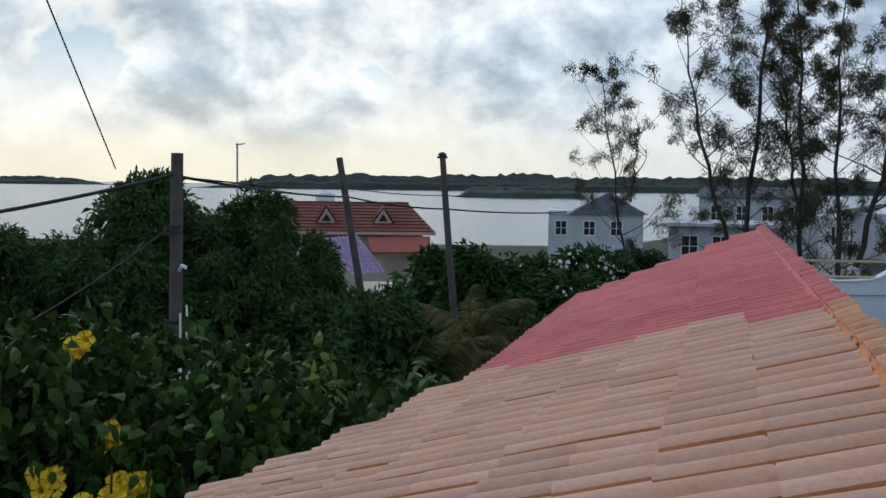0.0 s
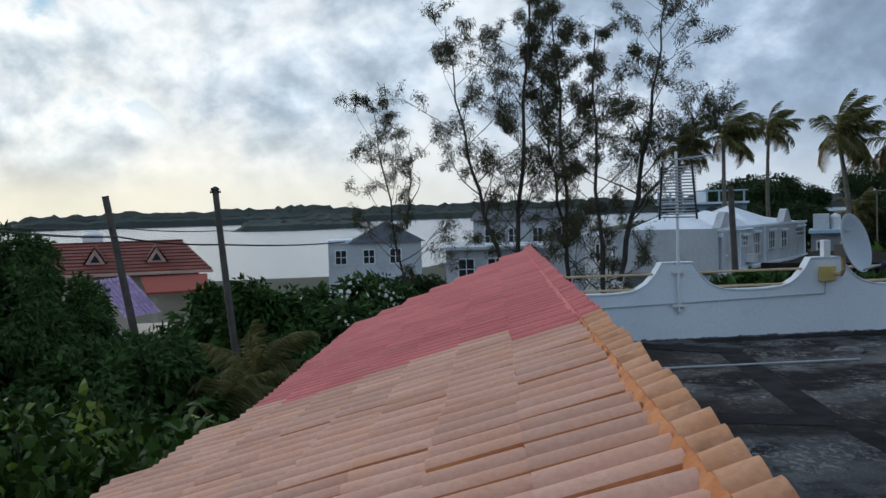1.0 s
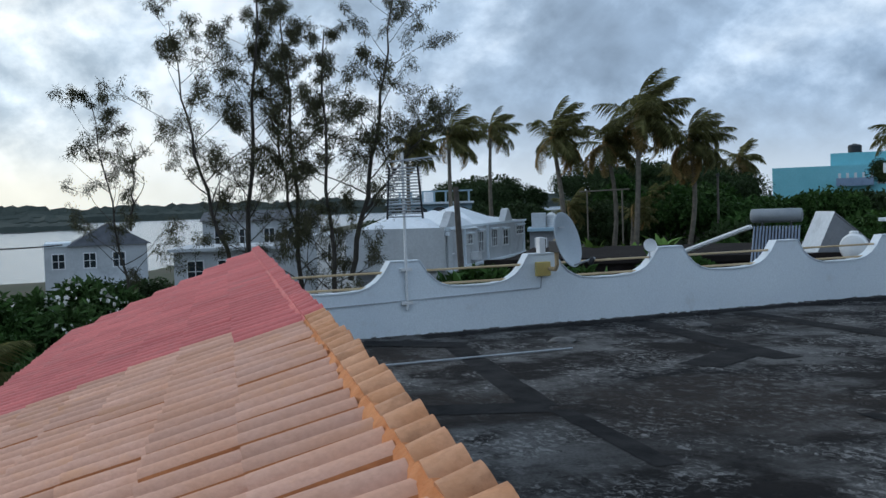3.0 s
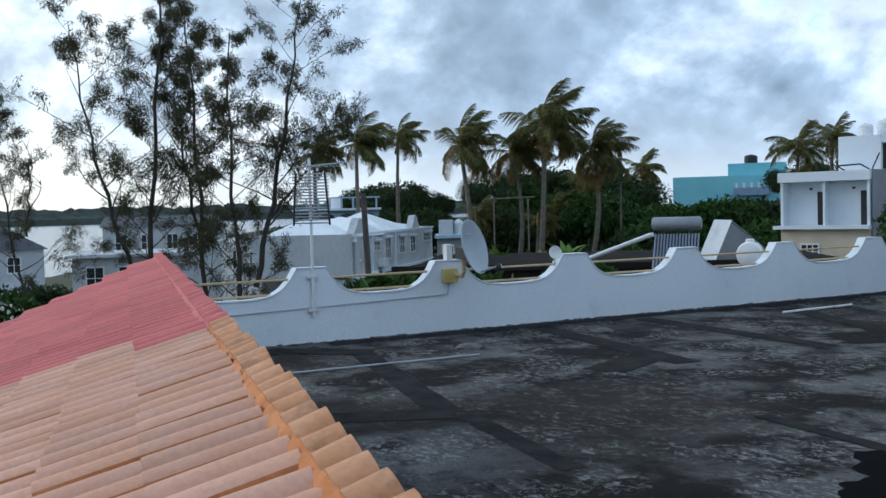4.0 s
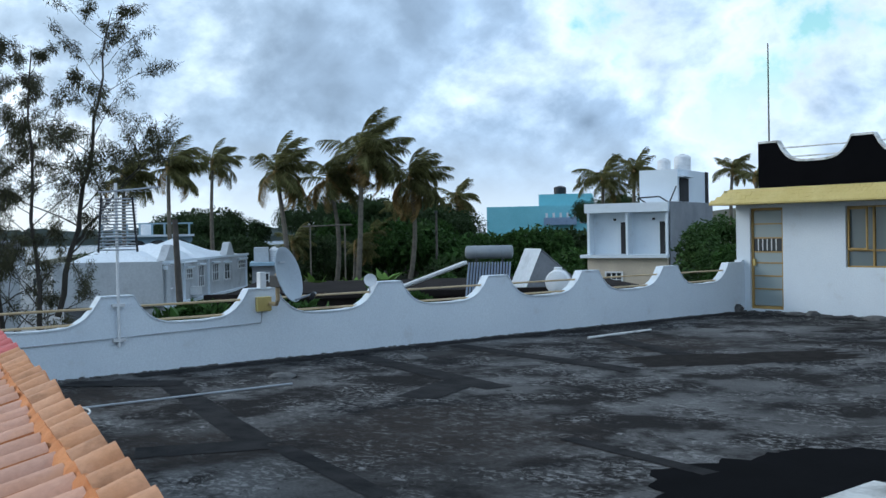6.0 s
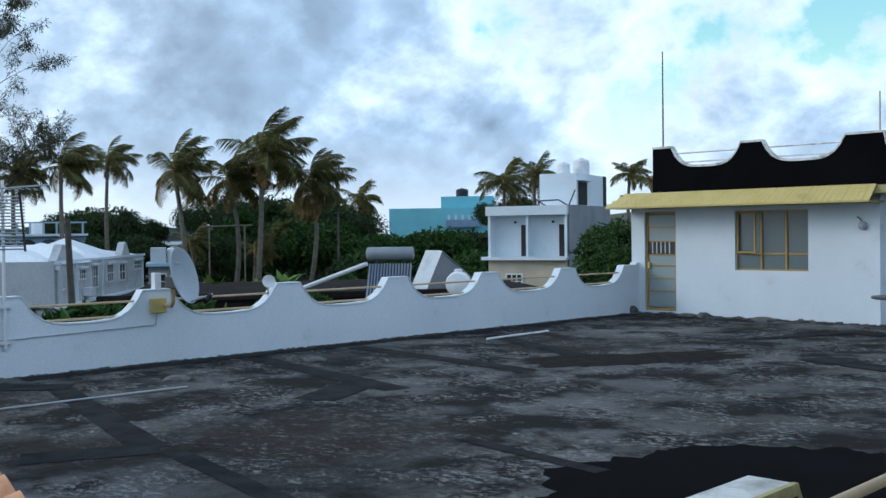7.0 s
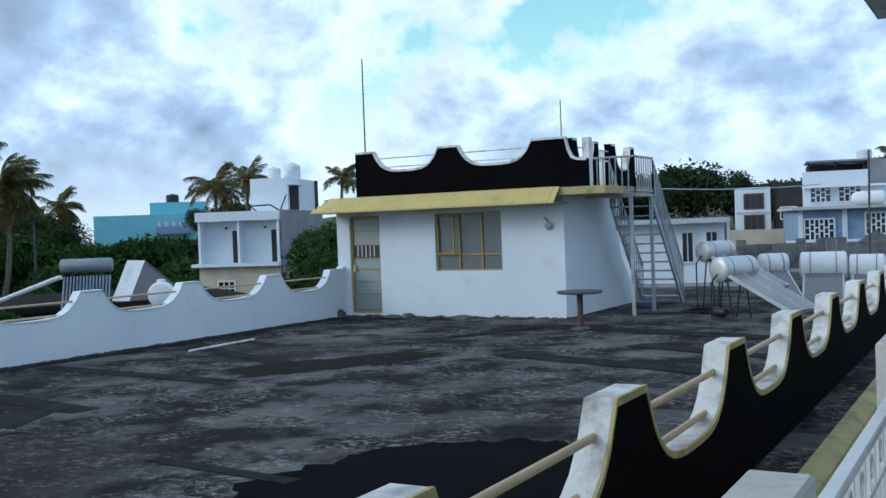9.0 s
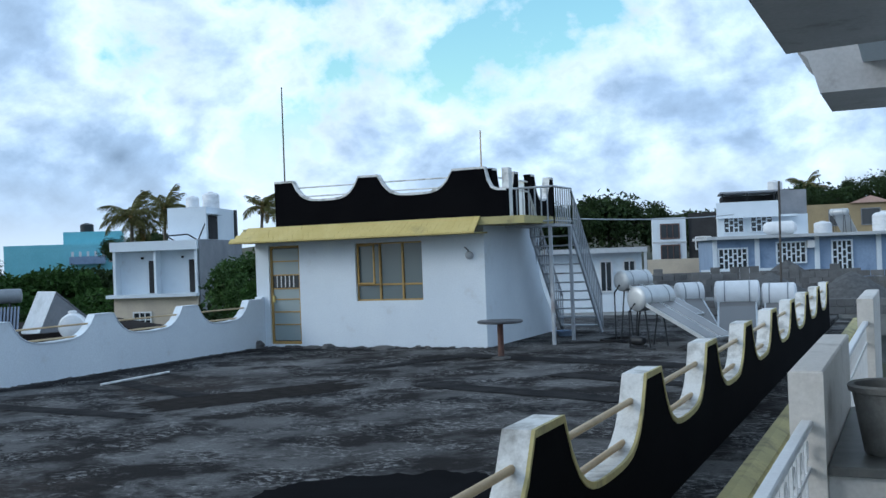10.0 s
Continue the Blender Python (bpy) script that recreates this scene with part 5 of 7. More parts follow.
broad_tree("garden_tree", "dark dense shrub tree below the tiled roof", (-12.5, 0.2, -6.2), 4, (-12.8, 0.0, -3.4), (2.4, 1.7, 2.2), 130, 90, 0.2, leaf_dark, 20, 0.5, "garden trees", 0.2)
broad_tree("garden_tree", "dark leafy shrub tree beyond the roof corner", (-19, 2.4, -6.2), 4, (-19.5, 2.2, -2.9), (2.3, 2.2, 2.4), 130, 90, 0.22, leaf_dark, 24, 0.5, "garden trees", 0.2)
broad_tree("garden_tree", "dark shrub tree against the parapet wall", (-16, 4.6, -6.2), 4, (-16.6, 4.4, -2.6), (1.8, 1.6, 2.4), 100, 90, 0.22, leaf_dark, 25, 0.5, "garden trees", 0.2)

# flowering creeper over the roof's lower edge
cr = thing("flowering_creeper", "leafy green creeper with yellow trumpet flowers beside the tiled roof", "creeper", at=(-5.4, -1.6, -6.2))
rg = random.Random(31)
stems, cl = Shape(), []
for i in range(46):
    y0 = rg.uniform(-3.2, -0.62)
    x0 = rg.uniform(-6.3, -4.7)
    h = 0.88 - 0.26 * smooth01((y0 + 2.2) / 0.5) + 0.18 * smooth01((y0 + 1.6) / 0.3) - 0.12 * smooth01((y0 + 1.0) / 0.3) + rg.uniform(-0.34, 0.08)
    stems.tube([(x0, y0, -2.2), (x0 + rg.uniform(-0.2, 0.2), y0 + rg.uniform(-0.2, 0.2), -0.6), (x0 + rg.uniform(-0.2, 0.3), y0 + rg.uniform(-0.2, 0.2), h)], [0.02, 0.014, 0.005], 5)
    for k in range(15):
        cl.append((x0 + rg.uniform(-0.35, 0.4), y0 + rg.uniform(-0.3, 0.3), h - abs(rg.gauss(0, 0.6)) - 0.02))
tagged(part("stem_tangle", stems, bark, cr, "", True, False), kind="stuff")
part("leaves", leaves(cl, 0.20, 24, 0.095, 0.058, 32, 0.7, 0.3, 0.12, "ovate"), leaf_bush, cr, "pointed green leaves", False, False)
yl = [c for c in cl if c[1] > -1.7 and c[2] > -0.25][:70]
part("young_leaves", leaves(yl, 0.2, 6, 0.09, 0.055, 33, 0.4, shape="ovate"), leaf_young, cr, "yellow-green young leaves", False, False)
tagged(part("young_shoot", leaves([(-4.95, -0.92, 0.66 + 0.06 * k) for k in range(5)] + [(-5.1, -0.66, 0.62)], 0.06, 5, 0.08, 0.05, 35, 0.3, shape="ovate"), leaf_young, cr, "", False, False), kind="stuff")
inner = [(c[0] - 0.3, c[1], c[2] - 0.5) for c in cl[::3]]
part("inner_leaves", leaves(inner, 0.4, 16, 0.2, 0.14, 34, 0.5), leaf_dark, cr, "shaded inner leaves", False, False)


def trumpet(p, rg_):
    s = Shape()
    m = Matrix.Translation(p) @ pose(0, 0, 0, rg_.uniform(40, 110), 0, rg_.uniform(50, 130))
    s.lathe([(0.006, -0.05), (0.012, -0.02), (0.022, 0.0)], 8, m, False)
    for k in range(5):
        a = k * 2 * math.pi / 5
        u, w_ = Vector((math.cos(a), math.sin(a), 0)), Vector((-math.sin(a), math.cos(a), 0))
        s.add([u * 0.018 - w_ * 0.012, u * 0.018 + w_ * 0.012, u * 0.04 + w_ * 0.024 + Vector((0, 0, 0.012)), u * 0.052, u * 0.04 - w_ * 0.024 + Vector((0, 0, 0.012))], [(0, 1, 2, 3, 4)], m)
    return s


for c, n in (((-5.15, -2.2, 0.90), 4), ((-4.8, -1.9, 0.55), 3), ((-4.5, -2.08, 0.39), 6), ((-4.6, -1.73, 0.34), 11), ((-4.45, -1.8, 0.31), 6), ((-4.5, -1.93, 0.33), 3)):
    for k in range(n):
        p = Vector(c) + Vector((rg.uniform(-0.03, 0.03), rg.uniform(-0.07, 0.07), rg.uniform(-0.05, 0.05)))
        part("flower", trumpet(p, rg), petal, cr, "yellow trumpet flower", False, False)


# coconut palms
def frond_mesh(length, droop, twist, seed, n=34, mat_=None, leaflet=0.5):
    """One feather leaf along +X, arching down: a thin rib with paired leaflets."""
    rg_ = random.Random(seed)
    s = Shape()
    rib = []
    x = z = 0.0
    for i in range(13):
        u = i / 12
        ang = radians(32 - droop * u ** 1.3)
        rib.append(Vector((x, 0.10 * twist * u * u * length, z)))
        x += math.cos(ang) * length / 12
        z += math.sin(ang) * length / 12
    s.tube(rib, [0.014 - 0.011 * i / 12 for i in range(13)], 4)
    for i in range(n):
        u = 0.10 + 0.9 * i / (n - 1)
        j = min(11, int(u * 12))
        p = rib[j].lerp(rib[j + 1], u * 12 - j)
        d = (rib[j + 1] - rib[j]).normalized()
        L = leaflet * math.sin(math.pi * (0.18 + 0.76 * u)) * rg_.uniform(0.8, 1.1) + 0.05
        for sg in (-1, 1):
            out = (Vector((0, sg, 0)) * 0.75 + d * 0.65 + Vector((0, 0, -0.35 - 0.4 * rg_.random()))).normalized()
            w_ = d * 0.011
            mid = p + out * L * 0.55
            tip = p + out * L + Vector((0, 0, -0.22 * L))
            s.add([p - w_, p + w_, mid + w_ * 0.8, tip, mid - w_ * 0.8], [(0, 1, 2, 3, 4)])
    return s.mesh("frond", mat_ or leaf_palm, False, False)


FRONDS = {}
for k in range(5):
    FRONDS["g", k] = frond_mesh(1.0, 48 + 11 * k, (-1) ** k * 0.5, 40 + k, leaflet=0.29)
    FRONDS["d", k] = frond_mesh(1.0, 95 + 8 * k, 0.4, 50 + k, leaflet=0.25, mat_=leaf_dry)
WIND = Vector((0.54, 0.84, 0))


def palm(at, top, r, size, seed, label, wind=0.9, n=22, dry=5, group="coconut palms"):
    rg_ = random.Random(seed)
    a, c = Vector(at), Vector(top)
    p = thing("coconut_palm", label, "palm tree", group, at=at)
    bend = Vector((rg_.uniform(-0.4, 0.4), rg_.uniform(-0.4, 0.4), 0))
    pts = [a.lerp(c, i / 10) + bend * math.sin(math.pi * i / 10) for i in range(11)]
    part("trunk", Shape().tube(pts, [r * (1.25 - 0.5 * i / 10) for i in range(11)], 8), palm_bark, p, "", True)
    part("crown_heart", Shape().lathe([(r * 0.6, -0.5), (r * 1.5, -0.2), (r * 1.2, 0.25), (r * 0.3, 0.5)], 8, Matrix.Translation(c)), leaf_dry, p, "", True)
    for i in range(n + dry):
        dead = i >= n
        az = rg_.uniform(0, 2 * math.pi) if dead else 2 * math.pi * i / n * 2.4
        d = Vector((math.cos(az), math.sin(az), 0)) + WIND * (wind * rg_.uniform(0.35, 1.25))
        d.normalize()
        lift = rg_.uniform(-62, -5) if dead else 72 - 104 * (i / n) ** 0.8 + rg_.uniform(-12, 12)
        ob = new("frond", FRONDS["d" if dead else "g", rg_.randrange(5)])
        ob.parent, ob.matrix_parent_inverse = p, p.matrix_basis.inverted()
        L = size * rg_.uniform(0.8, 1.08) * (0.95 if dead else 1)
        ob.matrix_basis = Matrix.Translation(c) @ pose(0, 0, 0, 0, 0, math.degrees(math.atan2(d.y, d.x))) @ pose(0, 0, 0, rg_.uniform(-35, 35), -lift + 20, 0) @ Matrix.Scale(L, 4)
    return p


for i, (b_, t_, r_, sz, lab, nn, dd) in enumerate((
        ((-66.7, 34.4, -2), (-66.7, 34.4, 6.9), 0.17, 2.6, "slim coconut palm bending in the wind", 16, 2),
        ((-58.8, 27.8, -4), (-58.9, 27.4, 5.9), 0.17, 3.0, "coconut palm behind the antenna", 20, 3),
        ((-60.5, 25.2, -4), (-60.5, 25.2, 5.4), 0.17, 2.8, "leaning coconut palm by the villa", 18, 3),
        ((-51.3, 31.2, -3), (-51.6, 30.6, 5.3), 0.18, 3.1, "coconut palm with windblown yellowing fronds", 22, 7),
        ((-51.6, 34.4, -2.5), (-51.6, 34.2, 5.0), 0.17, 3.0, "coconut palm with many dry hanging fronds", 20, 8),
        ((-49.2, 34.4, -2.5), (-48.9, 34.7, 6.3), 0.19, 3.5, "tall coconut palm tossed by the wind", 26, 6),
        ((-49.0, 38.0, -2), (-48.8, 38.2, 4.9), 0.18, 3.2, "coconut palm with brown drooping fronds", 22, 9),
        ((-49.3, 56.5, 0), (-49.4, 56.3, 5.2), 0.17, 2.7, "coconut palm with spread fronds beyond the grey house", 18, 1),
        ((-50.8, 61.5, 0), (-50.8, 61.5, 6.0), 0.17, 2.7, "coconut palm behind the water tanks", 18, 1),
        ((-46.5, 68.0, 0), (-46.5, 68.0, 6.1), 0.17, 2.2, "distant coconut palm behind the rooftop room", 16, 1),
        ((-66.5, 57.0, 0), (-66.5, 57.0, 4.6), 0.2, 2.6, "old coconut palm with a dry brown crown", 16, 8),
        ((-36.0, 55.0, 1), (-36.0, 55.0, 4.6), 0.16, 2.0, "small coconut palm beside the grey house", 14, 1),
        ((-9.4, 107.8, 3), (-9.4, 107.8, 7.0), 0.22, 2.6, "coconut palm on the far hill", 18, 1),
        ((-60.0, 46.0, -1), (-60.3, 45.8, 3.6), 0.13, 2.0, "short palm rising out of the dark wood", 14, 5),
        ((-55.5, 40.5, -2), (-55.6, 40.3, 1.6), 0.12, 2.0, "young palm among the dark trees", 14, 4),
        ((-52.5, 36.5, -2.5), (-52.4, 36.6, 0.8), 0.12, 1.8, "low palm under the tall coconut palms", 14, 5),
        ((-56.5, 34.5, -2.5), (-56.5, 34.6, 1.2), 0.12, 1.9, "low palm behind the villa roofs", 14, 3),
        ((-17.5, -1.6, -6.2), (-17.2, -1.2, -1.7), 0.14, 1.8, "young coconut palm in the dark garden", 14, 2),
        ((-20.1, -0.4, -6.2), (-20.1, -0.4, -1.3), 0.12, 1.7, "small garden palm with long green fronds", 12, 1))):
    palm(b_, t_, r_ * 0.8, sz * 0.88, 100 + i, lab, 0.25 if i in (7, 8, 9, 12, 17, 18) else 1.0, nn + 6, dd)


# casuarinas: thin stems with feathery needle tufts
def casuarina(at, stems_, seed, label, dens=1.0):
    rg_ = random.Random(seed)
    tr_ = thing("casuarina_tree", label, "tree", "casuarinas", at=at)
    wood, tips = Shape(), []
    dens *= 0.8

    def limb(p, d, L, r, depth):
        pts = [Vector(p)]
        d = Vector(d)
        n_ = 5
        for i in range(n_):
            d = (d + Vector((rg_.gauss(0, 0.12), rg_.gauss(0, 0.12), rg_.gauss(0.02, 0.08)))).normalized()
            pts.append(pts[-1] + d * L / n_)
        wood.tube(pts, [max(0.006, r * (1 - 0.75 * i / n_)) for i in range(n_ + 1)], 5, False)
        if depth:
            for k in range(int((4 if depth == 2 else 3) * dens + rg_.random())):
                u = rg_.uniform(0.35, 1.0)
                j = min(n_ - 1, int(u * n_))
                q_ = pts[j].lerp(pts[j + 1], u * n_ - j)
                side = Vector((rg_.gauss(0, 1), rg_.gauss(0, 1), rg_.gauss(0.35, 0.5))).normalized()
                limb(q_, (d * 0.7 + side * 0.9).normalized(), L * rg_.uniform(0.35, 0.6), r * 0.4, depth - 1)
        tips.append(pts[-1])
        if depth < 2:
            tips.extend(pts[2:5])

    for s0, s1, bow, r, start in stems_:
        a, c = Vector(s0), Vector(s1)
        H = (c - a).length
        side = Vector((rg_.gauss(0, 0.3), 1, 0)).normalized()
        pts = [a.lerp(c, i / 14) + side * bow * math.sin(math.pi * (i / 14)) + Vector((0, 0.06 * math.sin(i * 1.9 + seed), 0)) for i in range(15)]
        wood.tube(pts, [r * 0.74 * (1 - 0.86 * i / 14) for i in range(15)], 7)
        nb = int(H * 2.6 * dens)
        for k in range(nb):
            u = start + (1 - start) * k / nb
            j = min(13, int(u * 14))
            p = pts[j].lerp(pts[j + 1], u * 14 - j)
            az = k * 2.4 + rg_.uniform(-0.4, 0.4)
            d = Vector((math.cos(az), math.sin(az), rg_.uniform(0.45, 1.0)))
            limb(p, d.normalized(), (0.6 + 2.3 * (1 - u) ** 0.6 * smooth01(u * 3)) * rg_.uniform(0.5, 1.2), 0.028 * (1.2 - u), 2)
        tips.append(pts[-1])
    part("trunk", wood, bark, tr_, "slim dark stems and twigs", False, False)
    c = np.array([tuple(p) for p in tips])
    part("foliage", leaves(c, 0.13, 13, 0.145, 0.020, seed + 3, 0.55, 0.1, 0.0), leaf_casu, tr_, "feathery drooping needles", False, False)
    return tr_


casuarina((-31.3, 7.1, -6), [((-31.3, 7.1, -6), (-31.0, 8.2, 9.6), 0.0, 0.17, 0.30), ((-31.2, 7.2, -0.5), (-31.3, 5.5, 7.4), -0.25, 0.10, 0.25)], 61, "tall slim casuarina with two feathery stems")
casuarina((-31.7, 9.3, -6), [((-31.7, 9.3, -6), (-31.7, 9.0, 8.4), 0.15, 0.15, 0.33), ((-31.7, 9.3, 0.5), (-31.5, 8.4, 7.2), -0.1, 0.08, 0.25)], 62, "tall casuarina with thin feathery foliage")
casuarina((-28.3, 10.0, -6), [((-28.3, 10.0, -6), (-28.2, 9.2, 6.8), -0.35, 0.15, 0.36), ((-28.3, 9.8, -0.4), (-27.9, 11.3, 8.0), 0.15, 0.12, 0.2), ((-28.2, 10.3, 1.6), (-27.8, 12.5, 4.3), 0.0, 0.07, 0.2)], 63, "forked casuarina leaning over the terrace")
casuarina((-33.7, 4.8, -6), [((-33.7, 4.9, -6), (-33.9, 3.4, 5.4), 0.1, 0.10, 0.45), ((-33.7, 4.4, 1.2), (-33.7, 4.6, 4.4), 0.1, 0.05, 0.2)], 64, "small wispy casuarina near the lagoon", 0.8)


# ---- neighbouring buildings ----
class House:
    """A building on a front line from a to b (left to right as seen), going back by depth."""

    def __init__(self, name, label, a, b_, depth, z0, z1, material, group=""):
        a, b_ = Vector((*a, 0)), Vector((*b_, 0))
        self.w, self.d, self.z0, self.z1 = (b_ - a).length, depth, z0, z1
        self.m = Matrix.Translation(a) @ Matrix.Rotation(math.atan2(b_.y - a.y, b_.x - a.x), 4, "Z")
        self.o = thing(name, label, "building", group, at=(a.x, a.y, z0))
        part("wall", Shape().box((0, 0, z0), (self.w, depth, z1), self.m), material, self.o)

    def box(self, name, a, b_, material, label="", bevel=0.0, parent=None):
        return part(name, Shape().box(a, b_, self.m, bevel), material, parent or self.o, label)

    def window(self, x, z, w_, h, frame=None, bars=2, side=None, cross=1, name="window", pane=None):
        """A framed opening on the front, or on the side wall at that x position."""
        frame = frame or plastic_white
        mm = self.m if side is None else self.m @ (Matrix.Translation((self.w, 0, 0)) @ Matrix.Rotation(radians(90), 4, "Z") if side == "right" else Matrix.Translation((0, self.d, 0)) @ Matrix.Rotation(radians(-90), 4, "Z"))
        t_ = 0.07
        rim = [(x - t_, z - t_), (x + w_ + t_, z - t_), (x + w_ + t_, z + h + t_), (x - t_, z + h + t_), (x, z), (x + w_, z), (x + w_, z + h), (x, z + h)]
        v = [(u, y, q) for y in (-0.06, 0.0) for u, q in rim]
        f = []
        for i in range(4):
            k = (i + 1) % 4
            f += [(i, k, 4 + k, 4 + i), (8 + i, 12 + i, 12 + k, 8 + k), (i, 8 + i, 8 + k, k), (4 + i, 4 + k, 12 + k, 12 + i)]
        f = part(name, Shape().add(v, f, mm), frame, self.o)
        for i in range(1, bars):
            xx = x + w_ * i / bars
            part("glazing_bar", Shape().box((xx - 0.025, -0.045, z), (xx + 0.025, -0.012, z + h), mm), frame, f)
        for i in range(1, cross + 1):
            zz = z + h * i / (cross + 1)
            part("glazing_bar", Shape().box((x, -0.043, zz - 0.02), (x + w_, -0.014, zz + 0.02), mm), frame, f)
        part("pane", Shape().box((x, -0.011, z), (x + w_, -0.004, z + h), mm), pane or glass, f)

    def gable(self, x0, x1, y0, y1, z0, z1, material, axis="x", name="roof", over=0.25, hip=0.0):
        s = Shape()
        x0, x1, y0, y1 = x0 - over, x1 + over, y0 - over, y1 + over
        if axis == "x":
            ym = (y0 + y1) / 2
            v = [(x0, y0, z0), (x1, y0, z0), (x1, y1, z0), (x0, y1, z0), (x0 + hip, ym, z1), (x1 - hip, ym, z1)]
            f = [(0, 1, 5, 4), (2, 3, 4, 5), (1, 2, 5), (3, 0, 4), (3, 2, 1, 0)]
        else:
            xm = (x0 + x1) / 2
            v = [(x0, y0, z0), (x1, y0, z0), (x1, y1, z0), (x0, y1, z0), (xm, y0 + hip, z1), (xm, y1 - hip, z1)]
            f = [(1, 2, 5, 4), (3, 0, 4, 5), (0, 1, 4), (2, 3, 5), (3, 2, 1, 0)]
        s.add(v, f, self.m)
        return part(name, s, material, self.o)


def water_tank(at, r, h, label="pale blue-white plastic water tank", shell=None):
    shell = shell or plastic_white
    w_ = thing("water_tank", label, "water tank", "water tanks", at=at)
    prof = [(r, 0)]
    for i in range(5):
        z = h * 0.8 * i / 5
        prof += [(r, z + 0.01), (r, z + h * 0.12), (r * 0.97, z + h * 0.14), (r * 0.97, z + h * 0.16)]
    part("tank_body", Shape().lathe(prof + [(r, h * 0.8), (r * 0.75, h * 0.93), (r * 0.35, h * 0.96)], 24, pose(*at)), shell, w_, "", True)
    part("lid", Shape().lathe([(r * 0.34, h * 0.955), (r * 0.34, h), (r * 0.28, h * 1.02)], 16, pose(*at)), shell, w_, "", True)


# red roofed house by the lagoon
h = House("red_roof_house", "house with a red tiled roof and two small triangular dormers", (-42.6, -8.9), (-43.3, -2.9), 6, -6.2, -0.5, cream, "neighbouring houses")
# front line runs left to right as seen
roofm = h.m
rs = Shape()
for r in range(9):
    u0, u1 = r / 9, (r + 1) / 9
    y0, y1 = -0.5 + 4.0 * u0, -0.5 + 4.0 * u1 + 0.06
    z0, z1 = -0.28 + 1.10 * u0, -0.28 + 1.10 * u1
    i0, i1 = -0.3 + 0.15 * u0, h.w + 0.45 - 1.0 * u0
    cs = Shape()
    cs.add([(i0, y0, z0 + 0.04), (i1, y0, z0 + 0.04), (i1 - 0.1, y1, z1 + 0.01), (i0, y1, z1 + 0.01), (i0, y0, z0 - 0.02), (i1, y0, z0 - 0.02)], [(0, 1, 2, 3), (4, 5, 1, 0)], roofm)
    part("tile_course", cs, red_tile, h.o, "", False, False)
rs.add([(-0.15, 3.5, 0.82), (h.w - 0.55, 3.5, 0.82), (h.w + 0.45, 7.5, -0.4), (-0.3, 7.5, -0.4)], [(0, 1, 2, 3)], roofm)
rs.add([(h.w + 0.45, -0.5, -0.38), (h.w + 0.45, 7.5, -0.4), (h.w - 0.55, 3.5, 0.82)], [(0, 1, 2)], roofm)
part("roof", rs, red_tile, h.o, "dark red tiles", False, False)
h.box("ridge_tiles", (-0.15, 3.42, 0.80), (h.w - 0.5, 3.58, 0.88), red_tile)
h.box("gutter", (-0.3, -0.62, -0.42), (h.w + 0.5, -0.48, -0.30), pink_trim, "pink eaves gutter")
for x in (1.96, 4.36):
    mm = roofm
    part("dormer", Shape().extrude([(x - 0.42, 0.0), (x + 0.42, 0.0), (x, 0.66)], "y", 0.55, 1.9, mm), pink_trim, h.o, "small pink framed triangular dormer")
    part("dormer_vent", Shape().extrude([(x - 0.2, 0.1), (x + 0.2, 0.1), (x, 0.42)], "y", 0.535, 0.548, mm), glass, h.o)
    part("dormer_roof", Shape().add([(x - 0.52, 0.48, -0.02), (x, 0.48, 0.76), (x + 0.52, 0.48, -0.02), (x, 2.6, 0.76), (x - 0.52, 1.9, -0.02), (x + 0.52, 1.9, -0.02)], [(0, 1, 3, 4), (1, 2, 5, 3)], mm), red_tile, h.o, "", False, False)
part("porch_roof", Shape().add([(3.7, -0.7, -0.50), (6.3, -0.7, -0.46), (6.2, -2.6, -0.98), (3.9, -2.6, -1.0), (3.7, -0.7, -0.56), (6.3, -0.7, -0.52), (6.2, -2.6, -1.06), (3.9, -2.6, -1.08)], [(0, 1, 2, 3), (3, 2, 6, 7), (1, 5, 6, 2), (0, 3, 7, 4)], roofm), red_flat, h.o, "plain red porch roof", False, False)
for x in (4.1, 6.0):
    h.box("porch_post", (x, -2.4, -6.2), (x + 0.15, -2.25, -1.06), cream)
water_tank((-47.2, -7.7, 0.5), 0.45, 0.85)
# purple tiled roof
h = House("purple_roof_house", "small house with a lilac purple tiled roof", (-31.6, -4.2), (-31.7, -2.9), 3.0, -6.2, -1.6, cream, "neighbouring houses")
ps = Shape()
for r in range(9):
    for c in range(8):
        u, v_ = r / 9, c / 8
        O, U, V = Vector((-31.33, -4.3, -1.13)), Vector((-1.86, -1.13, 1.03)), Vector((-0.12, 1.03, 0.12))
        p = O + U * u + V * v_
        a, b_ = U / 9 * 1.08, V / 8 * 0.97
        n_ = U.cross(V).normalized() * -0.03
        n_ = n_ if n_.z > 0 else -n_
        ps.add([p + n_, p + b_ + n_, p + b_ + a, p + a, p + b_ / 2 + n_ * 2.2, p + b_ / 2 + a + n_ * 1.2], [(0, 4, 5, 3), (4, 1, 2, 5)])
part("roof", ps, purple, h.o, "lilac tiles in rows", False, False)

# white house with a slate roof at the water's edge
h = House("lagoon_house", "white two-storey house with a dark slate roof by the water", (-70, 3.9), (-69.4, 10.2), 7, -6.5, -0.2, grey_wall, "neighbouring houses")
h.gable(1.6, 6.4, 0, 7, -0.2, 1.25, slate, "y", hip=1.5)
h.box("parapet", (0, -0.1, -0.2), (1.6, 5, 0.02), white)
for x in (0.5, 2.4, 4.2):
    h.window(x, -1.6, 0.7, 0.9)
    h.window(x, -4.2, 0.7, 1.2)
h.box("balcony_slab", (2.0, -1.2, -2.9), (6.3, 0, -2.75), white)
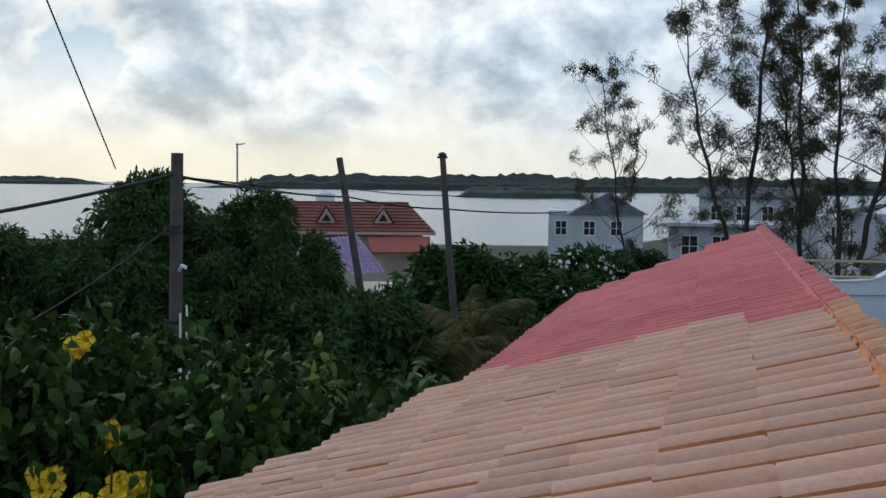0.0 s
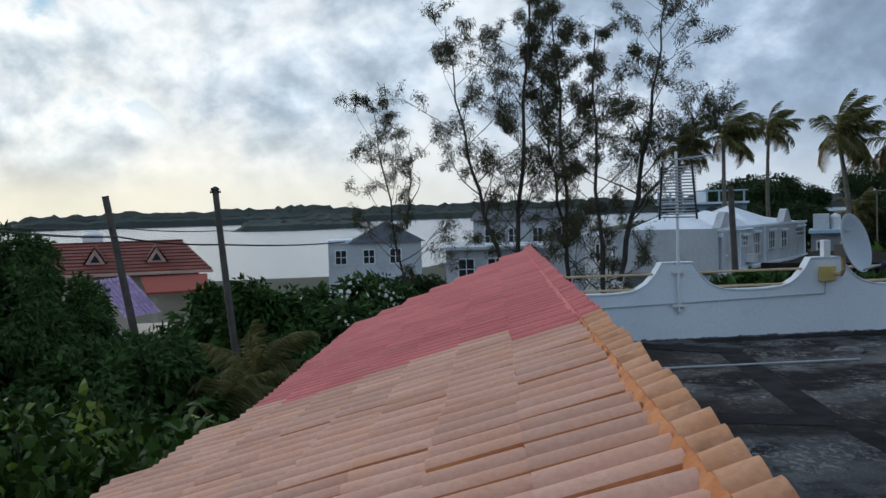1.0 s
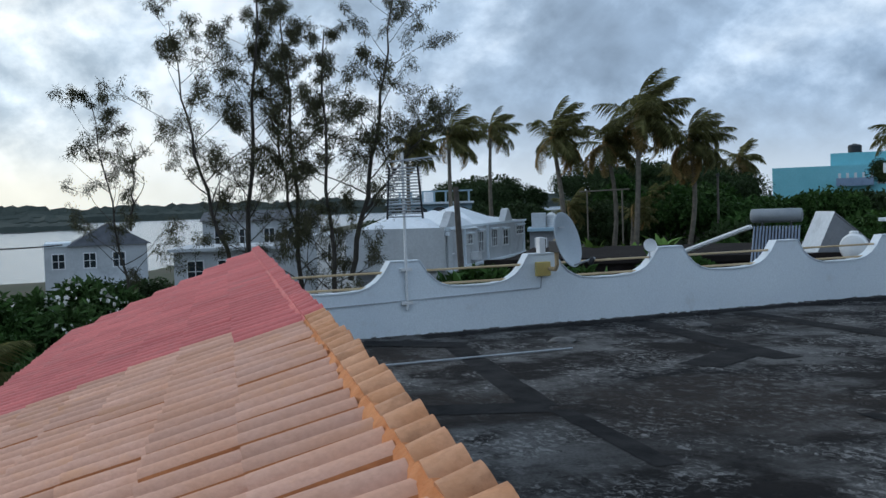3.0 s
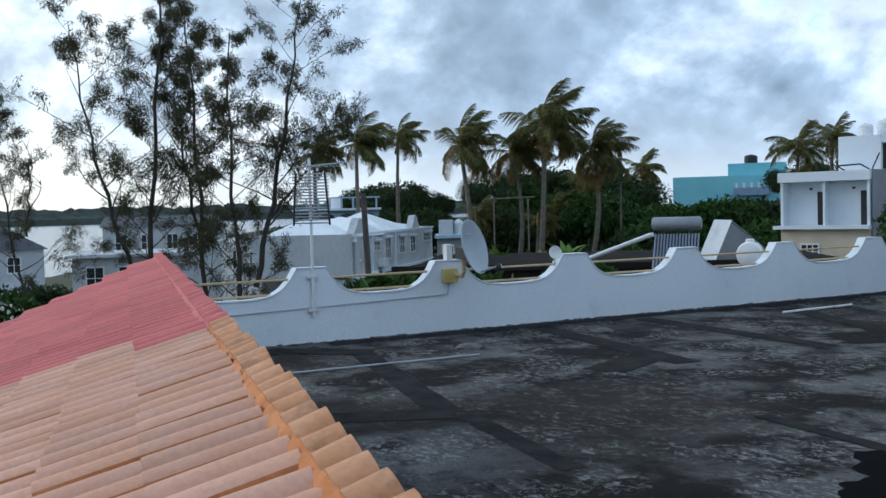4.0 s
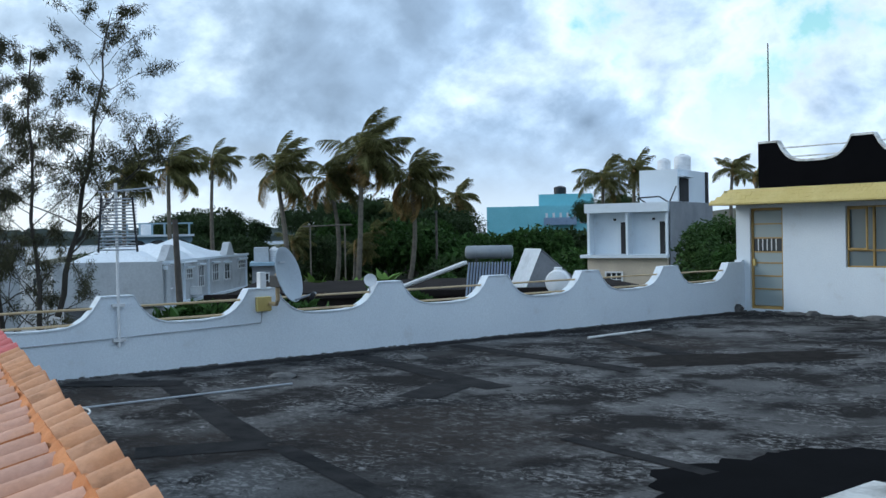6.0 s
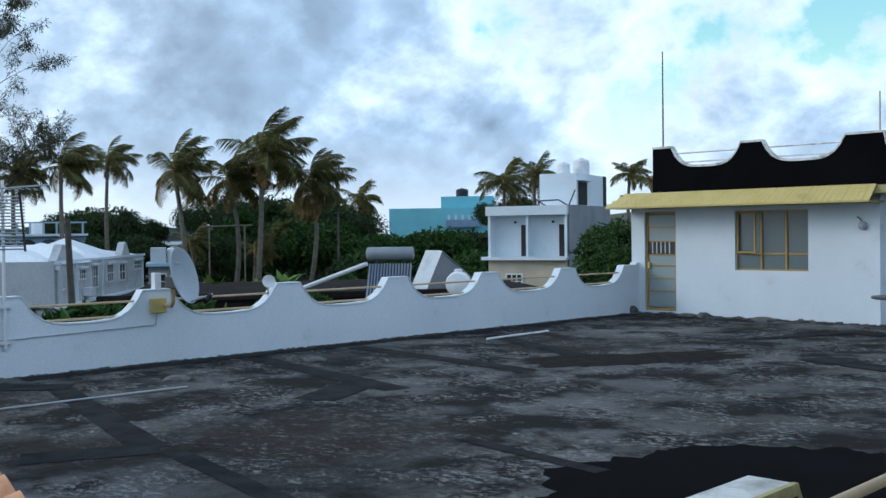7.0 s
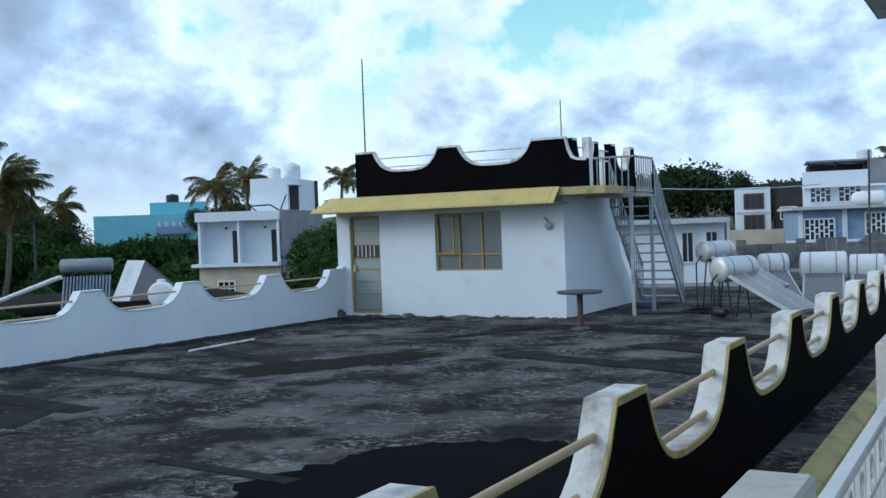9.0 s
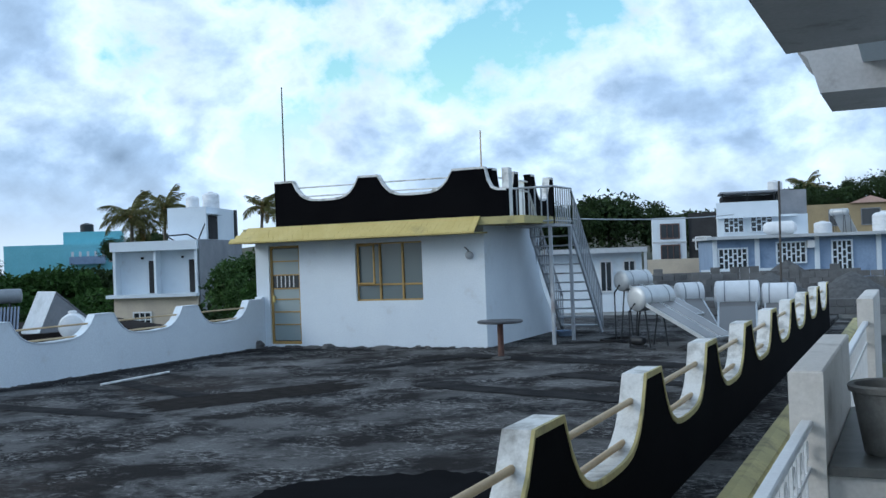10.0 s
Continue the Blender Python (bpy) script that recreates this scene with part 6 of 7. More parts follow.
# tin roofs and houses behind the casuarinas
h = House("shore_house", "pale flat-roofed house behind the casuarinas", (-62, 10.6), (-60, 17.0), 7, -6, -0.6, grey_wall, "neighbouring houses")
for x in (0.8, 2.6, 4.6):
    h.window(x, -2.4, 0.9, 1.2)
# solid block: the porch's shade is painted as its dark colour
h.box("dark_porch", (2.2, -0.9, -3.2), (4.2, -0.02, -2.0), dark_wall, "porch block, its shade given as dark colour")
h.box("roof_slab", (-0.3, -0.6, -0.6), (6.9, 7, -0.42), grey_wall)
h = House("shore_house", "grey house with a rust roof behind the trees", (-85, 17), (-82, 26), 7, -6, 0.9, grey_wall, "neighbouring houses")
h.gable(0, 9, 0, 7, 0.9, 1.7, slate, "x")
for x in (1, 3, 5, 7):
    h.window(x, -1.0, 0.8, 1.2)
# white villa with white sheet roofs
h = House("white_villa", "long white villa with white hipped sheet roofs and tall windows", (-53.0, 16.6), (-43.7, 20.1), 0.25, -6, 0.46, grey_wall, "neighbouring houses")
part("back_wall", Shape().extrude([(0, 0.252), (9.7, 0.252), (8.9, 1.9), (0, 4.4)], "z", -6, 0.455, h.m), grey_wall, h.o)
part("roof", Shape().add([(3.4, -0.2, 0.46), (9.95, -0.2, 0.46), (8.1, 2.2, 1.34), (4.0, 2.2, 1.34), (3.4, 4.6, 0.46), (7.6, 4.6, 0.46)], [(0, 1, 2, 3), (1, 5, 2), (5, 4, 3, 2), (4, 0, 3), (0, 4, 5, 1)], h.m), white_roof, h.o, "white hipped sheet roof")
h.box("cornice", (-0.1, -0.12, 0.24), (10.05, 0, 0.42), white)
for x in (5.4, 7.3):
    h.window(x, -1.35, 0.55, 1.2, bars=2, cross=2)
for x in (1.0, 2.4, 3.6):
    h.window(x, -1.1, 0.6, 0.9)
h.window(3.2, -4.2, 1.0, 1.2)
h.box("wall_unit", (8.9, -0.35, -1.9), (9.5, -0.002, -1.5), grey_wall, "air conditioner")
h2 = House("white_villa_wing", "white wing of the villa with tall windows and small gables", (-43.68, 19.9), (-56.0, 31.05), 5.0, -1.4, 0.62, grey_wall, "neighbouring houses")
WW = h2.w
h2.box("base_floor", (0.6, 1.2, -6), (WW - 3.5, 4.8, -1.4), raw_wall)
for x0, x1, zp in ((2.9, 7.2, 1.42), (6.2, 11.6, 1.62), (12.6, 15.2, 1.0)):
    h2.gable(x0, x1, 0.15, 4.2, 0.62, zp, white_roof, "x", over=0.08, hip=(x1 - x0) * 0.46)
h2.gable(0.1, 3.4, 0.3, 4.4, 0.62, 1.25, white_roof, "x", over=0.05, hip=1.2)
h2.box("cornice", (0.0, -0.09, 0.52), (WW + 0.06, -0.002, 0.64), white)
h2.box("floor_band", (0.0, -0.25, -1.46), (WW + 0.3, -0.002, -1.34), white)
for x in (3.1, 7.5, 16.0):
    h2.box("downpipe", (x, -0.10, -1.34), (x + 0.12, -0.003, 0.52), white, "white rainwater pipe")
for x, w_, up in ((0.15, 2.1, 0.72), (11.2, 1.9, 0.72)):
    part("gable_front", Shape().extrude([(x, 0.65), (x + w_, 0.65), (x + w_ * 0.80, 0.65 + up * 0.42), (x + w_ * 0.62, 0.65 + up * 0.9), (x + w_ / 2, 0.65 + up), (x + w_ * 0.38, 0.65 + up * 0.9), (x + w_ * 0.20, 0.65 + up * 0.42)], "y", -0.08, 0.3, h2.m), grey_wall, h2.o, "small pointed gable front")
for x, w_, z, hh, nb in ((0.72, 1.05, -0.62, 1.02, 3), (3.65, 0.95, -0.30, 0.42, 3), (5.7, 1.0, -0.80, 1.0, 3), (8.45, 1.15, -0.64, 0.84, 3), (11.0, 1.1, -0.68, 0.82, 2), (14.2, 1.9, -0.18, 0.42, 4)):
    h2.window(x, z, w_, hh, bars=nb, cross=1)
    h2.box("window_hood", (x - 0.12, -0.16, z + hh + 0.07), (x + w_ + 0.12, -0.003, z + hh + 0.15), white)
h2.box("wall_unit", (4.3, -0.4, -1.15), (5.0, -0.003, -0.75), plastic_white, "air conditioner")
# blue balustraded house far behind
h = House("blue_balcony_house", "pale blue house with arched balustraded roof terrace", (-80.4, 31.6), (-77.3, 37.9), 7, -4, 1.75, pale_blue, "neighbouring houses")
h.box("terrace_slab", (-0.2, -0.7, 1.75), (7.2, 7, 1.92), white)
h.box("blue_band", (0.0, -0.5, 0.2), (7.0, -0.02, 0.75), teal_blue, "blue painted band")
for i in range(8):
    h.box("balustrade_post", (0.0 + 0.96 * i, -0.62, 1.92), (0.16 + 0.96 * i, -0.46, 2.75), pale_blue)
h.box("balustrade_rail", (-0.1, -0.64, 2.75), (7.1, -0.44, 2.86), pale_blue)
for i in range(4):
    s = Shape().extrude([(0.25 + 1.7 * i, 0.8), (1.65 + 1.7 * i, 0.8)] + [(0.95 + 1.7 * i + 0.7 * math.cos(a * math.pi / 10), 1.05 + 0.45 * math.sin(a * math.pi / 10)) for a in range(11)], "y", -0.06, -0.01, h.m)
    part("arch", s, glass, h.o, "dark arched opening")
water_tank((-82, 36, 1.92), 0.5, 1.0)
# shops and vehicles glimpsed by the dish
h = House("street_shop", "small cluttered grey building with tanks on its flat roof", (-45.4, 25.42), (-44.7, 26.6), 3, -6, 0.2, raw_wall, "neighbouring houses")
h.box("roof_edge", (-0.1, -0.3, 0.2), (h.w + 0.1, 3, 0.36), pale_blue)
h.box("upper_block", (0.1, 0.4, 0.36), (h.w * 0.6, 2.4, 1.1), grey_wall)
h.window(0.3, -0.9, 0.5, 0.7)
h.box("sign_board", (0.1, -0.4, -1.9), (h.w - 0.1, -0.3, -1.3), earth_red, "red sign board")
water_tank(tuple(h.m @ Vector((h.w * 0.8, 1.2, 0.36))), 0.26, 0.75)
# low roof with a solar heater, below the parapet
h = House("low_annex", "low dark roof next to the terrace", (-22.5, 11.5), (-16.0, 20.5), 9, -6, 0.18, tarred, "neighbouring houses")
h.box("roof_lip", (-0.2, -0.2, 0.18), (11.2, 0.1, 0.32), tarred)
heater("solar_heater", "evacuated tube solar heater on the low roof next door", (-17.75, 16.15, 0.25), 41, 1.02, 0.155, 50, 0.98, 1, True, 1.0, dull_steel)
sx = Shape()
for k in (0.0, 0.35):
    a, c = Vector((-19.6 - 0.1 * k, 14.3 + 0.2 * k, 0.25)), Vector((-18.2 + 0.2, 15.6 + 0.2 * k, 1.0))
    sx.tube([a, c], 0.05, 6)
solid("heater_stand", sx, plastic_white, "white painted sloping stand beside the solar heater", "stand")
rh = thing("roof_hood", "small pitched roof hood, white sheet slope and dark grey gable end", "roof hood", at=(-18.3, 18.6, 0.3))
tri = [Vector((-18.62, 18.18, 0.24)), Vector((-18.32, 18.45, 1.19)), Vector((-17.55, 19.2, 0.24))]
back = Vector((-1.0, 0.4, 0.0))
part("gable_end", Shape().add(tri + [p + back for p in tri], [(0, 1, 2), (5, 4, 3), (0, 2, 5, 3)]), raw_wall, rh, "dark grey rendered gable")
for a, c, mt in ((tri[0], tri[1], white_roof), (tri[2], tri[1], raw_wall)):
    up = Vector((0, 0, 0.03))
    v = [a + up * 0.2, c + up, c + up + back, a + up * 0.2 + back]
    part("roof_sheet", Shape().add(v + [p + up for p in v], [(3, 2, 1, 0), (4, 5, 6, 7), (0, 1, 5, 4), (1, 2, 6, 5), (2, 3, 7, 6), (3, 0, 4, 7)]), mt, rh)
solid("tank_plinth", Shape().box((-16.0, 15.8, -6.2), (-15.2, 16.6, 0.32), None, 0.02), concrete, "grey concrete pier under the lying tank", "pier")
wt_ = thing("lying_tank", "white plastic tank lying on its side", "water tank", "water tanks", at=(-15.6, 16.2, 0.3))
part("tank_body", Shape().lathe([(0.1, -0.42), (0.24, -0.36), (0.27, -0.2), (0.25, -0.18), (0.27, 0.0), (0.25, 0.02), (0.27, 0.2), (0.24, 0.36), (0.1, 0.42)], 22, pose(-15.6, 16.2, 0.59, 90, 0, 40)), plastic_white, wt_, "", True)
part("lid", Shape().lathe([(0.09, 0.25), (0.09, 0.31), (0.05, 0.32)], 14, pose(-15.6, 16.2, 0.59)), plastic_white, wt_, "", True)
# grey concrete house with open balconies
h = House("grey_house", "unfinished grey and white house with two open balconies and roof tanks", (-32.88, 36.26), (-29.13, 37.5), 6.5, -4, 0.35, cream, "neighbouring houses")
W = h.w
h.box("balcony_slab", (-0.25, -0.3, 0.352), (W + 0.04, 6.5, 0.5), white)
h.box("storey_back", (0, 0.6, 0.502), (W, 6.4, 2.45), white)
h.box("side_wall", (0, 0, 0.502), (0.12, 0.6, 2.45), white)
h.box("side_wall", (W - 0.12, 0, 0.502), (W, 0.6, 2.45), white)
h.box("middle_wall", (W * 0.5 - 0.05, 0.0, 0.502), (W * 0.5 + 0.05, 0.6, 2.45), white)
h.box("roof_slab", (-0.08, -0.12, 2.452), (W + 0.05, 6.5, 2.88), white)
for x in (W * 0.5 - 0.5, W - 0.57):
    h.box("balcony_door", (x, 0.53, 0.52), (x + 0.38, 0.597, 2.0), dark_wall, "dark doorway")
    h.box("wall_lamp", (x - 0.35, 0.5, 2.08), (x - 0.25, 0.597, 2.18), dark_wall, "small dark lamp")
h.box("raw_side", (W + 0.055, 0.1, -4), (W + 0.09, 6.4, 2.9), raw_wall, "raw rendered side wall")
h.window(0.95, -0.95, 0.75, 0.6, bars=3, cross=1)
h.box("roof_room", (2.1, 1.4, 2.88), (W, 5.9, 4.42), white)
h.box("roof_door", (W + 0.002, 1.65, 2.92), (W + 0.05, 2.85, 4.02), dark_wall, "dark door")
h.box("door_hood", (W + 0.002, 1.5, 4.06), (W + 0.3, 3.0, 4.12), white)
h.box("dark_edge", (W + 0.002, 5.5, 2.9), (W + 0.06, 5.88, 4.42), dark_wall)
s = Shape()
for a, c in (((W - 1.5, 0.3, 3.1), (W - 0.5, 0.3, 3.14)), ((W - 1.5, 0.3, 3.1), (W - 1.1, 0.3, 2.85)), ((W - 0.5, 0.3, 3.14), (W - 0.05, 0.4, 2.85)), ((W - 0.05, 0.4, 2.85), (W + 0.25, 0.5, 3.6))):
    s.tube([h.m @ Vector(a), h.m @ Vector(c)], 0.035, 6)
part("bent_rail", s, dark_metal, h.o, "bent dark roof rail")
water_tank(tuple(h.m @ Vector((2.75, 3.0, 4.42))), 0.32, 0.62)
water_tank(tuple(h.m @ Vector((3.35, 3.9, 4.42))), 0.41, 0.84)
# teal building on the rise
h = House("teal_building", "bright turquoise flat-roofed building among trees", (-83.5, 76.0), (-75.0, 83.2), 10, -1, 4.3, teal, "neighbouring houses")
h.box("upper_block", (5.6, 1.5, 4.3), (11.4, 9, 5.6), teal)
h.box("blue_balcony", (6.3, -0.8, 2.2), (9.8, -0.02, 3.0), blue_wall, "blue balcony front")
for i in range(5):
    h.box("balcony_rail_post", (6.5 + 0.75 * i, -0.85, 3.0), (6.75 + 0.75 * i, -0.75, 3.5), plastic_white)
h.box("white_band", (5.0, -0.6, 0.6), (11.4, -0.02, 1.0), cream)
h.window(10.2, 2.4, 0.7, 1.2)
water_tank((-80.5, 84.5, 5.6), 0.7, 1.0, "dark plastic water tank on a flat roof", dark_metal)

# beyond the penthouse: arched house, block walls, blue house, hillside houses
h = House("arched_house", "pale blue-white house with arched windows behind the terrace", (-9.6, 27.95), (-6.8, 28.67), 6, -4, 1.66, white, "hillside houses")
h.box("roof_slab", (-0.2, -0.4, 1.66), (3.05, 6, 1.80), grey_wall)
for x in (1.75, 2.40):
    s = Shape().extrude([(x - 0.03, 0.55), (x + 0.33, 0.55), (x + 0.33, 1.33)] + [(x + 0.15 + 0.18 * math.cos(a * math.pi / 8), 1.33 + 0.18 * math.sin(a * math.pi / 8)) for a in range(1, 8)] + [(x - 0.03, 1.33)], "y", -0.05, 0.0, h.m)
    f = part("arched_window", s, plastic_white, h.o, "white arched window frame")
    for k in range(2):
        part("pane", Shape().box((x + 0.01 + 0.15 * k, -0.06, 0.60), (x + 0.13 + 0.15 * k, -0.052, 1.40), h.m), glass, f)
h.box("corner_post", (2.95, -0.36, -4), (3.03, -0.28, 1.66), grey_wall)
cw = thing("block_wall", "rough grey concrete block wall at the terrace end", "wall", kind="structure", at=(-2, 27, 0))
part("end_wall", Shape().box((-5.3, 24.2, -0.3), (-4.4, 24.4, 0.85)), concrete, cw)
part("footing", Shape().box((-7.0, 26.5, -0.5), (3.5, 26.8, 0.0)), concrete, cw)
blk = Shape().box((-0.195, -0.09, -0.09), (0.195, 0.09, 0.09), None, 0.008).mesh("block", block_m)
rg = random.Random(77)
for row in range(2):
    for i in range(24):
        x = -5.6 + i * 0.40 + (0.2 if row % 2 else 0)
        ob = new("block", blk)
        ob.parent, ob.matrix_parent_inverse = cw, cw.matrix_basis.inverted()
        ob.matrix_basis = pose(x, 26.65 + rg.uniform(-0.01, 0.01), 0.095 + row * 0.19, 0, 0, rg.uniform(-1, 1))
for k, (x, y, zz, r) in enumerate(((-3.9, 33.0, 0.0, 1.4), (-1.6, 33.5, 0.0, 1.2))):
    s = Shape().lathe([(r, 0), (r * 0.75, 0.3), (r * 0.4, 0.62), (r * 0.1, 0.8)], 22, pose(x, y, zz))
    s.v = [(p[0] + 0.1 * noise.noise(p), p[1], p[2] + 0.1 * noise.noise((p[0] * 2, p[1] * 2, 0))) for p in s.v]
    solid("gravel_heap", s, gravel, "heap of dark grey gravel behind a block wall", "gravel heap", kind="stuff", smooth=True)
s = Shape()
for row in range(6):
    for i in range(30):
        x = -8.5 + i * 0.42 + (0.2 if row % 2 else 0)
        if row > 3 and (i * 5 + row) % 4 == 0:
            continue
        s.box((x, 36.0, -0.4 + row * 0.20), (x + 0.40, 36.2, -0.41 + row * 0.20 + 0.195))
solid("site_wall", s, block_m, "unfinished grey concrete block wall on a building site", "wall", kind="structure")
solid("site_slab", Shape().box((-9, 27, -1.2), (6, 36, 0.0)), concrete, "bare concrete building slab beyond the terrace", "slab", kind="structure")
h = House("blue_house", "blue single-storey house with white lattice windows", (-10.0, 58.0), (-1.0, 60.6), 8, -1.5, 2.05, blue_wall, "hillside houses")
W = h.w
h.box("roof_slab", (-0.35, -0.7, 2.05), (W + 0.3, 8, 2.22), grey_wall)
for x in (0.0, 2.25, 5.4, 8.6):
    h.box("pilaster", (x, -0.14, -1.5), (x + 0.24, -0.002, 2.05), white)


def lattice(hh, x, z, w_, t_, cols, rows):
    s = Shape()
    s.box((x - 0.08, -0.10, z - 0.08), (x, -0.003, z + t_ + 0.08), hh.m).box((x + w_, -0.10, z - 0.08), (x + w_ + 0.08, -0.003, z + t_ + 0.08), hh.m).box((x, -0.10, z + t_), (x + w_, -0.003, z + t_ + 0.08), hh.m).box((x, -0.10, z - 0.08), (x + w_, -0.003, z), hh.m)
    for i in range(1, cols):
        xx = x + w_ * i / cols
        s.box((xx - 0.035, -0.09, z), (xx + 0.035, -0.02, z + t_), hh.m)
    for j in range(1, rows):
        for i in range(cols):
            zz = z + t_ * (j + (0.3 if i % 2 else -0.2)) / rows
            s.box((x + w_ * i / cols + 0.035, -0.085, zz - 0.035), (x + w_ * (i + 1) / cols - 0.035, -0.03, zz + 0.035), hh.m)
    f = part("lattice_window", s, white, hh.o, "white lattice grille")
    part("pane", Shape().box((x, -0.015, z), (x + w_, -0.004, z + t_), hh.m), glass, f)


lattice(h, 0.35, 0.45, 1.45, 1.05, 6, 3)
lattice(h, 3.45, 0.70, 1.45, 1.05, 6, 3)
lattice(h, 6.35, 0.2, 0.95, 1.55, 4, 4)
h.box("awning_unit", (5.0, -0.4, 1.45), (5.35, -0.003, 1.85), plastic_white, "air conditioner")
h.box("low_rail", (-0.8, -1.6, -0.2), (3.2, -1.5, 0.45), white, "low white balustrade")
water_tank((-4.6, 63.0, 2.22), 0.5, 0.7)
water_tank((-1.3, 62.0, 2.22), 0.65, 1.1)
lt = thing("lying_tank", "white tank lying on the blue house's roof", "water tank", "water tanks", at=(-6.8, 61, 2.4))
part("tank_body", Shape().lathe([(0.2, -0.9), (0.36, -0.7), (0.40, 0.7), (0.2, 0.9)], 18, pose(-6.8, 61.5, 2.62, 0, 90, 20)), plastic_white, lt, "", True)
h = House("small_white_house", "small white two-storey house with brown windows", (-15.25, 66.4), (-13.2, 66.9), 6, 0.3, 3.65, white, "hillside houses")
for z in (1.0, 2.35):
    h.window(0.55, z, 1.1, 0.85, frame=table_leg, bars=3, cross=0)
h.box("floor_band", (-0.02, -0.05, 2.0), (2.15, -0.003, 2.12), grey_wall)
h.box("lower_wall", (-0.4, -1.5, -2), (5.5, -1.3, 1.0), cream)
h = House("dark_block_house", "dark unrendered block house", (-13.1, 67.2), (-10.9, 67.0), 6, 0.0, 3.9, dark_wall, "hillside houses")
h.window(0.5, 1.6, 0.9, 0.7, bars=1, cross=0)
h = House("terrace_house", "grey three-storey house with roof terrace and lattice doors", (-10.9, 65.3), (-5.7, 66.4), 7, 0, 3.5, white, "hillside houses")
lattice(h, 0.4, 2.55, 1.1, 0.95, 4, 3)
lattice(h, 2.0, 2.55, 1.2, 0.95, 4, 3)
h.box("balcony_wall", (-0.1, -0.9, 3.5), (3.6, -0.75, 4.35), white)
h.box("balcony_floor", (-0.1, -0.9, 3.38), (4.6, 0, 3.5), white)
h.box("upper_storey", (3.8, 0.2, 3.5), (5.3, 5, 5.0), raw_wall)
h.box("upper_back", (0.4, 3.0, 3.5), (3.8, 6, 4.9), dark_wall)
h.box("canopy", (0.2, 0.2, 4.95), (4.2, 4, 5.05), raw_wall, "thin roof canopy")
for x in (0.3, 1.8, 3.4):
    h.box("canopy_post", (x, 0.3, 3.5), (x + 0.08, 0.38, 4.95), dark_metal)
water_tank((-7.6, 66.8, 5.05), 0.45, 0.6)
h = House("ochre_house", "ochre house with dark openings on the hill", (-7.8, 79.8), (-0.5, 80.6), 8, 0, 4.45, ochre_wall, "hillside houses")
for x in (2.4, 4.6):
    h.window(x, 2.9, 1.2, 1.1, frame=raw_wall, bars=1, cross=0)
h.gable(4.0, 6.4, 0, 6, 4.45, 4.95, pink_trim, "y")
h.gable(6.9, 9.2, 0, 6, 4.45, 4.95, pink_trim, "y")
heater("solar_heater", "solar heater on the blue house's roof", (-3.6, 61.4, 2.22), 160, 1.1, 0.22, 42, 1.35, 1, False, 0.85)
# poles and wires on the far side
street_pole((-2.9, 26.9, -0.2), (-2.85, 26.9, 3.3), 0.03, 0.025, 0, "thin rusty steel post at the terrace end")
cable([(-7.0, 20.5, 2.48), (-6.0, 40.0, 2.9)], 0.018, "grey overhead line to the arched house", "overhead_wire", 0.1, metal_grey)

# more heaters beyond the terrace end
for k, (x, y, z, yaw, L, r) in enumerate(((-3.35, 22.95, 0.0, 8, 0.85, 0.33), (-2.5, 23.06, 0.0, 4, 0.62, 0.30), (-4.35, 22.8, 0.0, 30, 0.5, 0.24))):
    heater("solar_heater", "large white and steel solar tank at the terrace end", (x, y, z), yaw, L, r, 30, (0.66, 0.62, 0.74)[k], 1, False, 1.0, plastic_white)

# rough block walls in front of the blue house, and things left by the heaters
fw = thing("yard_wall", "rough grey block wall in front of the blue house", "wall", kind="structure", at=(-6, 45.4, -2))
rgw = random.Random(77)
x0, y0, x1, y1 = -10.3, 45.0, -1.9, 46.2
for n_ in range(21):
    a_, b_ = n_ / 21, (n_ + 1) / 21
    top_ = 0.60 + 0.2 * rgw.randint(0, 1) + 0.02 * rgw.random()
    m_ = Matrix.Translation((x0 + (x1 - x0) * a_, y0 + (y1 - y0) * a_, 0)) @ Matrix.Rotation(math.atan2(y1 - y0, x1 - x0), 4, "Z")
    part("wall_length", Shape().box((0.004, 0, -3.0), (0.398, 0.19, top_), m_, 0.006), block_m, fw)
hp_ = Shape()
for ring in range(6):
    r_ = 1.25 * ring / 5
    hp_.v += [(-4.9 + r_ * math.cos(a * math.pi / 10) * (1 + 0.12 * rgw.uniform(-1, 1)), 46.9 + r_ * 0.8 * math.sin(a * math.pi / 10), 1.02 - 0.95 * (ring / 5) ** 1.2 + rgw.uniform(-0.03, 0.03)) for a in range(20)]
hp_.f = [(r_ * 20 + a, (r_ + 1) * 20 + a, (r_ + 1) * 20 + (a + 1) % 20, r_ * 20 + (a + 1) % 20) for r_ in range(5) for a in range(20)]
solid("sand_heap", hp_, gravel, "dark grey sand heap behind the yard wall", "sand heap", kind="stuff", smooth=True, fix=False)
hose = [(-5.06 + (0.32 + 0.05 * math.sin(a * 0.7)) * math.cos(a * 0.45), 19.5 + 0.42 * math.sin(a * 0.45), 0.02 + 0.012 * (a // 14)) for a in range(44)] + [(-4.7, 19.0, 0.02), (-4.45, 18.6, 0.05), (-4.37, 18.3, 0.12)]
solid("garden_hose", Shape().tube(hose, 0.014, 6), cable_m, "coiled black hose lying beside the solar heaters", "hose", smooth=True)
pump = thing("water_pump", "small dark water pump on the terrace floor", "pump", at=(-4.37, 18.28, 0))
part("motor", Shape().lathe([(0.05, -0.14), (0.08, -0.13), (0.085, 0.08), (0.06, 0.14)], 14, pose(-4.37, 18.28, 0.12, 90, 0, 60)), dark_metal, pump, "", True)
part("foot", Shape().box((-4.5, 18.18, 0.0), (-4.24, 18.38, 0.035), None, 0.005), dark_metal, pump)
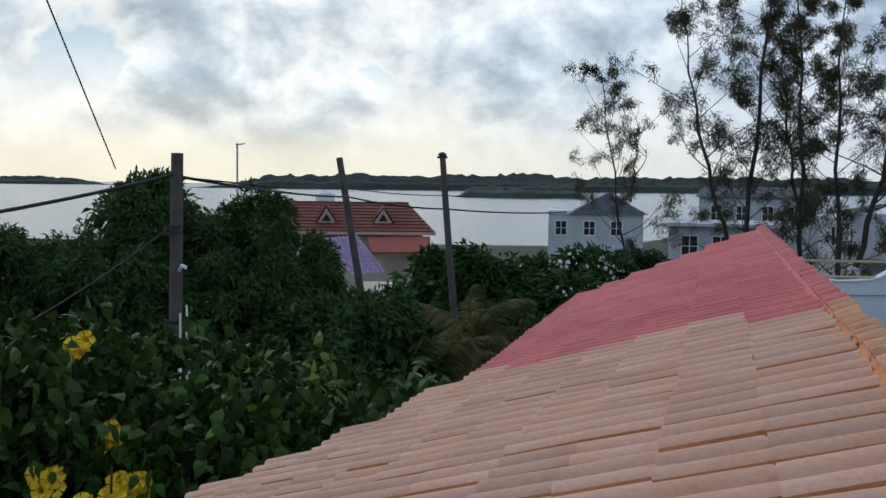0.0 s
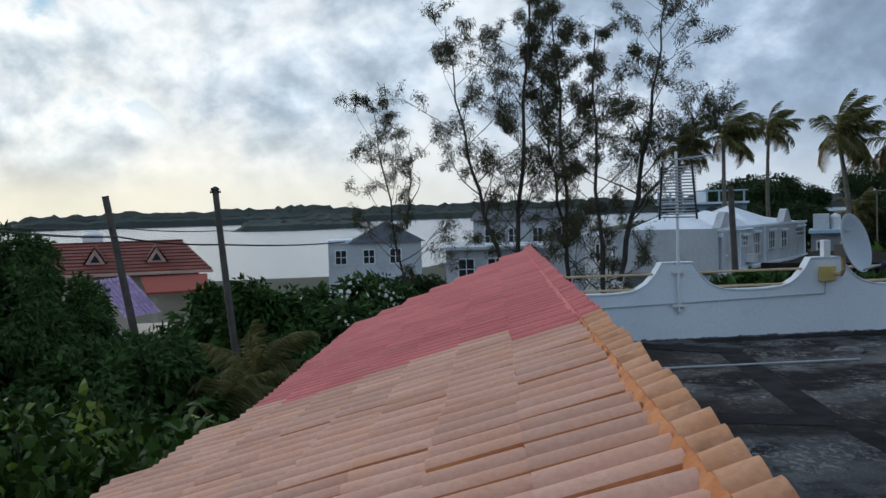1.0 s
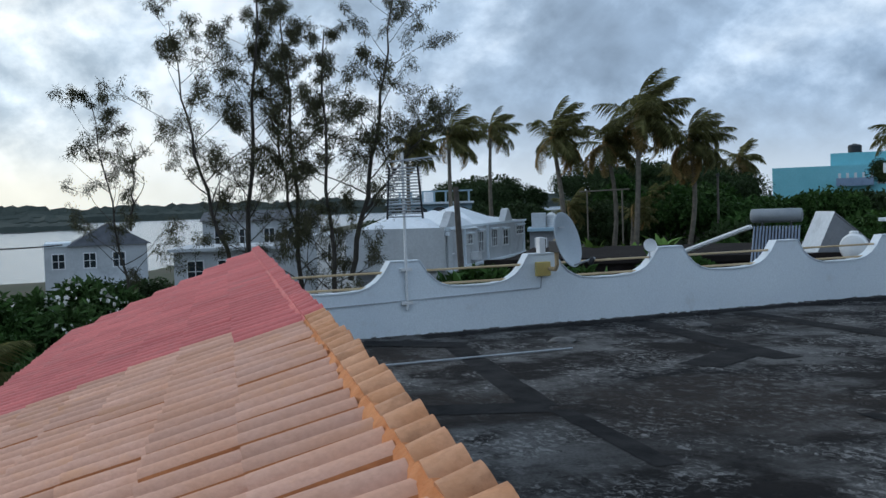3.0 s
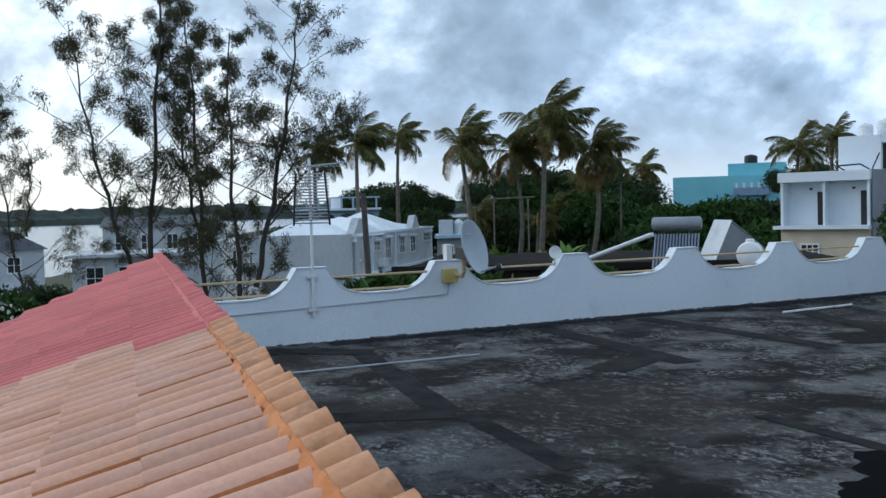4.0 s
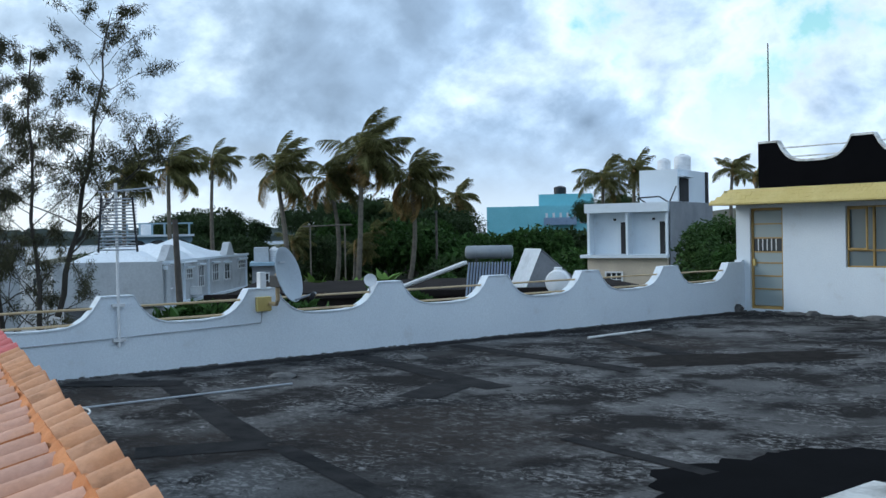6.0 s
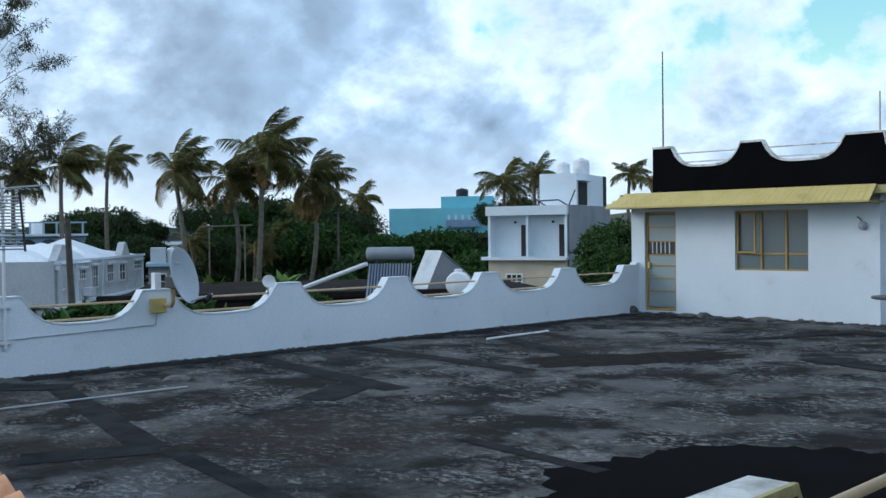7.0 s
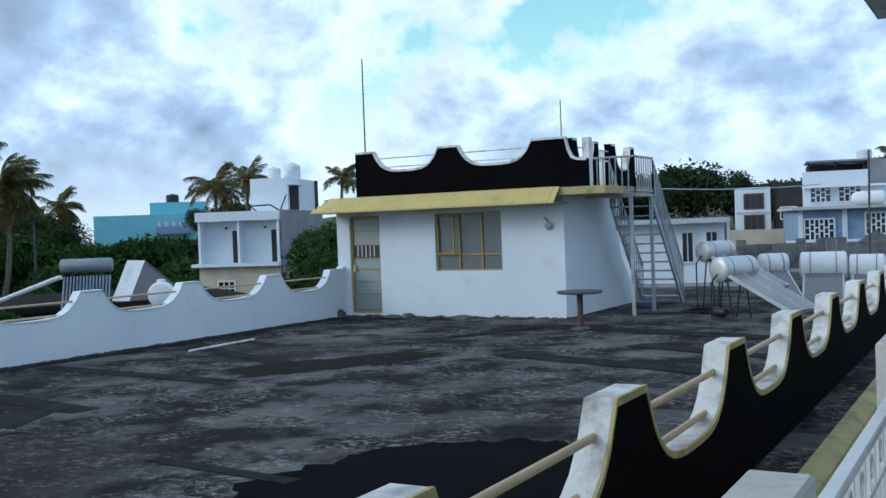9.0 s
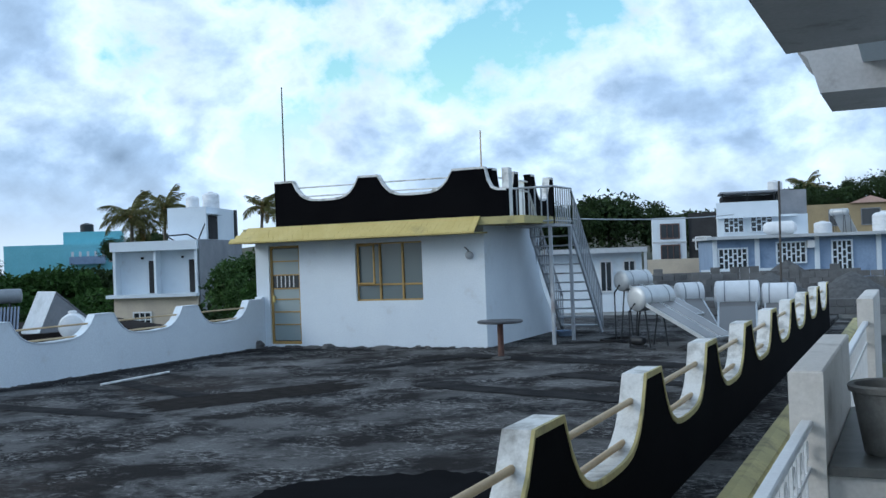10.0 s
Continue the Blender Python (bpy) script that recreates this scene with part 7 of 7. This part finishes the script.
part("outlet", Shape().tube([(-4.37, 18.28, 0.19), (-4.37, 18.28, 0.32)], 0.025, 8), dark_metal, pump)
solid("basin", Shape().lathe([(0.13, 0.0), (0.19, 0.10), (0.205, 0.11), (0.185, 0.105), (0.12, 0.012), (0.0, 0.012)], 20, pose(-6.49, 20.63, 0.002)), blue_wall, "small blue plastic basin under the steel stair", "basin", smooth=True)

# banana plants, posts and a small dish behind the white parapet


def banana(at, height, seed, label):
    rg_ = random.Random(seed)
    b = thing("banana_plant", label, "banana plant", "banana plants", at=at)
    part("stem", Shape().tube([at, (at[0], at[1], at[2] + height * 0.45)], [0.09, 0.05], 8), leaf_young, b, "", True)
    for k in range(8):
        az, lean = k * 2.4 + rg_.uniform(-0.4, 0.4), rg_.uniform(0.15, 0.7)
        d, L = Vector((math.cos(az), math.sin(az), 0)), height * rg_.uniform(0.5, 0.75)
        side = Vector((-d.y, d.x, 0))
        v = []
        for i in range(8):
            u = i / 7
            p = Vector(at) + Vector((0, 0, height * 0.4)) + d * L * lean * u * (0.5 + 0.9 * u) + Vector((0, 0, L * (u - lean * 0.75 * u * u)))
            w_ = 0.17 * math.sin(math.pi * min(1, 0.06 + 0.93 * u)) * height * 0.55
            v += [p - side * w_ + Vector((0, 0, w_ * 0.3)), p, p + side * w_ + Vector((0, 0, w_ * 0.3))]
        part("leaf", Shape().add(v, [(3 * i + c, 3 * i + 1 + c, 3 * i + 4 + c, 3 * i + 3 + c) for i in range(7) for c in (0, 1)]), leaf_banana, b, "", True, False)


for k, (x, y, hgt) in enumerate(((-28.3, 18.2, 2.0), (-27.9, 19.4, 1.7), (-27.4, 20.2, 2.1), (-27.0, 20.9, 1.6), (-26.2, 22.3, 1.6))):
    banana((x, y, -1.3), hgt, 300 + k, "bright green banana plant behind the dark low roof")
pf = thing("post_frame", "thin grey timber goalpost frame among the palms", "post", at=(-42.0, 27.4, -4))
for x, y in ((-42.3, 26.9), (-41.4, 28.3)):
    part("post", Shape().tube([(x, y, -4.2), (x, y, 2.15)], 0.038, 7), palm_bark, pf, "", True)
part("crossbar", Shape().tube([(-42.5, 26.6, 2.1), (-41.2, 28.6, 2.15)], 0.036, 7), palm_bark, pf, "", True)
street_pole((-46.4, 38.2, -2.0), (-46.4, 38.2, 2.9), 0.08, 0.06, 0.0, "pale thin lamp pole among the dark trees", True)
sd = thing("small_dish", "small white round dish on the parapet crest", "antenna", at=(-12.52, 8.93, 0.9))
part("plate", Shape().lathe([(0.01, 0.0), (0.08, 0.012), (0.10, 0.03), (0.095, 0.034), (0.07, 0.018), (0.01, 0.008)], 20, Matrix.Translation((-12.5, 8.93, 1.02)) @ pose(0, 0, 0, 75, 0, 70)), plastic_white, sd, "", True)
part("stalk", Shape().tube([(-12.54, 8.95, 0.80), (-12.53, 8.94, 1.0)], 0.012, 6), metal_grey, sd)

# trees in the middle distance
for i, (x, y, z0, zt, rr, mt, lab) in enumerate((
        (-58, 38, -2, 1.9, 3.6, leaf_wood, "dense dark tree behind the palms"), (-64, 44, -1, 2.7, 4.5, leaf_wood, "tall dark tree behind the palms"), (-55, 43, -1, 2.7, 3.6, leaf_mid, "green leafy tree under the palms"),
        (-62, 50, 0, 3.8, 4.2, leaf_wood, "dark rounded tree on the rise"), (-53, 48, 0, 1.3, 3.0, leaf_mid, "bright green tree near the teal building"), (-70, 56, 0, 4.6, 4.6, leaf_wood, "large dark tree on the ridge"),
        (-49.5, 49.5, 0, 2.0, 2.3, leaf_mid, "round green tree in front of the teal building"), (-57, 60, 0, 1.1, 3.0, leaf_wood, "dark tree beside the teal building"), (-25.5, 43, -1, 1.9, 2.2, leaf_wood, "dark tree behind the grey house"), (-29.5, 47, -1, 2.2, 2.4, leaf_mid, "green tree behind the grey house"), (-27, 52, 0, 2.8, 2.6, leaf_wood, "rounded dark tree on the slope"), (-60, 41, -1, 3.9, 1.6, leaf_mid, "slender green tree among the palms"), (-66, 49, 0, 5.0, 2.0, leaf_wood, "tall dark treetop behind the palms"), (-45, 40, -2, 1.2, 2.6, leaf_mid, "green shrub tree beyond the low roof"),
        (-40, 35, -3, 0.8, 2.4, leaf_wood, "dark shrub tree beyond the low roof"), (-38, 41, -2, 1.1, 2.2, leaf_mid, "green shrubs below the grey house"), (-72, 38, -2, 1.9, 4.0, leaf_wood, "dark leafy tree behind the villa"), (-74, 30, -3, 1.3, 3.4, leaf_wood, "dark tree behind the white roofs"),
        (-90, 60, 1, 5.6, 6.0, leaf_wood, "large dark tree on the hill crest"), (-92, 66, 1, 5.4, 5.0, leaf_wood, "broad tree on the hill crest"), (-95, 48, 0, 4.4, 6.0, leaf_wood, "broad dark tree above the lagoon"), (-66, 78, 2, 5.0, 4.5, leaf_wood, "dark tree behind the grey house"),
        (-25.0, 35.3, -3, 2.75, 2.1, leaf_dark, "dense green tree against the grey house"), (-21.4, 31.8, -2, 1.6, 1.2, leaf_mid, "green tree beside the rooftop room"), (-25.0, 32.6, -2, 0.7, 0.9, leaf_wood, "low dark shrub by the grey house"),
        (-22.5, 82, 2, 6.2, 4.6, leaf_wood, "large dark tree behind the stair"), (-28, 84, 2, 5.6, 4.2, leaf_wood, "dark tree behind the rooftop room"), (-17.6, 84, 2, 3.6, 2.6, leaf_wood, "dark tree behind the small white house"), (-12, 94, 2, 4.8, 3.0, leaf_wood, "dark trees on the far hill"),
        (-9, 104, 4, 7.0, 4.5, leaf_wood, "dark tree on the hilltop"), (-2, 112, 4, 8.6, 4.5, leaf_wood, "hilltop tree beyond the ochre house"), (4, 108, 4, 9.8, 4.5, leaf_wood, "tall dark tree on the hilltop"), (-20, 110, 3, 5.4, 4.0, leaf_wood, "dark trees on the ridge"), (-34, 92, 2, 6.2, 5.0, leaf_wood, "dark tree along the ridge"),
        (-50, 22.5, -4, -0.6, 1.8, leaf_mid, "green shrub beside the villa"), (-35, 21.5, -5, -0.4, 1.8, leaf_mid, "green shrubs across the lane"), (-37, 12, -6, -1.2, 2.2, leaf_wood, "dark shrub below the villa"), (-31, 25, -3, 0.5, 1.8, leaf_mid, "low green shrub behind the annex"),
        (-17.2, 8.3, -2, 1.12, 1.1, leaf_mid, "bright green shrub behind the white parapet"), (-16.4, 9.7, -2, 1.12, 1.1, leaf_mid, "green shrub growing behind the parapet"), (-15.7, 11.8, -2, 1.15, 0.9, leaf_mid, "leafy green shrub beside the low roof"), (-36, 5, -6, -0.9, 2.6, leaf_mid, "green tree under the casuarinas"), (-56, 7.6, -6, -1.3, 2.8, leaf_wood, "dark shoreline tree before the slate-roofed house"), (-50, 12.0, -6, -1.5, 2.8, leaf_wood, "dark shoreline tree behind the casuarinas"), (-27.5, 24.5, -3, 0.55, 1.5, leaf_mid, "bright green banana shrub behind the parapet"))):
    far_ = x * x + y * y > 2200
    broad_tree("hill_tree" if y > 60 else "lane_tree", lab, (x, y, z0 - 1.5), zt - z0, (x, y, (z0 + zt) / 2 - 0.2), (rr, rr, (zt - z0) / 2 - 0.35), int(60 + 24 * rr), 90, (0.27 if i % 3 else 0.21) if far_ else 0.18, mt, 200 + i, rr * (0.2 + 0.03 * (i % 4)), "background trees", 0.22, True, 0.5)


# ---- roof tiles, piece by piece ----
tile_me = {}
for key, m_ in (("cream", tile_cream), ("red", tile_red)):
    tile_me[key] = tile_shape(0.246).mesh("tile", m_, True)
shade_flanks(tile_me["cream"], 1)
far_red, FAR_TILE = Shape(), tile_shape(0.246)
rng = random.Random(21)
count = int((A1 - A0) / PITCH)
for r, down in enumerate(ROWS):
    for i in range(count // 2 + 1):
        a = A0 + (2 * i + 1) * PITCH + (0.0, 0.075, -0.06, 0.03, 0.10, -0.03, 0.06, -0.02, 0.08, 0.0, 0.05, -0.04)[r]
        if a > min(verge(down) - 0.02, ROW_END[r] + rng.uniform(-0.1, 0.1)):
            continue
        red = r < len(RED_FROM) and a > RED_FROM[r]
        m_ = roof_m(a, down + rng.uniform(-0.006, 0.006), 0.016 + rng.uniform(0, 0.006), -5.4 + rng.uniform(-0.8, 0.8), rng.uniform(-0.6, 0.6))
        if not red or a < 2.4:
            ob = new("tile", tile_me["red" if red else "cream"])
            ob.parent, ob.matrix_parent_inverse = tr, tr.matrix_basis.inverted()
            ob.matrix_basis = m_
        else:
            far_red.add(FAR_TILE.v, FAR_TILE.f, m_)
tagged(part("painted_tiles", far_red, tile_red, tr, "freshly painted red barrel tiles", True), kind="stuff")


def cap_shape(r=0.050, length=0.070):
    n = 7
    line = [(-r * math.cos(math.pi * i / n), r * math.sin(math.pi * i / n) - 0.01) for i in range(n + 1)]
    inner = [(x * 0.78, z * 0.78 - 0.004) for x, z in line]
    k = n + 1
    v = [(x * 1.05, 0, z * 1.06) for x, z in line] + [(x * 0.97, length, z * 0.97) for x, z in line] + [(x * 1.05, 0, z * 1.06) for x, z in inner] + [(x, length, z) for x, z in inner]
    f = [(i, i + 1, k + i + 1, k + i) for i in range(n)] + [(i, 2 * k + i, 2 * k + i + 1, i + 1) for i in range(n)] + [(k + i, k + i + 1, 3 * k + i + 1, 3 * k + i) for i in range(n)]
    f += [(2 * k + i, 3 * k + i, 3 * k + i + 1, 2 * k + i + 1) for i in range(n)]
    return Shape().add(v, f)


cap_me = {"cream": cap_shape().mesh("cap_tile", tile_cap, True), "red": cap_shape().mesh("cap_tile", tile_red, True)}
for i in range(count):
    a = A0 + (i + 0.5) * PITCH
    red = a > -0.14
    ob = new("cap_tile", cap_me["red" if red else "cream"])
    ob.parent, ob.matrix_parent_inverse = tr, tr.matrix_basis.inverted()
    ob.matrix_basis = roof_m(a, 0.012, 0.022 + rng.uniform(0, 0.008), 3 + rng.uniform(-2, 2), rng.uniform(-2.5, 2.5)) @ Matrix.Diagonal((1, 1.0 + rng.uniform(-0.1, 0.1), 1, 1))
bedm, bedr = Shape(), Shape()


def bed_row(a):
    """Cross-section of the lumpy mortar bed under the caps."""
    w_ = noise.noise((a * 14, 2, 0))
    return [tuple((roof_m(a, d + dd * w_, z + lump * w_)).translation) for d, dd, z, lump in ((0.050, 0.006, 0.012, 0.006), (0.030, 0.006, 0.046, 0.014), (0.012, 0, 0.054, 0.010), (-0.006, 0, 0.046, 0.004), (-0.055, 0, 0.0, 0))]


for shape_, a_from, a_to in ((bedm, A0, -0.14), (bedr, -0.14, A1 - 0.15)):
    n_ = int((a_to - a_from) / PITCH * 6)
    rows_ = [bed_row(a_from + (a_to - a_from) * i / n_) for i in range(n_ + 1)]
    shape_.add([p for r_ in rows_ for p in r_], [(i * 5 + k, i * 5 + 5 + k, i * 5 + 6 + k, i * 5 + 1 + k) for i in range(n_) for k in range(4)])
part("cap_mortar", bedr, tile_red, tr, "red painted mortar under the cap tiles", True)
for i in range(count):
    a = A0 + i * PITCH
    if a < -0.1:
        bedm.box((-0.0548, -0.022, -0.03), (0.0548, 0.012, 0.036 + 0.010 * noise.noise((a * 7, 3, 0))), roof_m(a, 0.262, 0.0))
part("cap_mortar", bedm, mortar, tr, "orange mortar under the cap tiles", True)
